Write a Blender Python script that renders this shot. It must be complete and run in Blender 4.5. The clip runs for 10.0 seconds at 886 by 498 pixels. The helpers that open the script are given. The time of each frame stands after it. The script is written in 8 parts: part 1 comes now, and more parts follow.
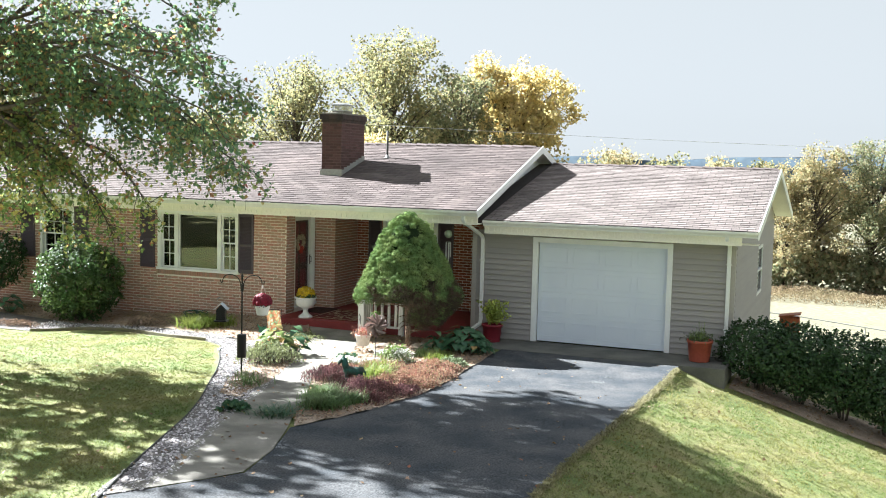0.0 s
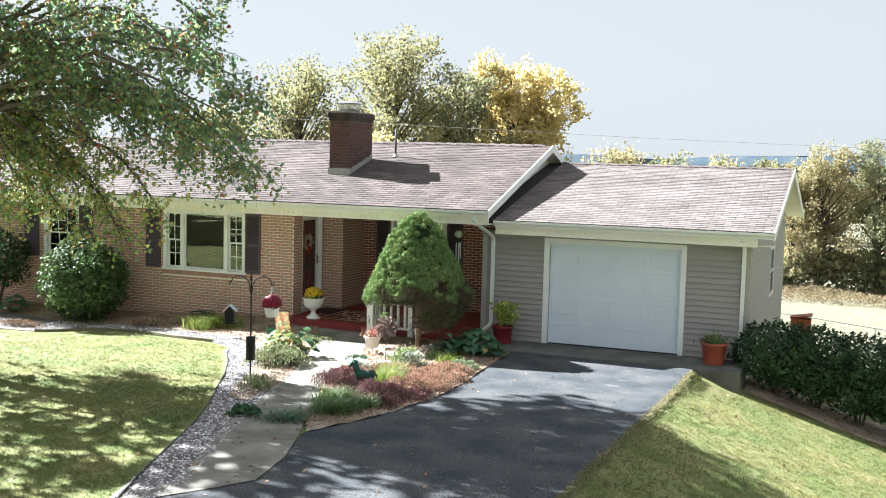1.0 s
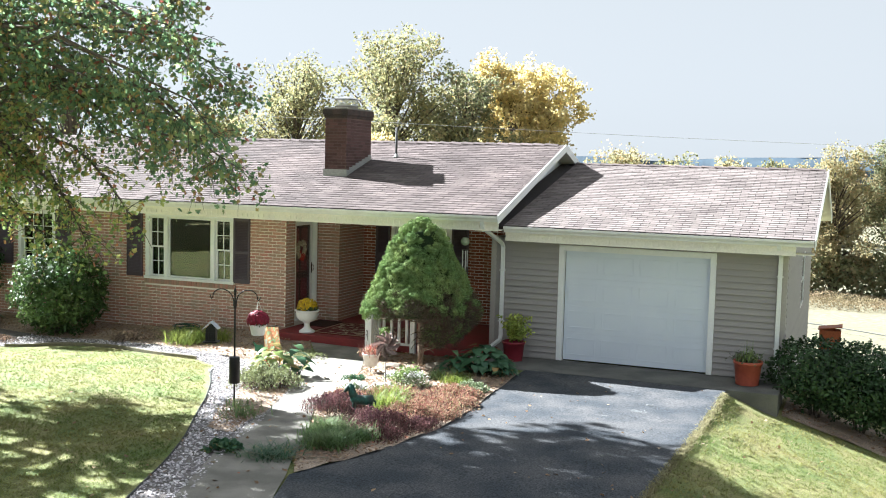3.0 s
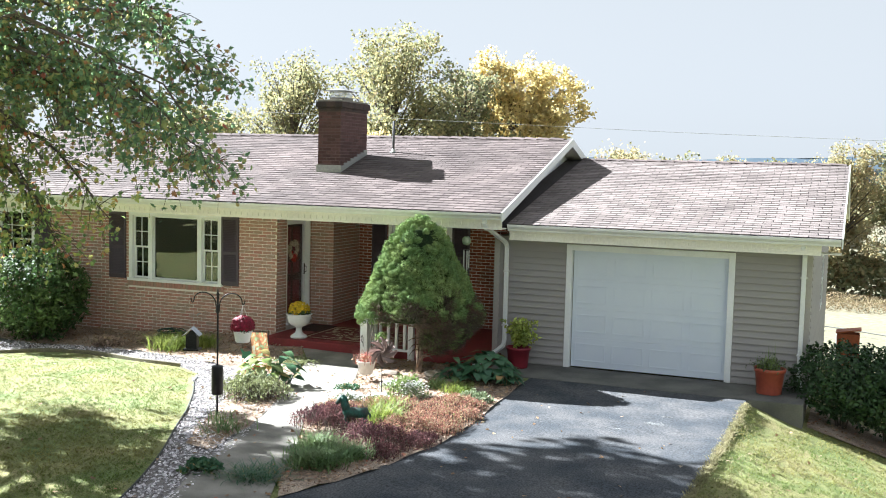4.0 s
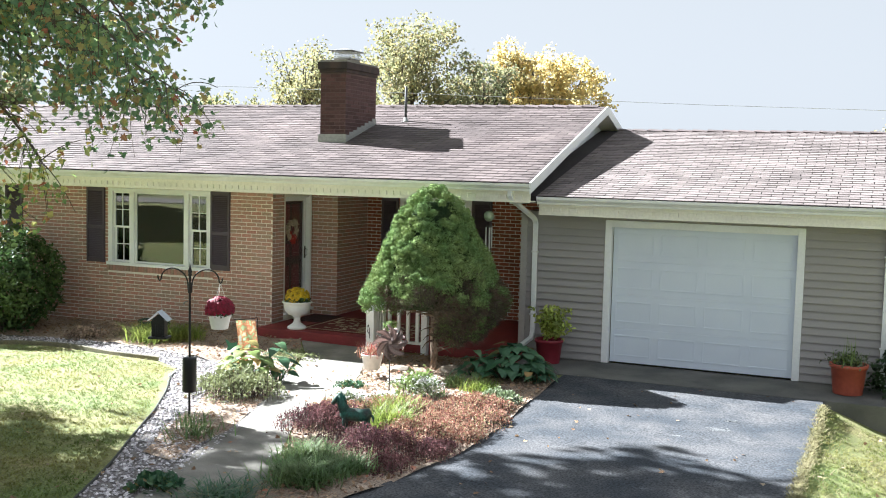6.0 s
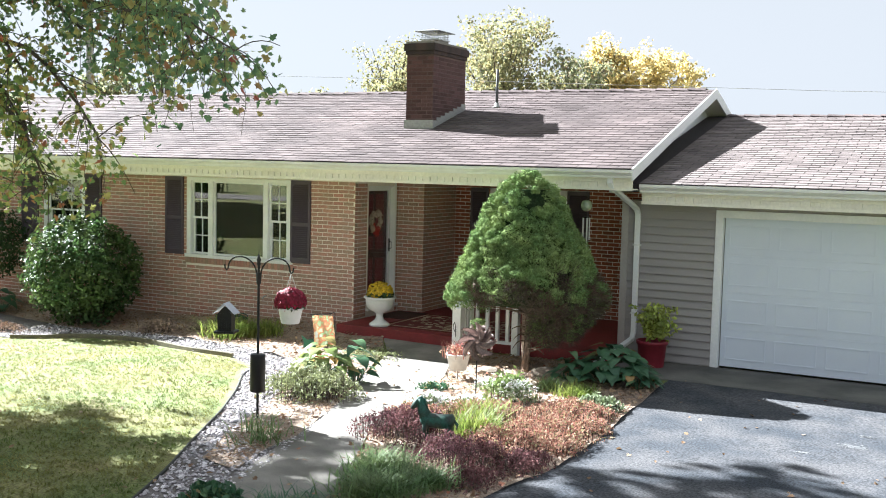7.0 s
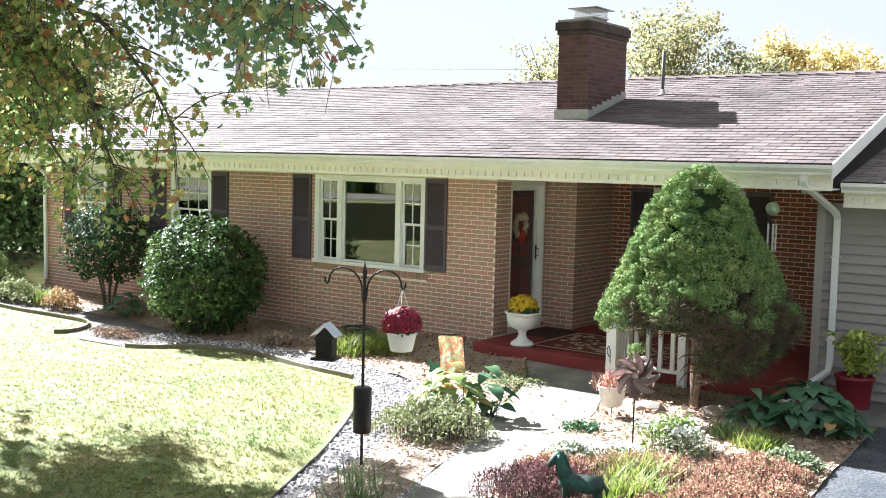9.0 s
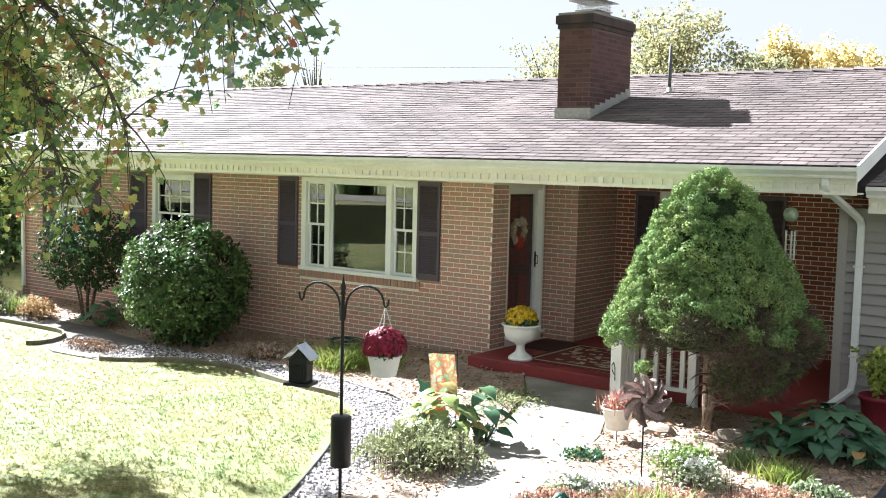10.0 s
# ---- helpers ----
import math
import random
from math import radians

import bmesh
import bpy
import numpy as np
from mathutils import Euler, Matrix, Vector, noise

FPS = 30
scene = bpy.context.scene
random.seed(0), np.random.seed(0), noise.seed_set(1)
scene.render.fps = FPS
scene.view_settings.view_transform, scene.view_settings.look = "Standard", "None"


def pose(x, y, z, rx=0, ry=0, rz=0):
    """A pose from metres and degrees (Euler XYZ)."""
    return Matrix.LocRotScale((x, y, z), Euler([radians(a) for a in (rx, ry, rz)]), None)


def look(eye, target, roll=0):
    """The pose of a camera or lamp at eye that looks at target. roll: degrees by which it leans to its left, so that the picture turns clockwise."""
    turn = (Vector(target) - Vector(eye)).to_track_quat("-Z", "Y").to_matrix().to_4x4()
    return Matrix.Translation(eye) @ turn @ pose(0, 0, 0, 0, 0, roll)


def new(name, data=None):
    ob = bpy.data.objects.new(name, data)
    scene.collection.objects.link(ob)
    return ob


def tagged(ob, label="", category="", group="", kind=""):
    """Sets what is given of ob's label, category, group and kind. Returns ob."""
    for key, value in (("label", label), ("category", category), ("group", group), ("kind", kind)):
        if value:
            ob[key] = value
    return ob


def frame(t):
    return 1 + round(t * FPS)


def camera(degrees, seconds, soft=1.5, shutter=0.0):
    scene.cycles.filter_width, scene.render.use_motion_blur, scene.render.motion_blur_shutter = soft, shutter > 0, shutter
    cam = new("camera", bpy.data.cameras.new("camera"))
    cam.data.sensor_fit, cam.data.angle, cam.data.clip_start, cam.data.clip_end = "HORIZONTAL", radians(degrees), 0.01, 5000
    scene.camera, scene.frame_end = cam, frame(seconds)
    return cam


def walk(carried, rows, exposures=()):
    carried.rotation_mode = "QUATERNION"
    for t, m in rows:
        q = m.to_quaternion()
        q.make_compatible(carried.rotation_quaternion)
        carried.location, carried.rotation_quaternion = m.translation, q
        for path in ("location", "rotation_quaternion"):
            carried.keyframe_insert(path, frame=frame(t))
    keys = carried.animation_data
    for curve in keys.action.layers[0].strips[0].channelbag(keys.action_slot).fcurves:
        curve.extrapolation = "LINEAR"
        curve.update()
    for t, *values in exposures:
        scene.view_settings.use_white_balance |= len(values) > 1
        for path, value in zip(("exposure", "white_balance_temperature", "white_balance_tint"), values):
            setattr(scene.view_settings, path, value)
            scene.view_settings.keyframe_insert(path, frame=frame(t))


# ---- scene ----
cam = camera(46.1, 10.0, 1.0)
PATH = [
    (0, (6.368, -21.191, 3.773), (5.631, -19.339, 3.608), 1.4),
    (0.5, (6.259, -21.238, 3.79), (5.521, -19.387, 3.622), 1.4),
    (1, (6.077, -20.995, 3.799), (5.339, -19.144, 3.63), 1.5),
    (1.5, (5.897, -20.611, 3.772), (5.158, -18.76, 3.604), 1.5),
    (2, (5.713, -20.238, 3.776), (4.973, -18.388, 3.608), 1.4),
    (2.5, (5.509, -19.8, 3.769), (4.77, -17.949, 3.602), 1.5),
    (4, (4.829, -18.181, 3.636), (4.092, -16.329, 3.473), 1.4),
    (4.5, (4.595, -17.598, 3.485), (3.857, -15.746, 3.323), 1.4),
    (5, (4.358, -16.991, 3.344), (3.609, -15.144, 3.183), 1.4),
    (6.5, (3.633, -15.302, 2.901), (2.835, -13.476, 2.741), 1.4),
    (7, (3.395, -14.751, 2.805), (2.47, -12.985, 2.642), 1.4),
    (7.5, (3.162, -14.238, 2.739), (2.072, -12.57, 2.572), 1.4),
    (8, (2.949, -13.702, 2.701), (1.763, -12.1, 2.532), 1.5),
    (8.5, (2.707, -13.231, 2.708), (1.522, -11.629, 2.54), 1.4),
    (9, (2.46, -12.773, 2.71), (1.276, -11.17, 2.544), 1.4),
    (9.5, (2.232, -12.351, 2.707), (1.047, -10.749, 2.544), 1.4),
    (10, (1.977, -11.964, 2.724), (0.793, -10.361, 2.56), 1.4),
]
walk(cam, [(t, look(eye, target, roll)) for t, eye, target, roll in PATH], exposures=[(0.0, 2.72, 5680, 6), (5.0, 2.73, 5590, 8), (7.0, 2.78, 5590, 9), (8.5, 2.94, 5600, 10), (10.0, 2.91, 5600, 10)])

# ---------- world, sun, exposure ----------
SUN = Vector((-1.38, 0.29, 1.0)).normalized()
world = bpy.data.worlds.new("world")
scene.world = world
world.use_nodes = True
wn = world.node_tree
sky = wn.nodes.new("ShaderNodeTexSky")
sky.sky_type, sky.sun_disc = "NISHITA", False
sky.sun_elevation, sky.sun_rotation = math.asin(SUN.z), math.atan2(SUN.x, SUN.y)
sky.air_density, sky.dust_density, sky.ozone_density = 0.7, 0.7, 1.2
tone = wn.nodes.new("ShaderNodeHueSaturation")
tone.inputs["Saturation"].default_value, tone.inputs["Value"].default_value = 0.06, 0.58
haze = wn.nodes.new("ShaderNodeMix")
haze.data_type = "RGBA"
haze.inputs[0].default_value, haze.inputs[7].default_value = 0.86, (2.70, 2.64, 2.50, 1)
wn.links.new(sky.outputs[0], tone.inputs["Color"])
wn.links.new(tone.outputs[0], haze.inputs[6])
wn.links.new(haze.outputs[2], wn.nodes["Background"].inputs[0])
wn.nodes["Background"].inputs[1].default_value = 0.0455
sun = new("sun", bpy.data.lights.new("sun", "SUN"))
sun.data.energy, sun.data.angle, sun.data.color = 5.0, radians(0.53), (1.0, 0.945, 0.85)
sun.matrix_world = look(SUN * 60, (0, 0, 0))

# ---------- helpers ----------
rng = np.random.default_rng(7)


def lerp_table(v, table):
    return float(np.interp(v, [p[0] for p in table], [p[1] for p in table]))


def smooth(a, b, v):
    k = min(1.0, max(0.0, (v - a) / (b - a)))
    return k * k * (3 - 2 * k)


LEFT = [(-60, 0.5), (-30, 0.5), (-12, 0.2), (-8.2, 0.1), (-7, 0.06), (-5.5, 0.02), (-4, -0.03), (-2.5, -0.12), (-1, -0.02),
        (0, 0.06), (9, 0.0), (16, -1.2), (30, -2.2), (60, -3.0), (400, -6), (900, -8)]
RIGHT = [(0, 0.0), (9, -0.6), (16, -2.2), (30, -2.8), (60, -3.3), (400, -6), (900, -8)]


def ground_z(x, y):
    """Height of the ground."""
    drive = 0.0 if y > -3 else 0.022 * min(22.0, -y - 3.0)
    left = lerp_table(y, LEFT)
    if x < -6:
        left -= 0.2 * smooth(6, 11, -x) * (1 - 0.6 * smooth(4, 5.5, -y))
    k = smooth(-3.5, -0.5, x)
    z = left * (1 - k) + (lerp_table(y, RIGHT) if y > 0 else drive) * k
    if x > 3.35:
        z -= 0.28 * min(x - 3.35, 6) * (1 - smooth(5, 25, y)) + 0.12 * smooth(3.35, 3.8, x) * smooth(-4, -2, y) * (1 - smooth(5, 20, y))
    return z


def bm_box(bm, x0, x1, y0, y1, z0, z1, bevel=0.0):
    """Adds one box to a bmesh."""
    r = bmesh.ops.create_cube(bm, size=1.0)
    bmesh.ops.scale(bm, vec=(x1 - x0, y1 - y0, z1 - z0), verts=r["verts"])
    bmesh.ops.translate(bm, vec=((x0 + x1) / 2, (y0 + y1) / 2, (z0 + z1) / 2), verts=r["verts"])
    if bevel:
        edges = {e for v in r["verts"] for e in v.link_edges}
        bmesh.ops.bevel(bm, geom=list(edges), offset=bevel, segments=2, affect="EDGES", profile=0.7)


def box(x0, x1, y0, y1, z0, z1, bevel=0.0):
    bm = bmesh.new()
    bm_box(bm, x0, x1, y0, y1, z0, z1, bevel)
    return bm


def bm_tube(bm, points, radii, sides=8, caps=True):
    """A tube through points with a radius at each."""
    pts = [Vector(p) for p in points]
    if not hasattr(radii, "__len__"):
        radii = [radii] * len(pts)
    rings = []
    for i, p in enumerate(pts):
        d = (pts[min(i + 1, len(pts) - 1)] - pts[max(i - 1, 0)])
        q = (d if d.length > 1e-9 else Vector((0, 0, 1))).normalized().to_track_quat("Z", "Y")
        rings.append([bm.verts.new(p + q @ Vector((radii[i] * math.cos(a), radii[i] * math.sin(a), 0)))
                      for a in (2 * math.pi * j / sides for j in range(sides))])
    for a, b in zip(rings, rings[1:]):
        for j in range(sides):
            bm.faces.new((a[j], a[(j + 1) % sides], b[(j + 1) % sides], b[j]))
    if caps:
        bm.faces.new(rings[0][::-1])
        bm.faces.new(rings[-1])


def tube(points, radii, sides=8):
    bm = bmesh.new()
    bm_tube(bm, points, radii, sides)
    return bm


def lathe(profile, sides=28):
    """A turned body from (radius, height) pairs."""
    bm = bmesh.new()
    rings = [[bm.verts.new((r * math.cos(2 * math.pi * j / sides), r * math.sin(2 * math.pi * j / sides), z)) for j in range(sides)]
             for r, z in profile]
    for a, b in zip(rings, rings[1:]):
        for j in range(sides):
            bm.faces.new((a[j], a[(j + 1) % sides], b[(j + 1) % sides], b[j]))
    if profile[0][0] > 1e-4:
        bm.faces.new(rings[0][::-1])
    if profile[-1][0] > 1e-4:
        bm.faces.new(rings[-1])
    return bm


def to_mesh(name, bm, material, smooth_faces=False):
    bmesh.ops.recalc_face_normals(bm, faces=bm.faces)
    me = bpy.data.meshes.new(name)
    bm.to_mesh(me)
    bm.free()
    me.materials.append(material)
    if smooth_faces:
        for p in me.polygons:
            p.use_smooth = True
    return me


def solid(name, bm, material, label="", category="", group="", kind="", smooth_faces=False):
    """One top-level mesh."""
    return tagged(new(name, to_mesh(name, bm, material, smooth_faces)), label, category, group, kind)


def part(name, bm, material, parent, label="", smooth_faces=False):
    """One mesh under a thing or a part."""
    ob = new(name, to_mesh(name, bm, material, smooth_faces))
    ob.parent = parent
    return tagged(ob, label)


def piece(name, mesh, parent, m=None):
    ob = new(name, mesh)
    ob.parent = parent
    if name in ("leaves", "stems", "foliage", "crown", "blossoms", "dry_growth", "motif"):
        ob["kind"] = "stuff"
    if m is not None:
        ob.matrix_basis = m
    return ob


def thing(name, at, label, category, group="", kind="", turn=0.0):
    """An empty at the base of a thing."""
    ob = new(name)
    ob.empty_display_size = 0.1
    ob.matrix_basis = pose(*at, 0, 0, turn)
    return tagged(ob, label, category, group, kind)


def array_mesh(name, verts, faces, material, smooth_faces=False):
    """A mesh from numpy arrays of verts (n,3) and faces (m,k)."""
    me = bpy.data.meshes.new(name)
    verts, faces = np.asarray(verts, np.float32), np.asarray(faces, np.int32)
    k = faces.shape[1]
    me.vertices.add(len(verts))
    me.vertices.foreach_set("co", verts.ravel())
    me.loops.add(faces.size)
    me.loops.foreach_set("vertex_index", faces.ravel())
    me.polygons.add(len(faces))
    me.polygons.foreach_set("loop_start", np.arange(0, faces.size, k, dtype=np.int32))
    me.polygons.foreach_set("loop_total", np.full(len(faces), k, np.int32))
    me.polygons.foreach_set("use_smooth", np.full(len(faces), smooth_faces))
    me.update(calc_edges=True)
    me.materials.append(material)
    return me


def strew(tv, tf, where, size, facing=None, up_bias=0.0, spin=True):
    """Copies of a template (verts, faces) at points, with random turns. facing: unit normals, else random."""
    n = len(where)
    tv, tf = np.asarray(tv, float), np.asarray(tf)
    nor = rng.normal(size=(n, 3)) if facing is None else np.asarray(facing, float)
    nor[:, 2] += up_bias
    nor /= np.linalg.norm(nor, axis=1)[:, None] + 1e-9
    ref = rng.normal(size=(n, 3)) if spin else np.tile([0.0, 0.0, -1.0], (n, 1)) + rng.normal(size=(n, 3)) * 0.25
    a = np.cross(ref, nor)
    a /= np.linalg.norm(a, axis=1)[:, None] + 1e-9
    b = np.cross(nor, a)
    size = np.broadcast_to(np.asarray(size, float), (n,))[:, None, None]
    v = (tv[None, :, 0:1] * a[:, None] + tv[None, :, 1:2] * b[:, None] + tv[None, :, 2:3] * nor[:, None]) * size + np.asarray(where)[:, None]
    f = tf[None] + (np.arange(n) * len(tv))[:, None, None]
    return v.reshape(-1, 3), f.reshape(-1, tf.shape[1])


def tufts(where, heights, spread, width=0.006, blades=3):
    """Bent grass blades, two triangles wide at the foot, at points."""
    n = len(where) * blades
    base = np.repeat(np.asarray(where, float), blades, axis=0) + np.c_[rng.normal(0, spread * 0.25, (n, 2)), np.zeros(n)]
    h = np.repeat(np.broadcast_to(heights, len(where)), blades) * rng.uniform(0.6, 1.2, n)
    an = rng.uniform(0, 2 * math.pi, n)
    out = np.c_[np.cos(an), np.sin(an), np.zeros(n)] * spread * rng.uniform(0.3, 1.3, n)[:, None]
    side = np.c_[-np.sin(an), np.cos(an), np.zeros(n)] * width
    mid = base + out * 0.35 + np.c_[np.zeros((n, 2)), h * 0.65]
    tip = base + out + np.c_[np.zeros((n, 2)), h]
    v = np.stack([base - side, base + side, mid + side * 0.8, mid - side * 0.8, tip], 1).reshape(-1, 3)
    k = (np.arange(n) * 5)[:, None]
    f = np.concatenate([k + [0, 1, 2], k + [0, 2, 3], k + [3, 2, 4]], 1).reshape(-1, 3)
    return v, f


def join_arrays(parts):
    vs, fs, n = [], [], 0
    for v, f in parts:
        vs.append(v)
        fs.append(np.asarray(f) + n)
        n += len(v)
    return np.concatenate(vs), np.concatenate(fs)


def boxes_mesh(name, list_of_boxes, material):
    """Many boxes (x0,x1,y0,y1,z0,z1) as one mesh."""
    b = np.asarray(list_of_boxes, float)
    idx = np.array([[0, 2, 4], [1, 2, 4], [1, 3, 4], [0, 3, 4], [0, 2, 5], [1, 2, 5], [1, 3, 5], [0, 3, 5]])
    v = b[:, idx].reshape(-1, 3)
    f = np.array([[0, 3, 2, 1], [4, 5, 6, 7], [0, 1, 5, 4], [1, 2, 6, 5], [2, 3, 7, 6], [3, 0, 4, 7]])
    return array_mesh(name, v, (f[None] + (np.arange(len(b)) * 8)[:, None, None]).reshape(-1, 4), material)


# ---------- materials ----------
def mat(name, a, b=None, rough=0.7, metal=0.0, patch=1.5, grain=60.0, grain_amount=0.25, bump=0.15, vary=0.0, spec=0.4,
        translucent=0.0, palette=None, coat=0.0, stretch=None):
    """A surface of two colours mixed by large patches, darkened and lightened by a fine grain; vary: from piece to piece."""
    m = bpy.data.materials.new(name)
    m.use_nodes = True
    nt = m.node_tree
    N, L = nt.nodes.new, nt.links.new
    bsdf = nt.nodes["Principled BSDF"]
    geo = N("ShaderNodeNewGeometry")
    place = geo.outputs["Position"]
    if stretch:
        mp = N("ShaderNodeMapping")
        mp.inputs["Scale"].default_value = stretch
        L(place, mp.inputs["Vector"])
        place = mp.outputs[0]
    big, fine = N("ShaderNodeTexNoise"), N("ShaderNodeTexNoise")
    for n_, s_, d_ in ((big, patch, 5), (fine, grain, 3)):
        n_.inputs["Scale"].default_value, n_.inputs["Detail"].default_value = s_, d_
        L(place, n_.inputs["Vector"])
    mix = N("ShaderNodeMix")
    mix.data_type = "RGBA"
    mix.inputs[6].default_value, mix.inputs[7].default_value = (*a, 1), (*(b or a), 1)
    rr = N("ShaderNodeMapRange")
    rr.inputs[1].default_value, rr.inputs[2].default_value = 0.35, 0.65
    L(big.outputs["Fac"], rr.inputs[0])
    L(rr.outputs[0], mix.inputs[0])
    colour = mix.outputs[2]
    if vary or palette:
        info, add = N("ShaderNodeObjectInfo"), N("ShaderNodeMath")
        add.operation = "ADD"
        L(info.outputs["Random"], add.inputs[0])
        L(geo.outputs["Random Per Island"], add.inputs[1])
        fr = N("ShaderNodeMath")
        fr.operation = "FRACT"
        L(add.outputs[0], fr.inputs[0])
        if palette:
            ramp = N("ShaderNodeValToRGB")
            ramp.color_ramp.interpolation = "LINEAR"
            els = ramp.color_ramp.elements
            while len(els) < len(palette):
                els.new(0.5)
            for e, (p_, c_) in zip(els, palette):
                e.position, e.color = p_, (*c_, 1)
            L(fr.outputs[0], ramp.inputs[0])
            over = N("ShaderNodeMix")
            over.data_type = "RGBA"
            over.inputs[0].default_value = 0.8
            L(colour, over.inputs[6])
            L(ramp.outputs[0], over.inputs[7])
            colour = over.outputs[2]
        if vary:
            hsv, mr = N("ShaderNodeHueSaturation"), N("ShaderNodeMapRange")
            mr.inputs[3].default_value, mr.inputs[4].default_value = 1 - vary, 1 + vary
            L(fr.outputs[0], mr.inputs[0])
            L(mr.outputs[0], hsv.inputs["Value"])
            L(colour, hsv.inputs["Color"])
            colour = hsv.outputs[0]
    hs2, mr2 = N("ShaderNodeHueSaturation"), N("ShaderNodeMapRange")
    mr2.inputs[1].default_value, mr2.inputs[2].default_value = 0.3, 0.7
    mr2.inputs[3].default_value, mr2.inputs[4].default_value = 1 - grain_amount, 1 + grain_amount
    L(fine.outputs["Fac"], mr2.inputs[0])
    L(mr2.outputs[0], hs2.inputs["Value"])
    L(colour, hs2.inputs["Color"])
    colour = hs2.outputs[0]
    L(colour, bsdf.inputs["Base Color"])
    bsdf.inputs["Roughness"].default_value, bsdf.inputs["Metallic"].default_value = rough, metal
    bsdf.inputs["Specular IOR Level"].default_value = spec
    bsdf.inputs["Coat Weight"].default_value = coat
    if bump:
        bp = N("ShaderNodeBump")
        bp.inputs["Strength"].default_value, bp.inputs["Distance"].default_value = bump, 0.01
        L(fine.outputs["Fac"], bp.inputs["Height"])
        L(bp.outputs[0], bsdf.inputs["Normal"])
    if translucent:
        tr, ms = N("ShaderNodeBsdfTranslucent"), N("ShaderNodeMixShader")
        ms.inputs[0].default_value = translucent
        L(colour, tr.inputs["Color"])
        L(bsdf.outputs[0], ms.inputs[1])
        L(tr.outputs[0], ms.inputs[2])
        L(ms.outputs[0], nt.nodes["Material Output"].inputs[0])
    return m


def glass_mat(name, tint=(0.75, 0.8, 0.8), ior=2.3, rough=0.0):
    m = bpy.data.materials.new(name)
    m.use_nodes = True
    nt = m.node_tree
    nt.nodes.remove(nt.nodes["Principled BSDF"])
    tr, gl, fr, ms = (nt.nodes.new(k) for k in ("ShaderNodeBsdfTransparent", "ShaderNodeBsdfGlossy", "ShaderNodeFresnel", "ShaderNodeMixShader"))
    tr.inputs[0].default_value, gl.inputs["Roughness"].default_value, fr.inputs[0].default_value = (*tint, 1), rough, ior
    nt.links.new(fr.outputs[0], ms.inputs[0])
    nt.links.new(tr.outputs[0], ms.inputs[1])
    nt.links.new(gl.outputs[0], ms.inputs[2])
    nt.links.new(ms.outputs[0], nt.nodes["Material Output"].inputs[0])
    return m


BRICKS = [(0.0, (0.407, 0.180, 0.147)), (0.2, (0.336, 0.242, 0.187)), (0.4, (0.464, 0.223, 0.179)), (0.6, (0.301, 0.227, 0.176)),
          (0.8, (0.491, 0.259, 0.205)), (1.0, (0.351, 0.215, 0.172))]
M_BRICK = mat("brick_face", (0.34, 0.20, 0.15), (0.29, 0.21, 0.15), 0.85, grain=90, grain_amount=0.3, bump=0.4, palette=BRICKS)
M_BRICK_DARK = mat("chimney_brick", (0.080, 0.042, 0.040), (0.098, 0.047, 0.043), 0.85, grain=90, grain_amount=0.3, bump=0.25, vary=0.25)
M_BRICK_SOOT = mat("sooty_brick", (0.035, 0.028, 0.027), (0.07, 0.045, 0.04), 0.9, patch=5, grain=90, grain_amount=0.3, bump=0.2)
M_BRICK_RED = mat("porch_brick", (0.24, 0.075, 0.045), (0.20, 0.07, 0.045), 0.85, grain=90, grain_amount=0.3, bump=0.4, vary=0.25)
M_MORTAR = mat("mortar", (0.78, 0.73, 0.65), (0.70, 0.655, 0.58), 0.95, grain=140, bump=0.4)
M_SHINGLE = mat("asphalt_shingle", (0.150, 0.123, 0.119), (0.104, 0.087, 0.085), 0.72, patch=0.7, grain=240, grain_amount=0.4, bump=0.35, vary=0.21, spec=0.05)
# Paler copy of the shingle: the roof's sunlit sheen is put into its colour.
M_SHINGLE_PALE = mat("shingle_sheen_pale", (0.209, 0.179, 0.171), (0.144, 0.124, 0.119), 0.75, patch=0.7, grain=240, grain_amount=0.4, bump=0.35, vary=0.2, spec=0.06)
M_WHITE = mat("white_paint", (0.78, 0.79, 0.78), (0.72, 0.73, 0.72), 0.45, patch=2, grain=30, grain_amount=0.04, bump=0.05)
M_CREAM = mat("cream_trim_paint", (0.80, 0.77, 0.67), (0.74, 0.71, 0.62), 0.5, patch=1.2, grain=30, grain_amount=0.06, bump=0.06)
M_GUTTER = mat("gutter_aluminium", (0.72, 0.72, 0.70), (0.66, 0.66, 0.63), 0.4, patch=3, grain=12, grain_amount=0.06, bump=0.03)
M_SIDING = mat("vinyl_siding", (0.304, 0.285, 0.270), (0.285, 0.267, 0.256), 0.55, patch=1.0, grain=40, grain_amount=0.05, bump=0.05, vary=0.04, stretch=(1, 1, 8))
M_SIDING_TRIM = mat("siding_corner_trim", (0.36, 0.335, 0.31), None, 0.5, grain=30, grain_amount=0.05, bump=0.03)
M_DOOR_WHITE = mat("garage_door_paint", (0.658, 0.710, 0.779), (0.620, 0.672, 0.750), 0.42, patch=1.5, grain=80, grain_amount=0.03, bump=0.05)
M_SHUTTER = mat("shutter_paint", (0.078, 0.058, 0.077), (0.068, 0.052, 0.067), 0.5, grain=50, grain_amount=0.12, bump=0.08)
M_DOOR_RED = mat("dark_red_door_paint", (0.17, 0.016, 0.028), (0.14, 0.014, 0.022), 0.35, grain=30, grain_amount=0.1)
M_DOOR_BROWN = mat("dark_brown_door_paint", (0.045, 0.018, 0.018), (0.035, 0.014, 0.014), 0.4, grain=30, grain_amount=0.1)
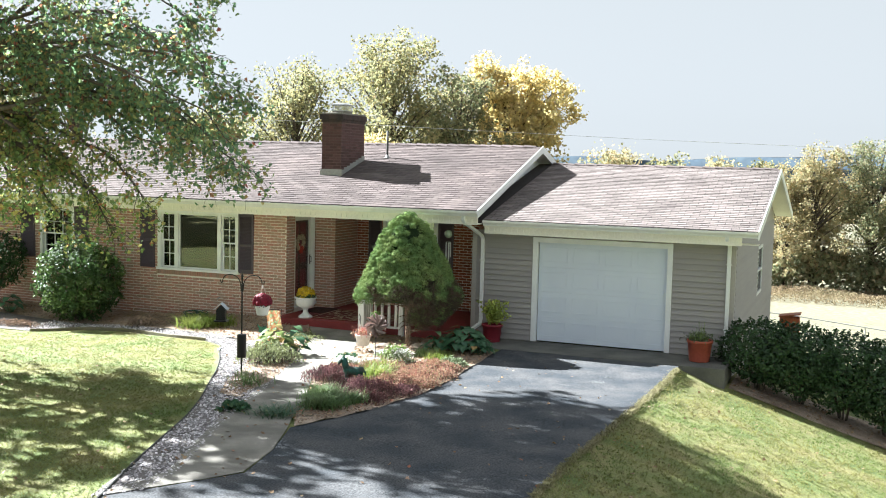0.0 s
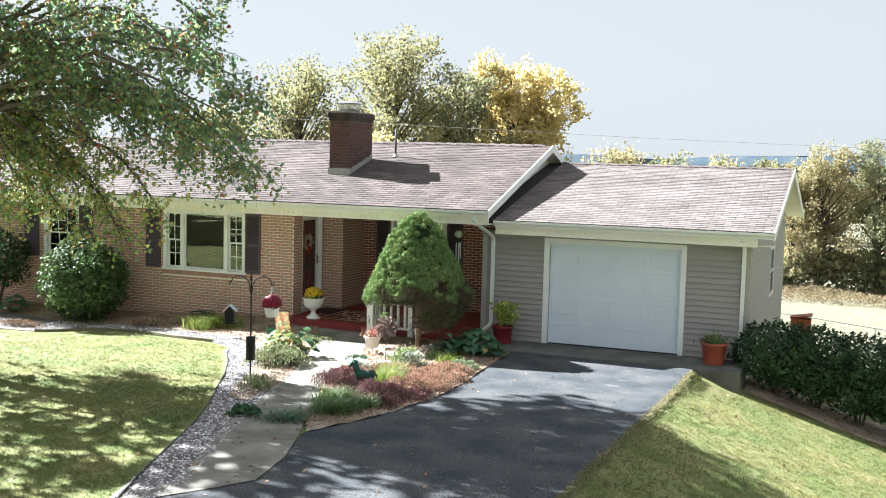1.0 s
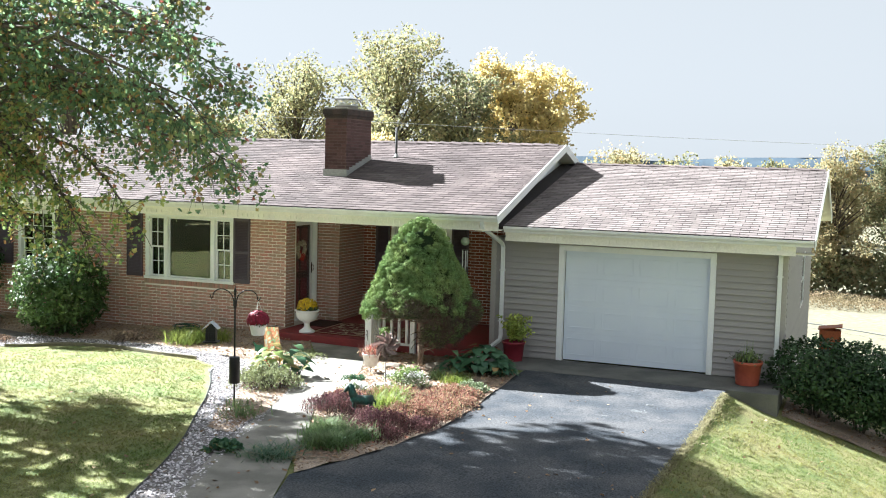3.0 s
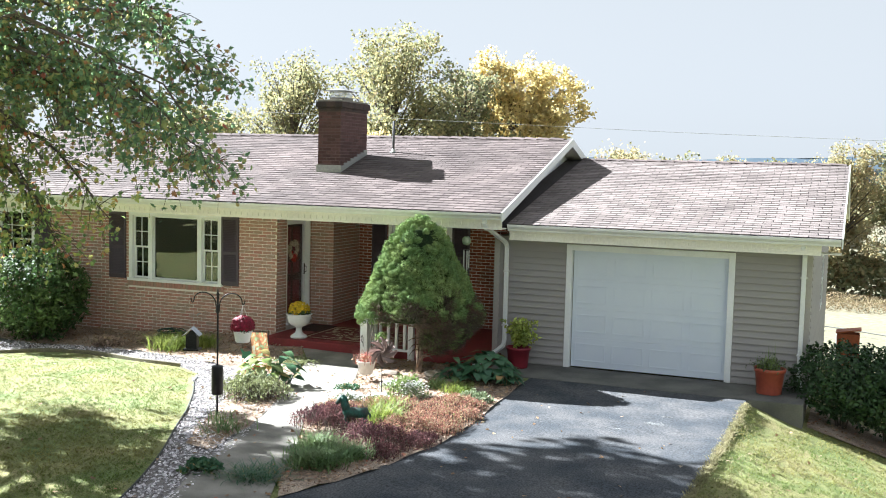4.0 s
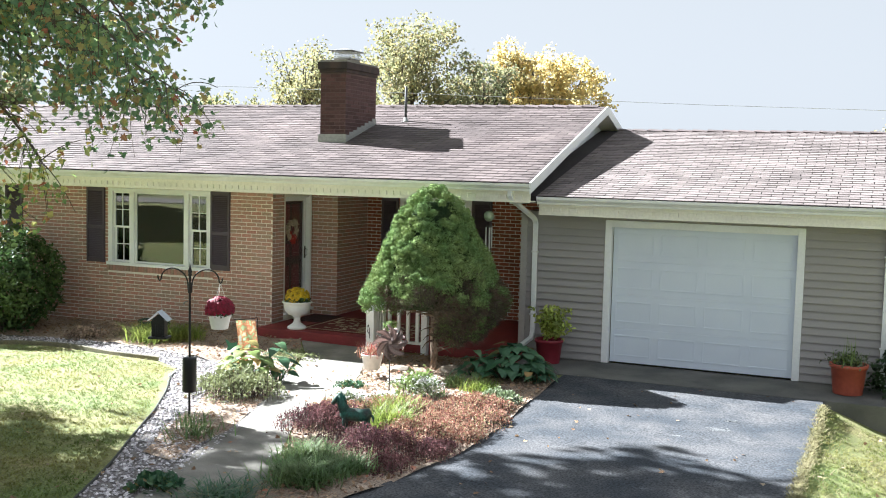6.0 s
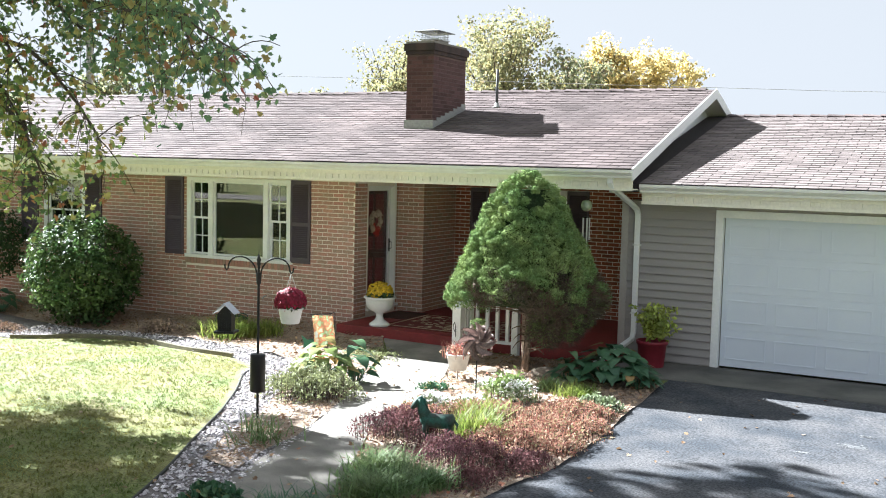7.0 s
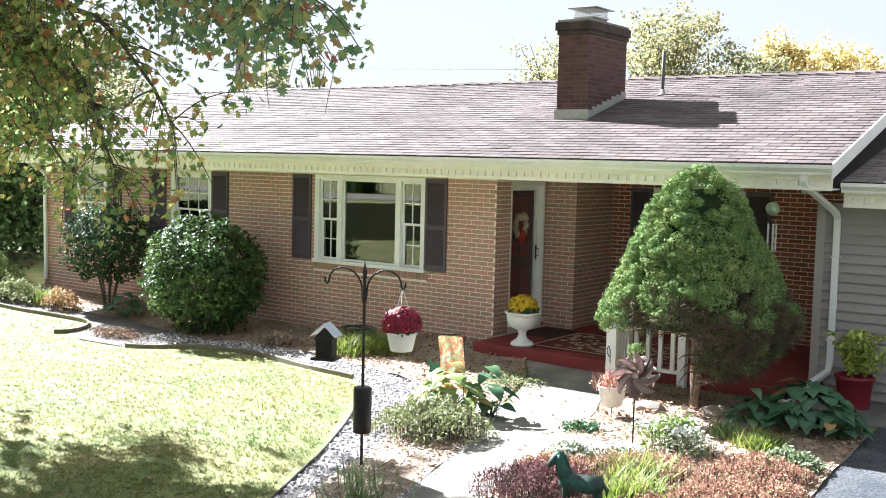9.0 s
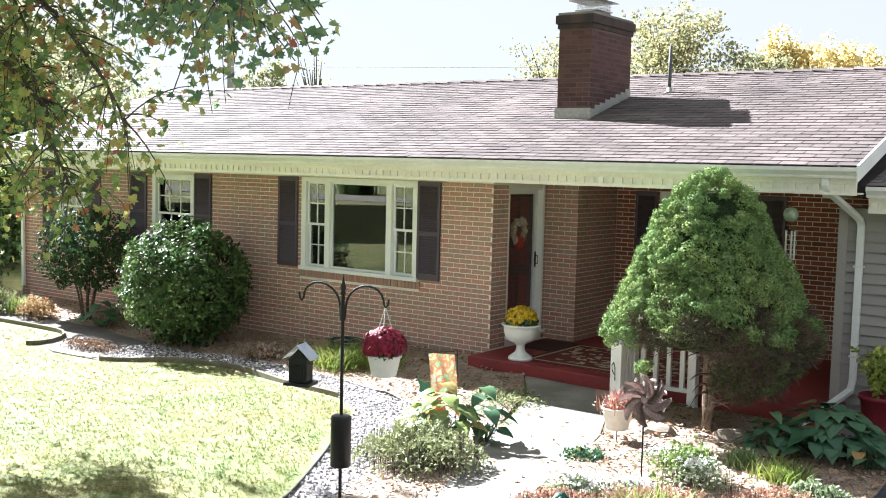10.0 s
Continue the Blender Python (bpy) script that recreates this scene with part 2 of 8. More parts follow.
M_PORCH = mat("red_painted_concrete", (0.22, 0.028, 0.03), (0.17, 0.025, 0.025), 0.6, patch=2.5, grain=70, grain_amount=0.18, bump=0.15)
M_CONCRETE = mat("concrete", (0.27, 0.25, 0.22), (0.155, 0.145, 0.125), 0.9, patch=2.2, grain=120, grain_amount=0.18, bump=0.25)
M_APRON = mat("weathered_concrete", (0.155, 0.15, 0.135), (0.085, 0.085, 0.078), 0.9, patch=1.5, grain=110, grain_amount=0.2, bump=0.25)
M_ASPHALT = mat("asphalt", (0.043, 0.049, 0.058), (0.088, 0.088, 0.092), 0.85, patch=1.4, grain=45, grain_amount=0.6, bump=0.6, spec=0.16)
M_LAWN = mat("lawn_soil", (0.118, 0.155, 0.044), (0.225, 0.205, 0.084), 0.95, patch=1.3, grain=45, grain_amount=0.5, bump=0.6)
M_MULCH = mat("mulch_soil", (0.391, 0.310, 0.241), (0.230, 0.172, 0.127), 0.95, patch=2.5, grain=60, grain_amount=0.55, bump=0.8)
M_GRAVEL = mat("gravel_bed", (0.20, 0.18, 0.175), (0.13, 0.115, 0.105), 0.95, patch=3, grain=60, grain_amount=0.5, bump=0.8)
M_PEBBLE = mat("pebbles", (0.58, 0.55, 0.56), (0.36, 0.33, 0.34), 0.85, patch=9, grain=60, vary=0.55)
M_BLACK = mat("black_metal", (0.012, 0.012, 0.013), None, 0.4, metal=0.3, grain=60, grain_amount=0.2, bump=0.05)
M_BARK = mat("bark", (0.10, 0.08, 0.065), (0.065, 0.052, 0.042), 0.95, patch=4, grain=50, grain_amount=0.4, bump=0.8, stretch=(1, 1, 0.3))
M_GLASS = glass_mat("window_glass")
M_STORM = glass_mat("storm_glass", (0.92, 0.93, 0.93), 1.25)
M_STORM.node_tree.links.remove(M_STORM.node_tree.nodes["Mix Shader"].inputs[0].links[0])
M_STORM.node_tree.nodes["Mix Shader"].inputs[0].default_value = 0.07
M_FELT = mat("dark_roof_felt", (0.030, 0.025, 0.025), (0.042, 0.036, 0.036), 0.95, patch=1, grain=120, bump=0.3)
M_DARK = mat("interior_shade", (0.02, 0.02, 0.022), None, 0.9, grain=5, grain_amount=0.1, bump=0)
M_GREEN = mat("maple_leaf", (0.115, 0.184, 0.084), (0.149, 0.207, 0.084), 0.5, patch=0.8, grain=15, grain_amount=0.2, bump=0, translucent=0.74,
              palette=[(0.0, (0.115, 0.213, 0.132)), (0.42, (0.207, 0.322, 0.174)), (0.68, (0.356, 0.437, 0.192)), (0.87, (0.529, 0.483, 0.192)), (0.95, (0.460, 0.253, 0.120)), (1.0, (0.391, 0.081, 0.084))])
M_TURNING = mat("turning_maple_leaf", (0.242, 0.264, 0.099), (0.330, 0.297, 0.110), 0.5, patch=1.2, grain=15, grain_amount=0.2, bump=0, translucent=0.74,
                palette=[(0.0, (0.099, 0.198, 0.088)), (0.4, (0.220, 0.341, 0.121)), (0.7, (0.462, 0.506, 0.165)), (0.88, (0.616, 0.517, 0.198)), (0.95, (0.550, 0.308, 0.143)), (1.0, (0.462, 0.110, 0.088))])
M_YELLOW = mat("yellow_maple_leaf", (0.62, 0.48, 0.14), (0.55, 0.42, 0.12), 0.6, patch=0.25, grain=3, grain_amount=0.25, bump=0, translucent=0.65,
               palette=[(0.0, (0.52, 0.48, 0.25)), (0.4, (0.66, 0.57, 0.28)), (0.75, (0.64, 0.51, 0.27)), (1.0, (0.44, 0.42, 0.25))])
M_OLIVE = mat("autumn_olive_leaf", (0.176, 0.172, 0.086), (0.141, 0.150, 0.078), 0.6, patch=0.25, grain=3, grain_amount=0.25, bump=0, translucent=0.6,
              palette=[(0.0, (0.167, 0.185, 0.101)), (0.45, (0.273, 0.271, 0.136)), (0.8, (0.405, 0.361, 0.164)), (1.0, (0.370, 0.284, 0.156))])
M_PALE_TREE = mat("pale_autumn_leaf", (0.299, 0.267, 0.144), (0.334, 0.258, 0.136), 0.6, patch=0.2, grain=3, grain_amount=0.25, bump=0, translucent=0.62,
                  palette=[(0.0, (0.246, 0.258, 0.152)), (0.4, (0.352, 0.331, 0.184)), (0.75, (0.422, 0.353, 0.184)), (1.0, (0.405, 0.284, 0.168))])
M_SHRUB = mat("glossy_shrub_leaf", (0.047, 0.093, 0.031), (0.094, 0.137, 0.041), 0.45, patch=2, grain=20, grain_amount=0.3, bump=0, vary=0.45, spec=0.22, translucent=0.38)
M_SPRUCE = mat("spruce_needles", (0.132, 0.211, 0.075), (0.212, 0.278, 0.099), 0.85, patch=3, grain=18, grain_amount=0.3, bump=0, vary=0.3, spec=0.08, translucent=0.05)
# Near-black green: shade inside the spruce crown, put into the colour.
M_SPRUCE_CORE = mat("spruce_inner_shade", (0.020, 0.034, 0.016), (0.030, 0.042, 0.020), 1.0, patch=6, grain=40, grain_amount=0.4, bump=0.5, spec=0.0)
M_SPRUCE_DRY = mat("dry_spruce_twigs", (0.11, 0.075, 0.05), (0.085, 0.075, 0.05), 0.9, patch=3, grain=25, grain_amount=0.3, bump=0, vary=0.3)
M_WOODS = mat("woods_leaf", (0.092, 0.110, 0.036), (0.156, 0.147, 0.054), 0.7, patch=0.15, grain=2, grain_amount=0.3, bump=0, translucent=0.55,
              palette=[(0.0, (0.147, 0.179, 0.108)), (0.35, (0.221, 0.248, 0.140)), (0.7, (0.304, 0.299, 0.167)), (0.9, (0.368, 0.308, 0.180)), (1.0, (0.350, 0.258, 0.180))])
M_GRASS = mat("grass_blade", (0.124, 0.175, 0.040), (0.25, 0.235, 0.076), 0.6, patch=0.9, grain=20, grain_amount=0.15, bump=0, vary=0.18, translucent=0.5)
M_TERRA = mat("terracotta_plastic", (0.36, 0.085, 0.05), (0.32, 0.075, 0.045), 0.5, grain=20, grain_amount=0.1, bump=0.05)
M_FIELD = mat("dry_field", (0.175, 0.155, 0.100), (0.135, 0.135, 0.082), 0.95, patch=0.12, grain=4, grain_amount=0.3, bump=0.3)
# Blue stands for distance haze, painted into the hill's own colour.
M_HILL = mat("hill_haze_blue", (0.055, 0.085, 0.125), (0.075, 0.105, 0.135), 0.95, patch=0.02, grain=0.15, grain_amount=0.25, bump=0)

# ---------- ground ----------
from mathutils import geometry


def sheet(name, outline, material, lift=0.006, step=0.35, rough=0.0, kind="structure", label="", category="", skirt=0.0):
    """A sheet that follows the ground inside an outline of (x, y)."""
    xs, ys = [p[0] for p in outline], [p[1] for p in outline]
    rim = []
    for a, b in zip(outline, outline[1:] + outline[:1]):
        n = max(1, int(math.dist(a, b) / step))
        rim += [Vector((a[0] + (b[0] - a[0]) * i / n, a[1] + (b[1] - a[1]) * i / n)) for i in range(n)]
    inner = [Vector((x + rng.uniform(-0.2, 0.2) * step, y + rng.uniform(-0.2, 0.2) * step))
             for x in np.arange(min(xs), max(xs), step) for y in np.arange(min(ys), max(ys), step)]
    n = len(rim)
    v, _, f, *_ = geometry.delaunay_2d_cdt(rim + inner, [], [list(range(n))], 1, 1e-4)
    co = [(p.x, p.y, ground_z(p.x, p.y) + lift + (rough * noise.noise((p.x * 2.3, p.y * 2.3, 3.0)) if rough else 0)) for p in v]
    me = bpy.data.meshes.new(name)
    me.from_pydata(co, [], f)
    me.materials.append(material)
    for p in me.polygons:
        p.use_smooth = True
        if p.normal.z < 0:
            p.flip()
    ob = tagged(new(name, me), label, category, "", kind)
    return ob


def inside(pts, outline):
    """Which of the points (n,2) lie inside an outline."""
    x, y = pts[:, 0], pts[:, 1]
    ok = np.zeros(len(pts), bool)
    for (x0, y0), (x1, y1) in zip(outline, outline[1:] + outline[:1]):
        cut = (y0 > y) != (y1 > y)
        ok ^= cut & (x < (x1 - x0) * (y - y0) / (y1 - y0 + 1e-12) + x0)
    return ok


def scatter_in(outline, n):
    xs, ys = [p[0] for p in outline], [p[1] for p in outline]
    p = np.c_[rng.uniform(min(xs), max(xs), n), rng.uniform(min(ys), max(ys), n)]
    p = p[inside(p, outline)]
    return np.c_[p, [ground_z(*q) for q in p]]


gx = np.unique(np.r_[-900, -500, -300, -180, np.arange(-120, -30, 10), np.arange(-30, -18, 2), np.arange(-18, 12, 0.4), np.arange(12, 40, 3), np.arange(40, 120, 10), 180, 300, 500, 900])
gy = np.unique(np.r_[-400, -200, -100, -60, np.arange(-45, -14, 1.5), np.arange(-14, 4, 0.4), np.arange(4, 30, 1.5), np.arange(30, 100, 6), 130, 180, 260, 400, 600, 900])
gv = np.array([(x, y, ground_z(x, y) - 0.004 + 0.012 * noise.noise((x * 0.9, y * 0.9, 0))) for y in gy for x in gx])
nx_ = len(gx)
gf = np.array([(j * nx_ + i, j * nx_ + i + 1, (j + 1) * nx_ + i + 1, (j + 1) * nx_ + i) for j in range(len(gy) - 1) for i in range(nx_ - 1)])
ground_mesh = array_mesh("ground", gv, gf, M_LAWN, True)
ground_mesh.materials.append(M_FIELD)
ground_mesh.polygons.foreach_set("material_index", np.array([1 if gv[q[0]][1] > 11 else 0 for q in gf], np.int32))
ground = tagged(new("ground", ground_mesh), "sunny green lawn falling to a dry grass field", "ground", "", "structure")

DRIVE = [(-0.25, -1.17), (3.34, -1.17), (3.33, -4.2), (3.29, -6.2), (3.22, -9.1), (3.25, -10.6), (3.5, -14), (4.2, -18), (6, -24), (8, -34), (2, -34), (-1.5, -24),
         (-1.6, -16), (-0.95, -12.9), (-0.25, -11.72), (0.02, -11.2), (-0.22, -10.2), (-0.63, -9.05), (-0.23, -7.68), (0.0, -6.0), (-0.05, -4.6), (-0.2, -3.2)]
WALKWAY = [(-5.0, -0.68), (-3.75, -0.74), (-3.5, -1.2), (-3.05, -2.3), (-2.75, -3.4), (-2.4, -4.7), (-2.15, -5.7), (-1.42, -7.2), (-1.0, -8.3), (-0.6, -9.2), (-0.22, -10.2), (0.0, -11.2),
           (-0.28, -11.75), (-0.84, -12.65), (-0.9, -12.6), (-0.75, -11.6), (-1.32, -10.2), (-1.93, -8.6), (-2.4, -7.1), (-2.62, -6.4), (-3.0, -5.3), (-3.48, -4.0), (-4.05, -2.6), (-4.5, -1.4)]
GRAVEL = [(-0.9, -12.7), (-1.43, -11.18), (-2.21, -9.2), (-2.72, -8.12), (-3.39, -6.93), (-3.88, -5.99), (-4.55, -4.87), (-5.33, -3.78), (-5.55, -3.3), (-6.34, -2.79), (-7.02, -2.66), (-8.72, -2.1),
          (-9.58, -2.03), (-10.3, -2.12), (-11.1, -2.72), (-12.2, -2.8), (-12.88, -2.56), (-13.07, -1.9), (-13.59, -1.78), (-15.3, -1.84), (-18.5, -1.75), (-18.5, -1.2), (-13.2, -1.25), (-11.0, -1.6),
          (-9.5, -1.5), (-8.0, -1.75), (-6.2, -2.2), (-4.7, -2.6), (-4.0, -2.7), (-3.42, -4.0), (-2.92, -5.25), (-2.52, -6.35), (-2.28, -7.05), (-1.82, -8.55), (-1.2, -10.15), (-0.65, -11.55), (-0.55, -12.3)]
MULCH_WALL = [(-18.5, -1.25), (-13.2, -1.3), (-11.0, -1.65), (-9.5, -1.55), (-8.0, -1.8), (-6.2, -2.25), (-4.7, -2.65), (-4.1, -2.7), (-4.55, -1.4), (-5.02, -0.68), (-5.9, -0.66), (-5.9, 0.0), (-18.5, 0.0)]
MULCH_BED = [(-3.7, -0.8), (-1.1, -0.9), (-0.6, -1.28), (-0.20, -1.7), (-0.14, -3.2), (0.01, -4.6), (0.06, -6.0), (-0.17, -7.68), (-0.60, -9.0), (-1.0, -8.25), (-1.42, -7.15), (-2.13, -5.7), (-2.38, -4.7), (-2.73, -3.4), (-3.03, -2.3), (-3.48, -1.2)]
MULCH_POLE = [(-2.57, -6.4), (-2.95, -5.3), (-3.42, -4.05), (-4.0, -2.9), (-4.6, -3.0), (-4.3, -4.2), (-3.7, -5.4), (-3.3, -6.5), (-2.75, -7.6), (-2.3, -7.7), (-2.5, -7.0)]
sheet("driveway", DRIVE, M_ASPHALT, 0.012, 0.4, 0.006, label="worn dark asphalt driveway", category="driveway")
sheet("walkway", WALKWAY, M_CONCRETE, 0.02, 0.3, 0.004, label="pale concrete garden walk", category="walkway")
sheet("gravel_strip", GRAVEL, M_GRAVEL, 0.008, 0.25, 0.01, label="pale gravel strip along the beds", category="gravel")
sheet("mulch_bed_wall", MULCH_WALL, M_MULCH, 0.022, 0.25, 0.04, label="brown mulch bed along the brick wall", category="garden bed")
sheet("mulch_bed_drive", MULCH_BED, M_MULCH, 0.028, 0.25, 0.04, label="brown mulch bed between walk and driveway", category="garden bed")
sheet("mulch_bed_hedge", [(4.25, -1.02), (6.5, -1.22), (9, -1.42), (13, -1.22), (13, 0.7), (4.25, 0.7)], M_MULCH, 0.02, 0.35, 0.03, label="bare brown mulch under the hedge", category="garden bed")
sheet("mulch_bed_pole", MULCH_POLE, M_MULCH, 0.024, 0.25, 0.03, label="brown mulch bed round the feeder pole", category="garden bed")
sheet("street", [(-90, -36), (-40, -33), (-33, -34.5), (-16, -38.5), (40, -52), (40, -56), (-16, -44), (-36, -40), (-46, -40.5), (-90, -43.5)], M_CONCRETE, 0.03, 3.0, label="pale road across the lawn", category="road")

# ---------- walls ----------
def cells(u0, u1, z0, z1, holes):
    us = sorted({u0, u1, *[h for q in holes for h in q[:2]]})
    zs = sorted({z0, z1, *[h for q in holes for h in q[2:]]})
    for a, b in zip(us, us[1:]):
        for c, d in zip(zs, zs[1:]):
            if not any(q[0] <= (a + b) / 2 <= q[1] and q[2] <= (c + d) / 2 <= q[3] for q in holes):
                yield a, b, c, d


def wall(name, axis, at, thick, u0, u1, z0, z1, material, holes=(), label="", category="wall"):
    """A wall along x or y with openings right through. at: its outer face; thick reaches inwards (signed)."""
    bm = bmesh.new()
    for a, b, c, d in cells(u0, u1, z0, z1, holes):
        if axis == "x":
            bm_box(bm, a, b, min(at, at + thick), max(at, at + thick), c, d)
        else:
            bm_box(bm, min(at, at + thick), max(at, at + thick), a, b, c, d)
    bmesh.ops.remove_doubles(bm, verts=bm.verts, dist=1e-4)
    seen = {}
    for f in bm.faces:
        seen.setdefault(tuple(round(v, 3) for v in f.calc_center_median()), []).append(f)
    bmesh.ops.delete(bm, geom=[f for fs in seen.values() if len(fs) > 1 for f in fs], context="FACES")
    return solid(name, bm, material, label, category, "", "structure")


BRICK_L, BRICK_H, JOINT, PROUD = 0.194, 0.055, 0.012, 0.004


def lay_bricks(parent, axis, at, out, u0, u1, z0, z1, holes, material, singles=None):
    """Running-bond bricks on a wall's face. out: the sign of the outward normal. singles: (ua, ub, za, zb), laid as single bricks."""
    rows, joined, count = int((z1 - z0) / (BRICK_H + JOINT)), [], 0
    if axis == "x":
        full = boxes_mesh("brick", [(0, BRICK_L, min(0, out * PROUD), max(0, out * PROUD), 0, BRICK_H)], material)
    else:
        full = boxes_mesh("brick", [(min(0, out * PROUD), max(0, out * PROUD), 0, BRICK_L, 0, BRICK_H)], material)
    for r in range(rows):
        zb = z0 + JOINT / 2 + r * (BRICK_H + JOINT)
        spans = [(u0, u1)]
        for h in holes:
            if zb + BRICK_H > h[2] and zb < h[3]:
                spans = [s for a, b in spans for s in ((a, min(b, h[0])), (max(a, h[1]), b)) if s[1] - s[0] > 0.02]
        for a, b in spans:
            u = math.floor((a - u0) / (BRICK_L + JOINT)) * (BRICK_L + JOINT) + u0 - (0.5 * (BRICK_L + JOINT) if r % 2 else 0)
            while u < b:
                ua, ub = max(u, a), min(u + BRICK_L, b)
                if ub - ua > 0.025:
                    whole = ub - ua > BRICK_L - 1e-4
                    if whole and singles and singles[0] < ua < singles[1] and singles[2] < zb < singles[3] and count < 300:
                        count += 1
                        piece("brick", full, parent, Matrix.Translation((ua, at, zb) if axis == "x" else (at, ua, zb)))
                    else:
                        jit = rng.uniform(0.7, 1.15) * PROUD * out
                        lo, hi = sorted((at, at + jit))
                        joined.append((ua, ub, lo, hi, zb, zb + BRICK_H) if axis == "x" else (lo, hi, ua, ub, zb, zb + BRICK_H))
                u += BRICK_L + JOINT
    ob = piece("bricks", boxes_mesh("bricks", joined, material), parent)
    return tagged(ob, kind="stuff")


FRONT, YD = -0.10, 0.25
WIN1 = (-9.47, -7.32, 1.06, 2.40)
WIN2 = (-13.15, -12.2, 1.10, 2.36)
WIN3 = (-16.1, -15.3, 1.10, 2.36)
SOFFIT = 2.50
front_holes = [WIN1, WIN2, WIN3]
wall_front = wall("wall_front", "x", FRONT, YD, -17.4, -5.95, -0.5, SOFFIT, M_MORTAR, front_holes, "multicoloured brown brick front wall")
DOOR = (0.33, 1.24, 0.30, 2.40)
wall_door = wall("wall_porch_door", "y", -5.95, -YD, FRONT + YD, 1.33, 0.0, SOFFIT, M_MORTAR, [DOOR], "brick porch wall with the front door")
wall_pier = wall("wall_porch_pier", "x", 1.33, YD, -6.2, -5.43, 0.0, SOFFIT, M_MORTAR, [], "brick porch wall beside the front door")
wall_pier_side = wall("wall_porch_side", "y", -5.43, -YD, 1.58, 2.55, 0.0, SOFFIT, M_MORTAR, [], "brick porch side wall in shade")
PORCHWIN = (-4.62, -3.3, 0.95, 2.32)
wall_back = wall("wall_porch_back", "x", 2.55, YD, -5.68, -1.36, 0.0, SOFFIT, M_MORTAR, [PORCHWIN], "red brick porch back wall in shade")
wall_left = wall("wall_west", "y", -17.4, YD, FRONT, 8.0, -0.6, 2.6, M_MORTAR, [], "brick end wall")
wall_rear = wall("wall_rear", "x", 8.0, -YD, -17.4, -1.2, -1.5, SOFFIT, M_MORTAR, [], "brick rear wall")
wall_gable = wall("wall_gable", "y", -1.36, -0.2, 2.55, 8.0, -0.5, SOFFIT, M_MORTAR, [], "gable end wall beside the garage")

GDOOR = (0.10, 2.84, 0.0, 2.15)
wall_garage = wall("wall_garage_front", "x", 0.012, 0.14, -1.36, 4.17, -0.4, 2.34, M_SIDING_TRIM, [GDOOR], "taupe vinyl siding garage front wall")
GWIN = (5.0, 6.1, 0.80, 1.86)
wall_garage_side = wall("wall_garage_side", "y", 4.158, -0.14, 0.152, 9.6, -1.6, 2.45, M_SIDING_TRIM, [GWIN], "taupe vinyl siding garage side wall in sun")
wall_garage_in = wall("wall_garage_inner", "y", -1.36, 0.14, 0.152, 2.55, -0.2, 2.34, M_SIDING_TRIM, [], "garage wall on the porch side")
wall_garage_rear = wall("wall_garage_rear", "x", 9.6, -0.14, -1.36, 4.0, -1.8, 2.4, M_SIDING_TRIM, [], "garage rear wall")

# ---------- roofs ----------
E_Y, E_Z, R_Y, R_Z = -0.80, 2.80, 3.85, 4.235
G_EY, G_EZ, G_RY, G_RZ = -0.48, 2.60, 4.80, 3.815
RAKE_X, LEFT_X, G_X1 = -1.0, -18.0, 4.61


def roof(name, x0, x1, ey, ez, ry, rz, label):
    bm = bmesh.new()
    by, t = 2 * ry - ey, 0.10
    prof = [(ey, ez), (ry, rz), (by, ez), (by, ez - t), (ry, rz - t), (ey, ez - t)]
    rings = [[bm.verts.new((x, y, z - 0.012)) for y, z in prof] for x in (x0, x1)]
    n = len(prof)
    for i in range(n):
        bm.faces.new((rings[0][i], rings[0][(i + 1) % n], rings[1][(i + 1) % n], rings[1][i]))
    for r in rings:
        bm.faces.new((r[0], r[1], r[4], r[5]))
        bm.faces.new((r[1], r[2], r[3], r[4]))
    return solid(name, bm, M_FELT, label, "roof", "", "structure")


def lay_shingles(parent, x0, x1, ey, ez, ry, rz, material, singles=None):
    """Three-tab shingles on the front slope."""
    length = math.hypot(ry - ey, rz - ez)
    sx = Vector((0, (ry - ey) / length, (rz - ez) / length))
    nrm = Vector((0, -sx.z, sx.y))
    expo, tab = 0.137, 0.300
    rows, vs, fs, n, count = int(length / expo), [], [], 0, 0
    tmpl = [(0, 0, 0), (1, 0, 0), (1, 0, 1), (0, 0, 1), (1, 1, 0.1), (0, 1, 0.1)]
    quads = [(0, 1, 2, 3), (3, 2, 4, 5)]

    def corners(xa, w, s0, thick):
        return [Vector((xa + u * w, ey, ez)) + sx * (s0 + v * expo * 1.02) + nrm * (0.001 + thick * h) for u, v, h in tmpl]
    share = None
    for r in range(rows + 1):
        s0 = r * expo - 0.01
        if s0 + expo > length + 0.02:
            break
        xa = x0 - (0.15 if r % 2 else 0.0) - rng.uniform(0.0, 0.035)
        while xa < x1:
            a, b = max(xa, x0), min(xa + tab - 0.012, x1)
            if b - a > 0.03:
                if singles and b - a > tab - 0.025 and singles[0] < a < singles[1] and singles[2] < s0 < singles[3] and count < 300:
                    count += 1
                    if share is None:
                        share = bpy.data.meshes.new("shingle")
                        share.from_pydata([c - Vector((a, ey, ez)) - sx * s0 for c in corners(a, b - a, s0, 0.009)], [], quads)
                        share.materials.append(material)
                    piece("shingle", share, parent, Matrix.Translation(Vector((a, ey, ez)) + sx * s0))
                else:
                    vs += corners(a, b - a, s0, rng.uniform(0.006, 0.012))
                    fs += [tuple(q + n for q in f) for f in quads]
                    n += 6
            xa += tab
    me = array_mesh("shingles", [tuple(v) for v in vs], fs, material)
    tagged(piece("shingles", me, parent), kind="stuff")


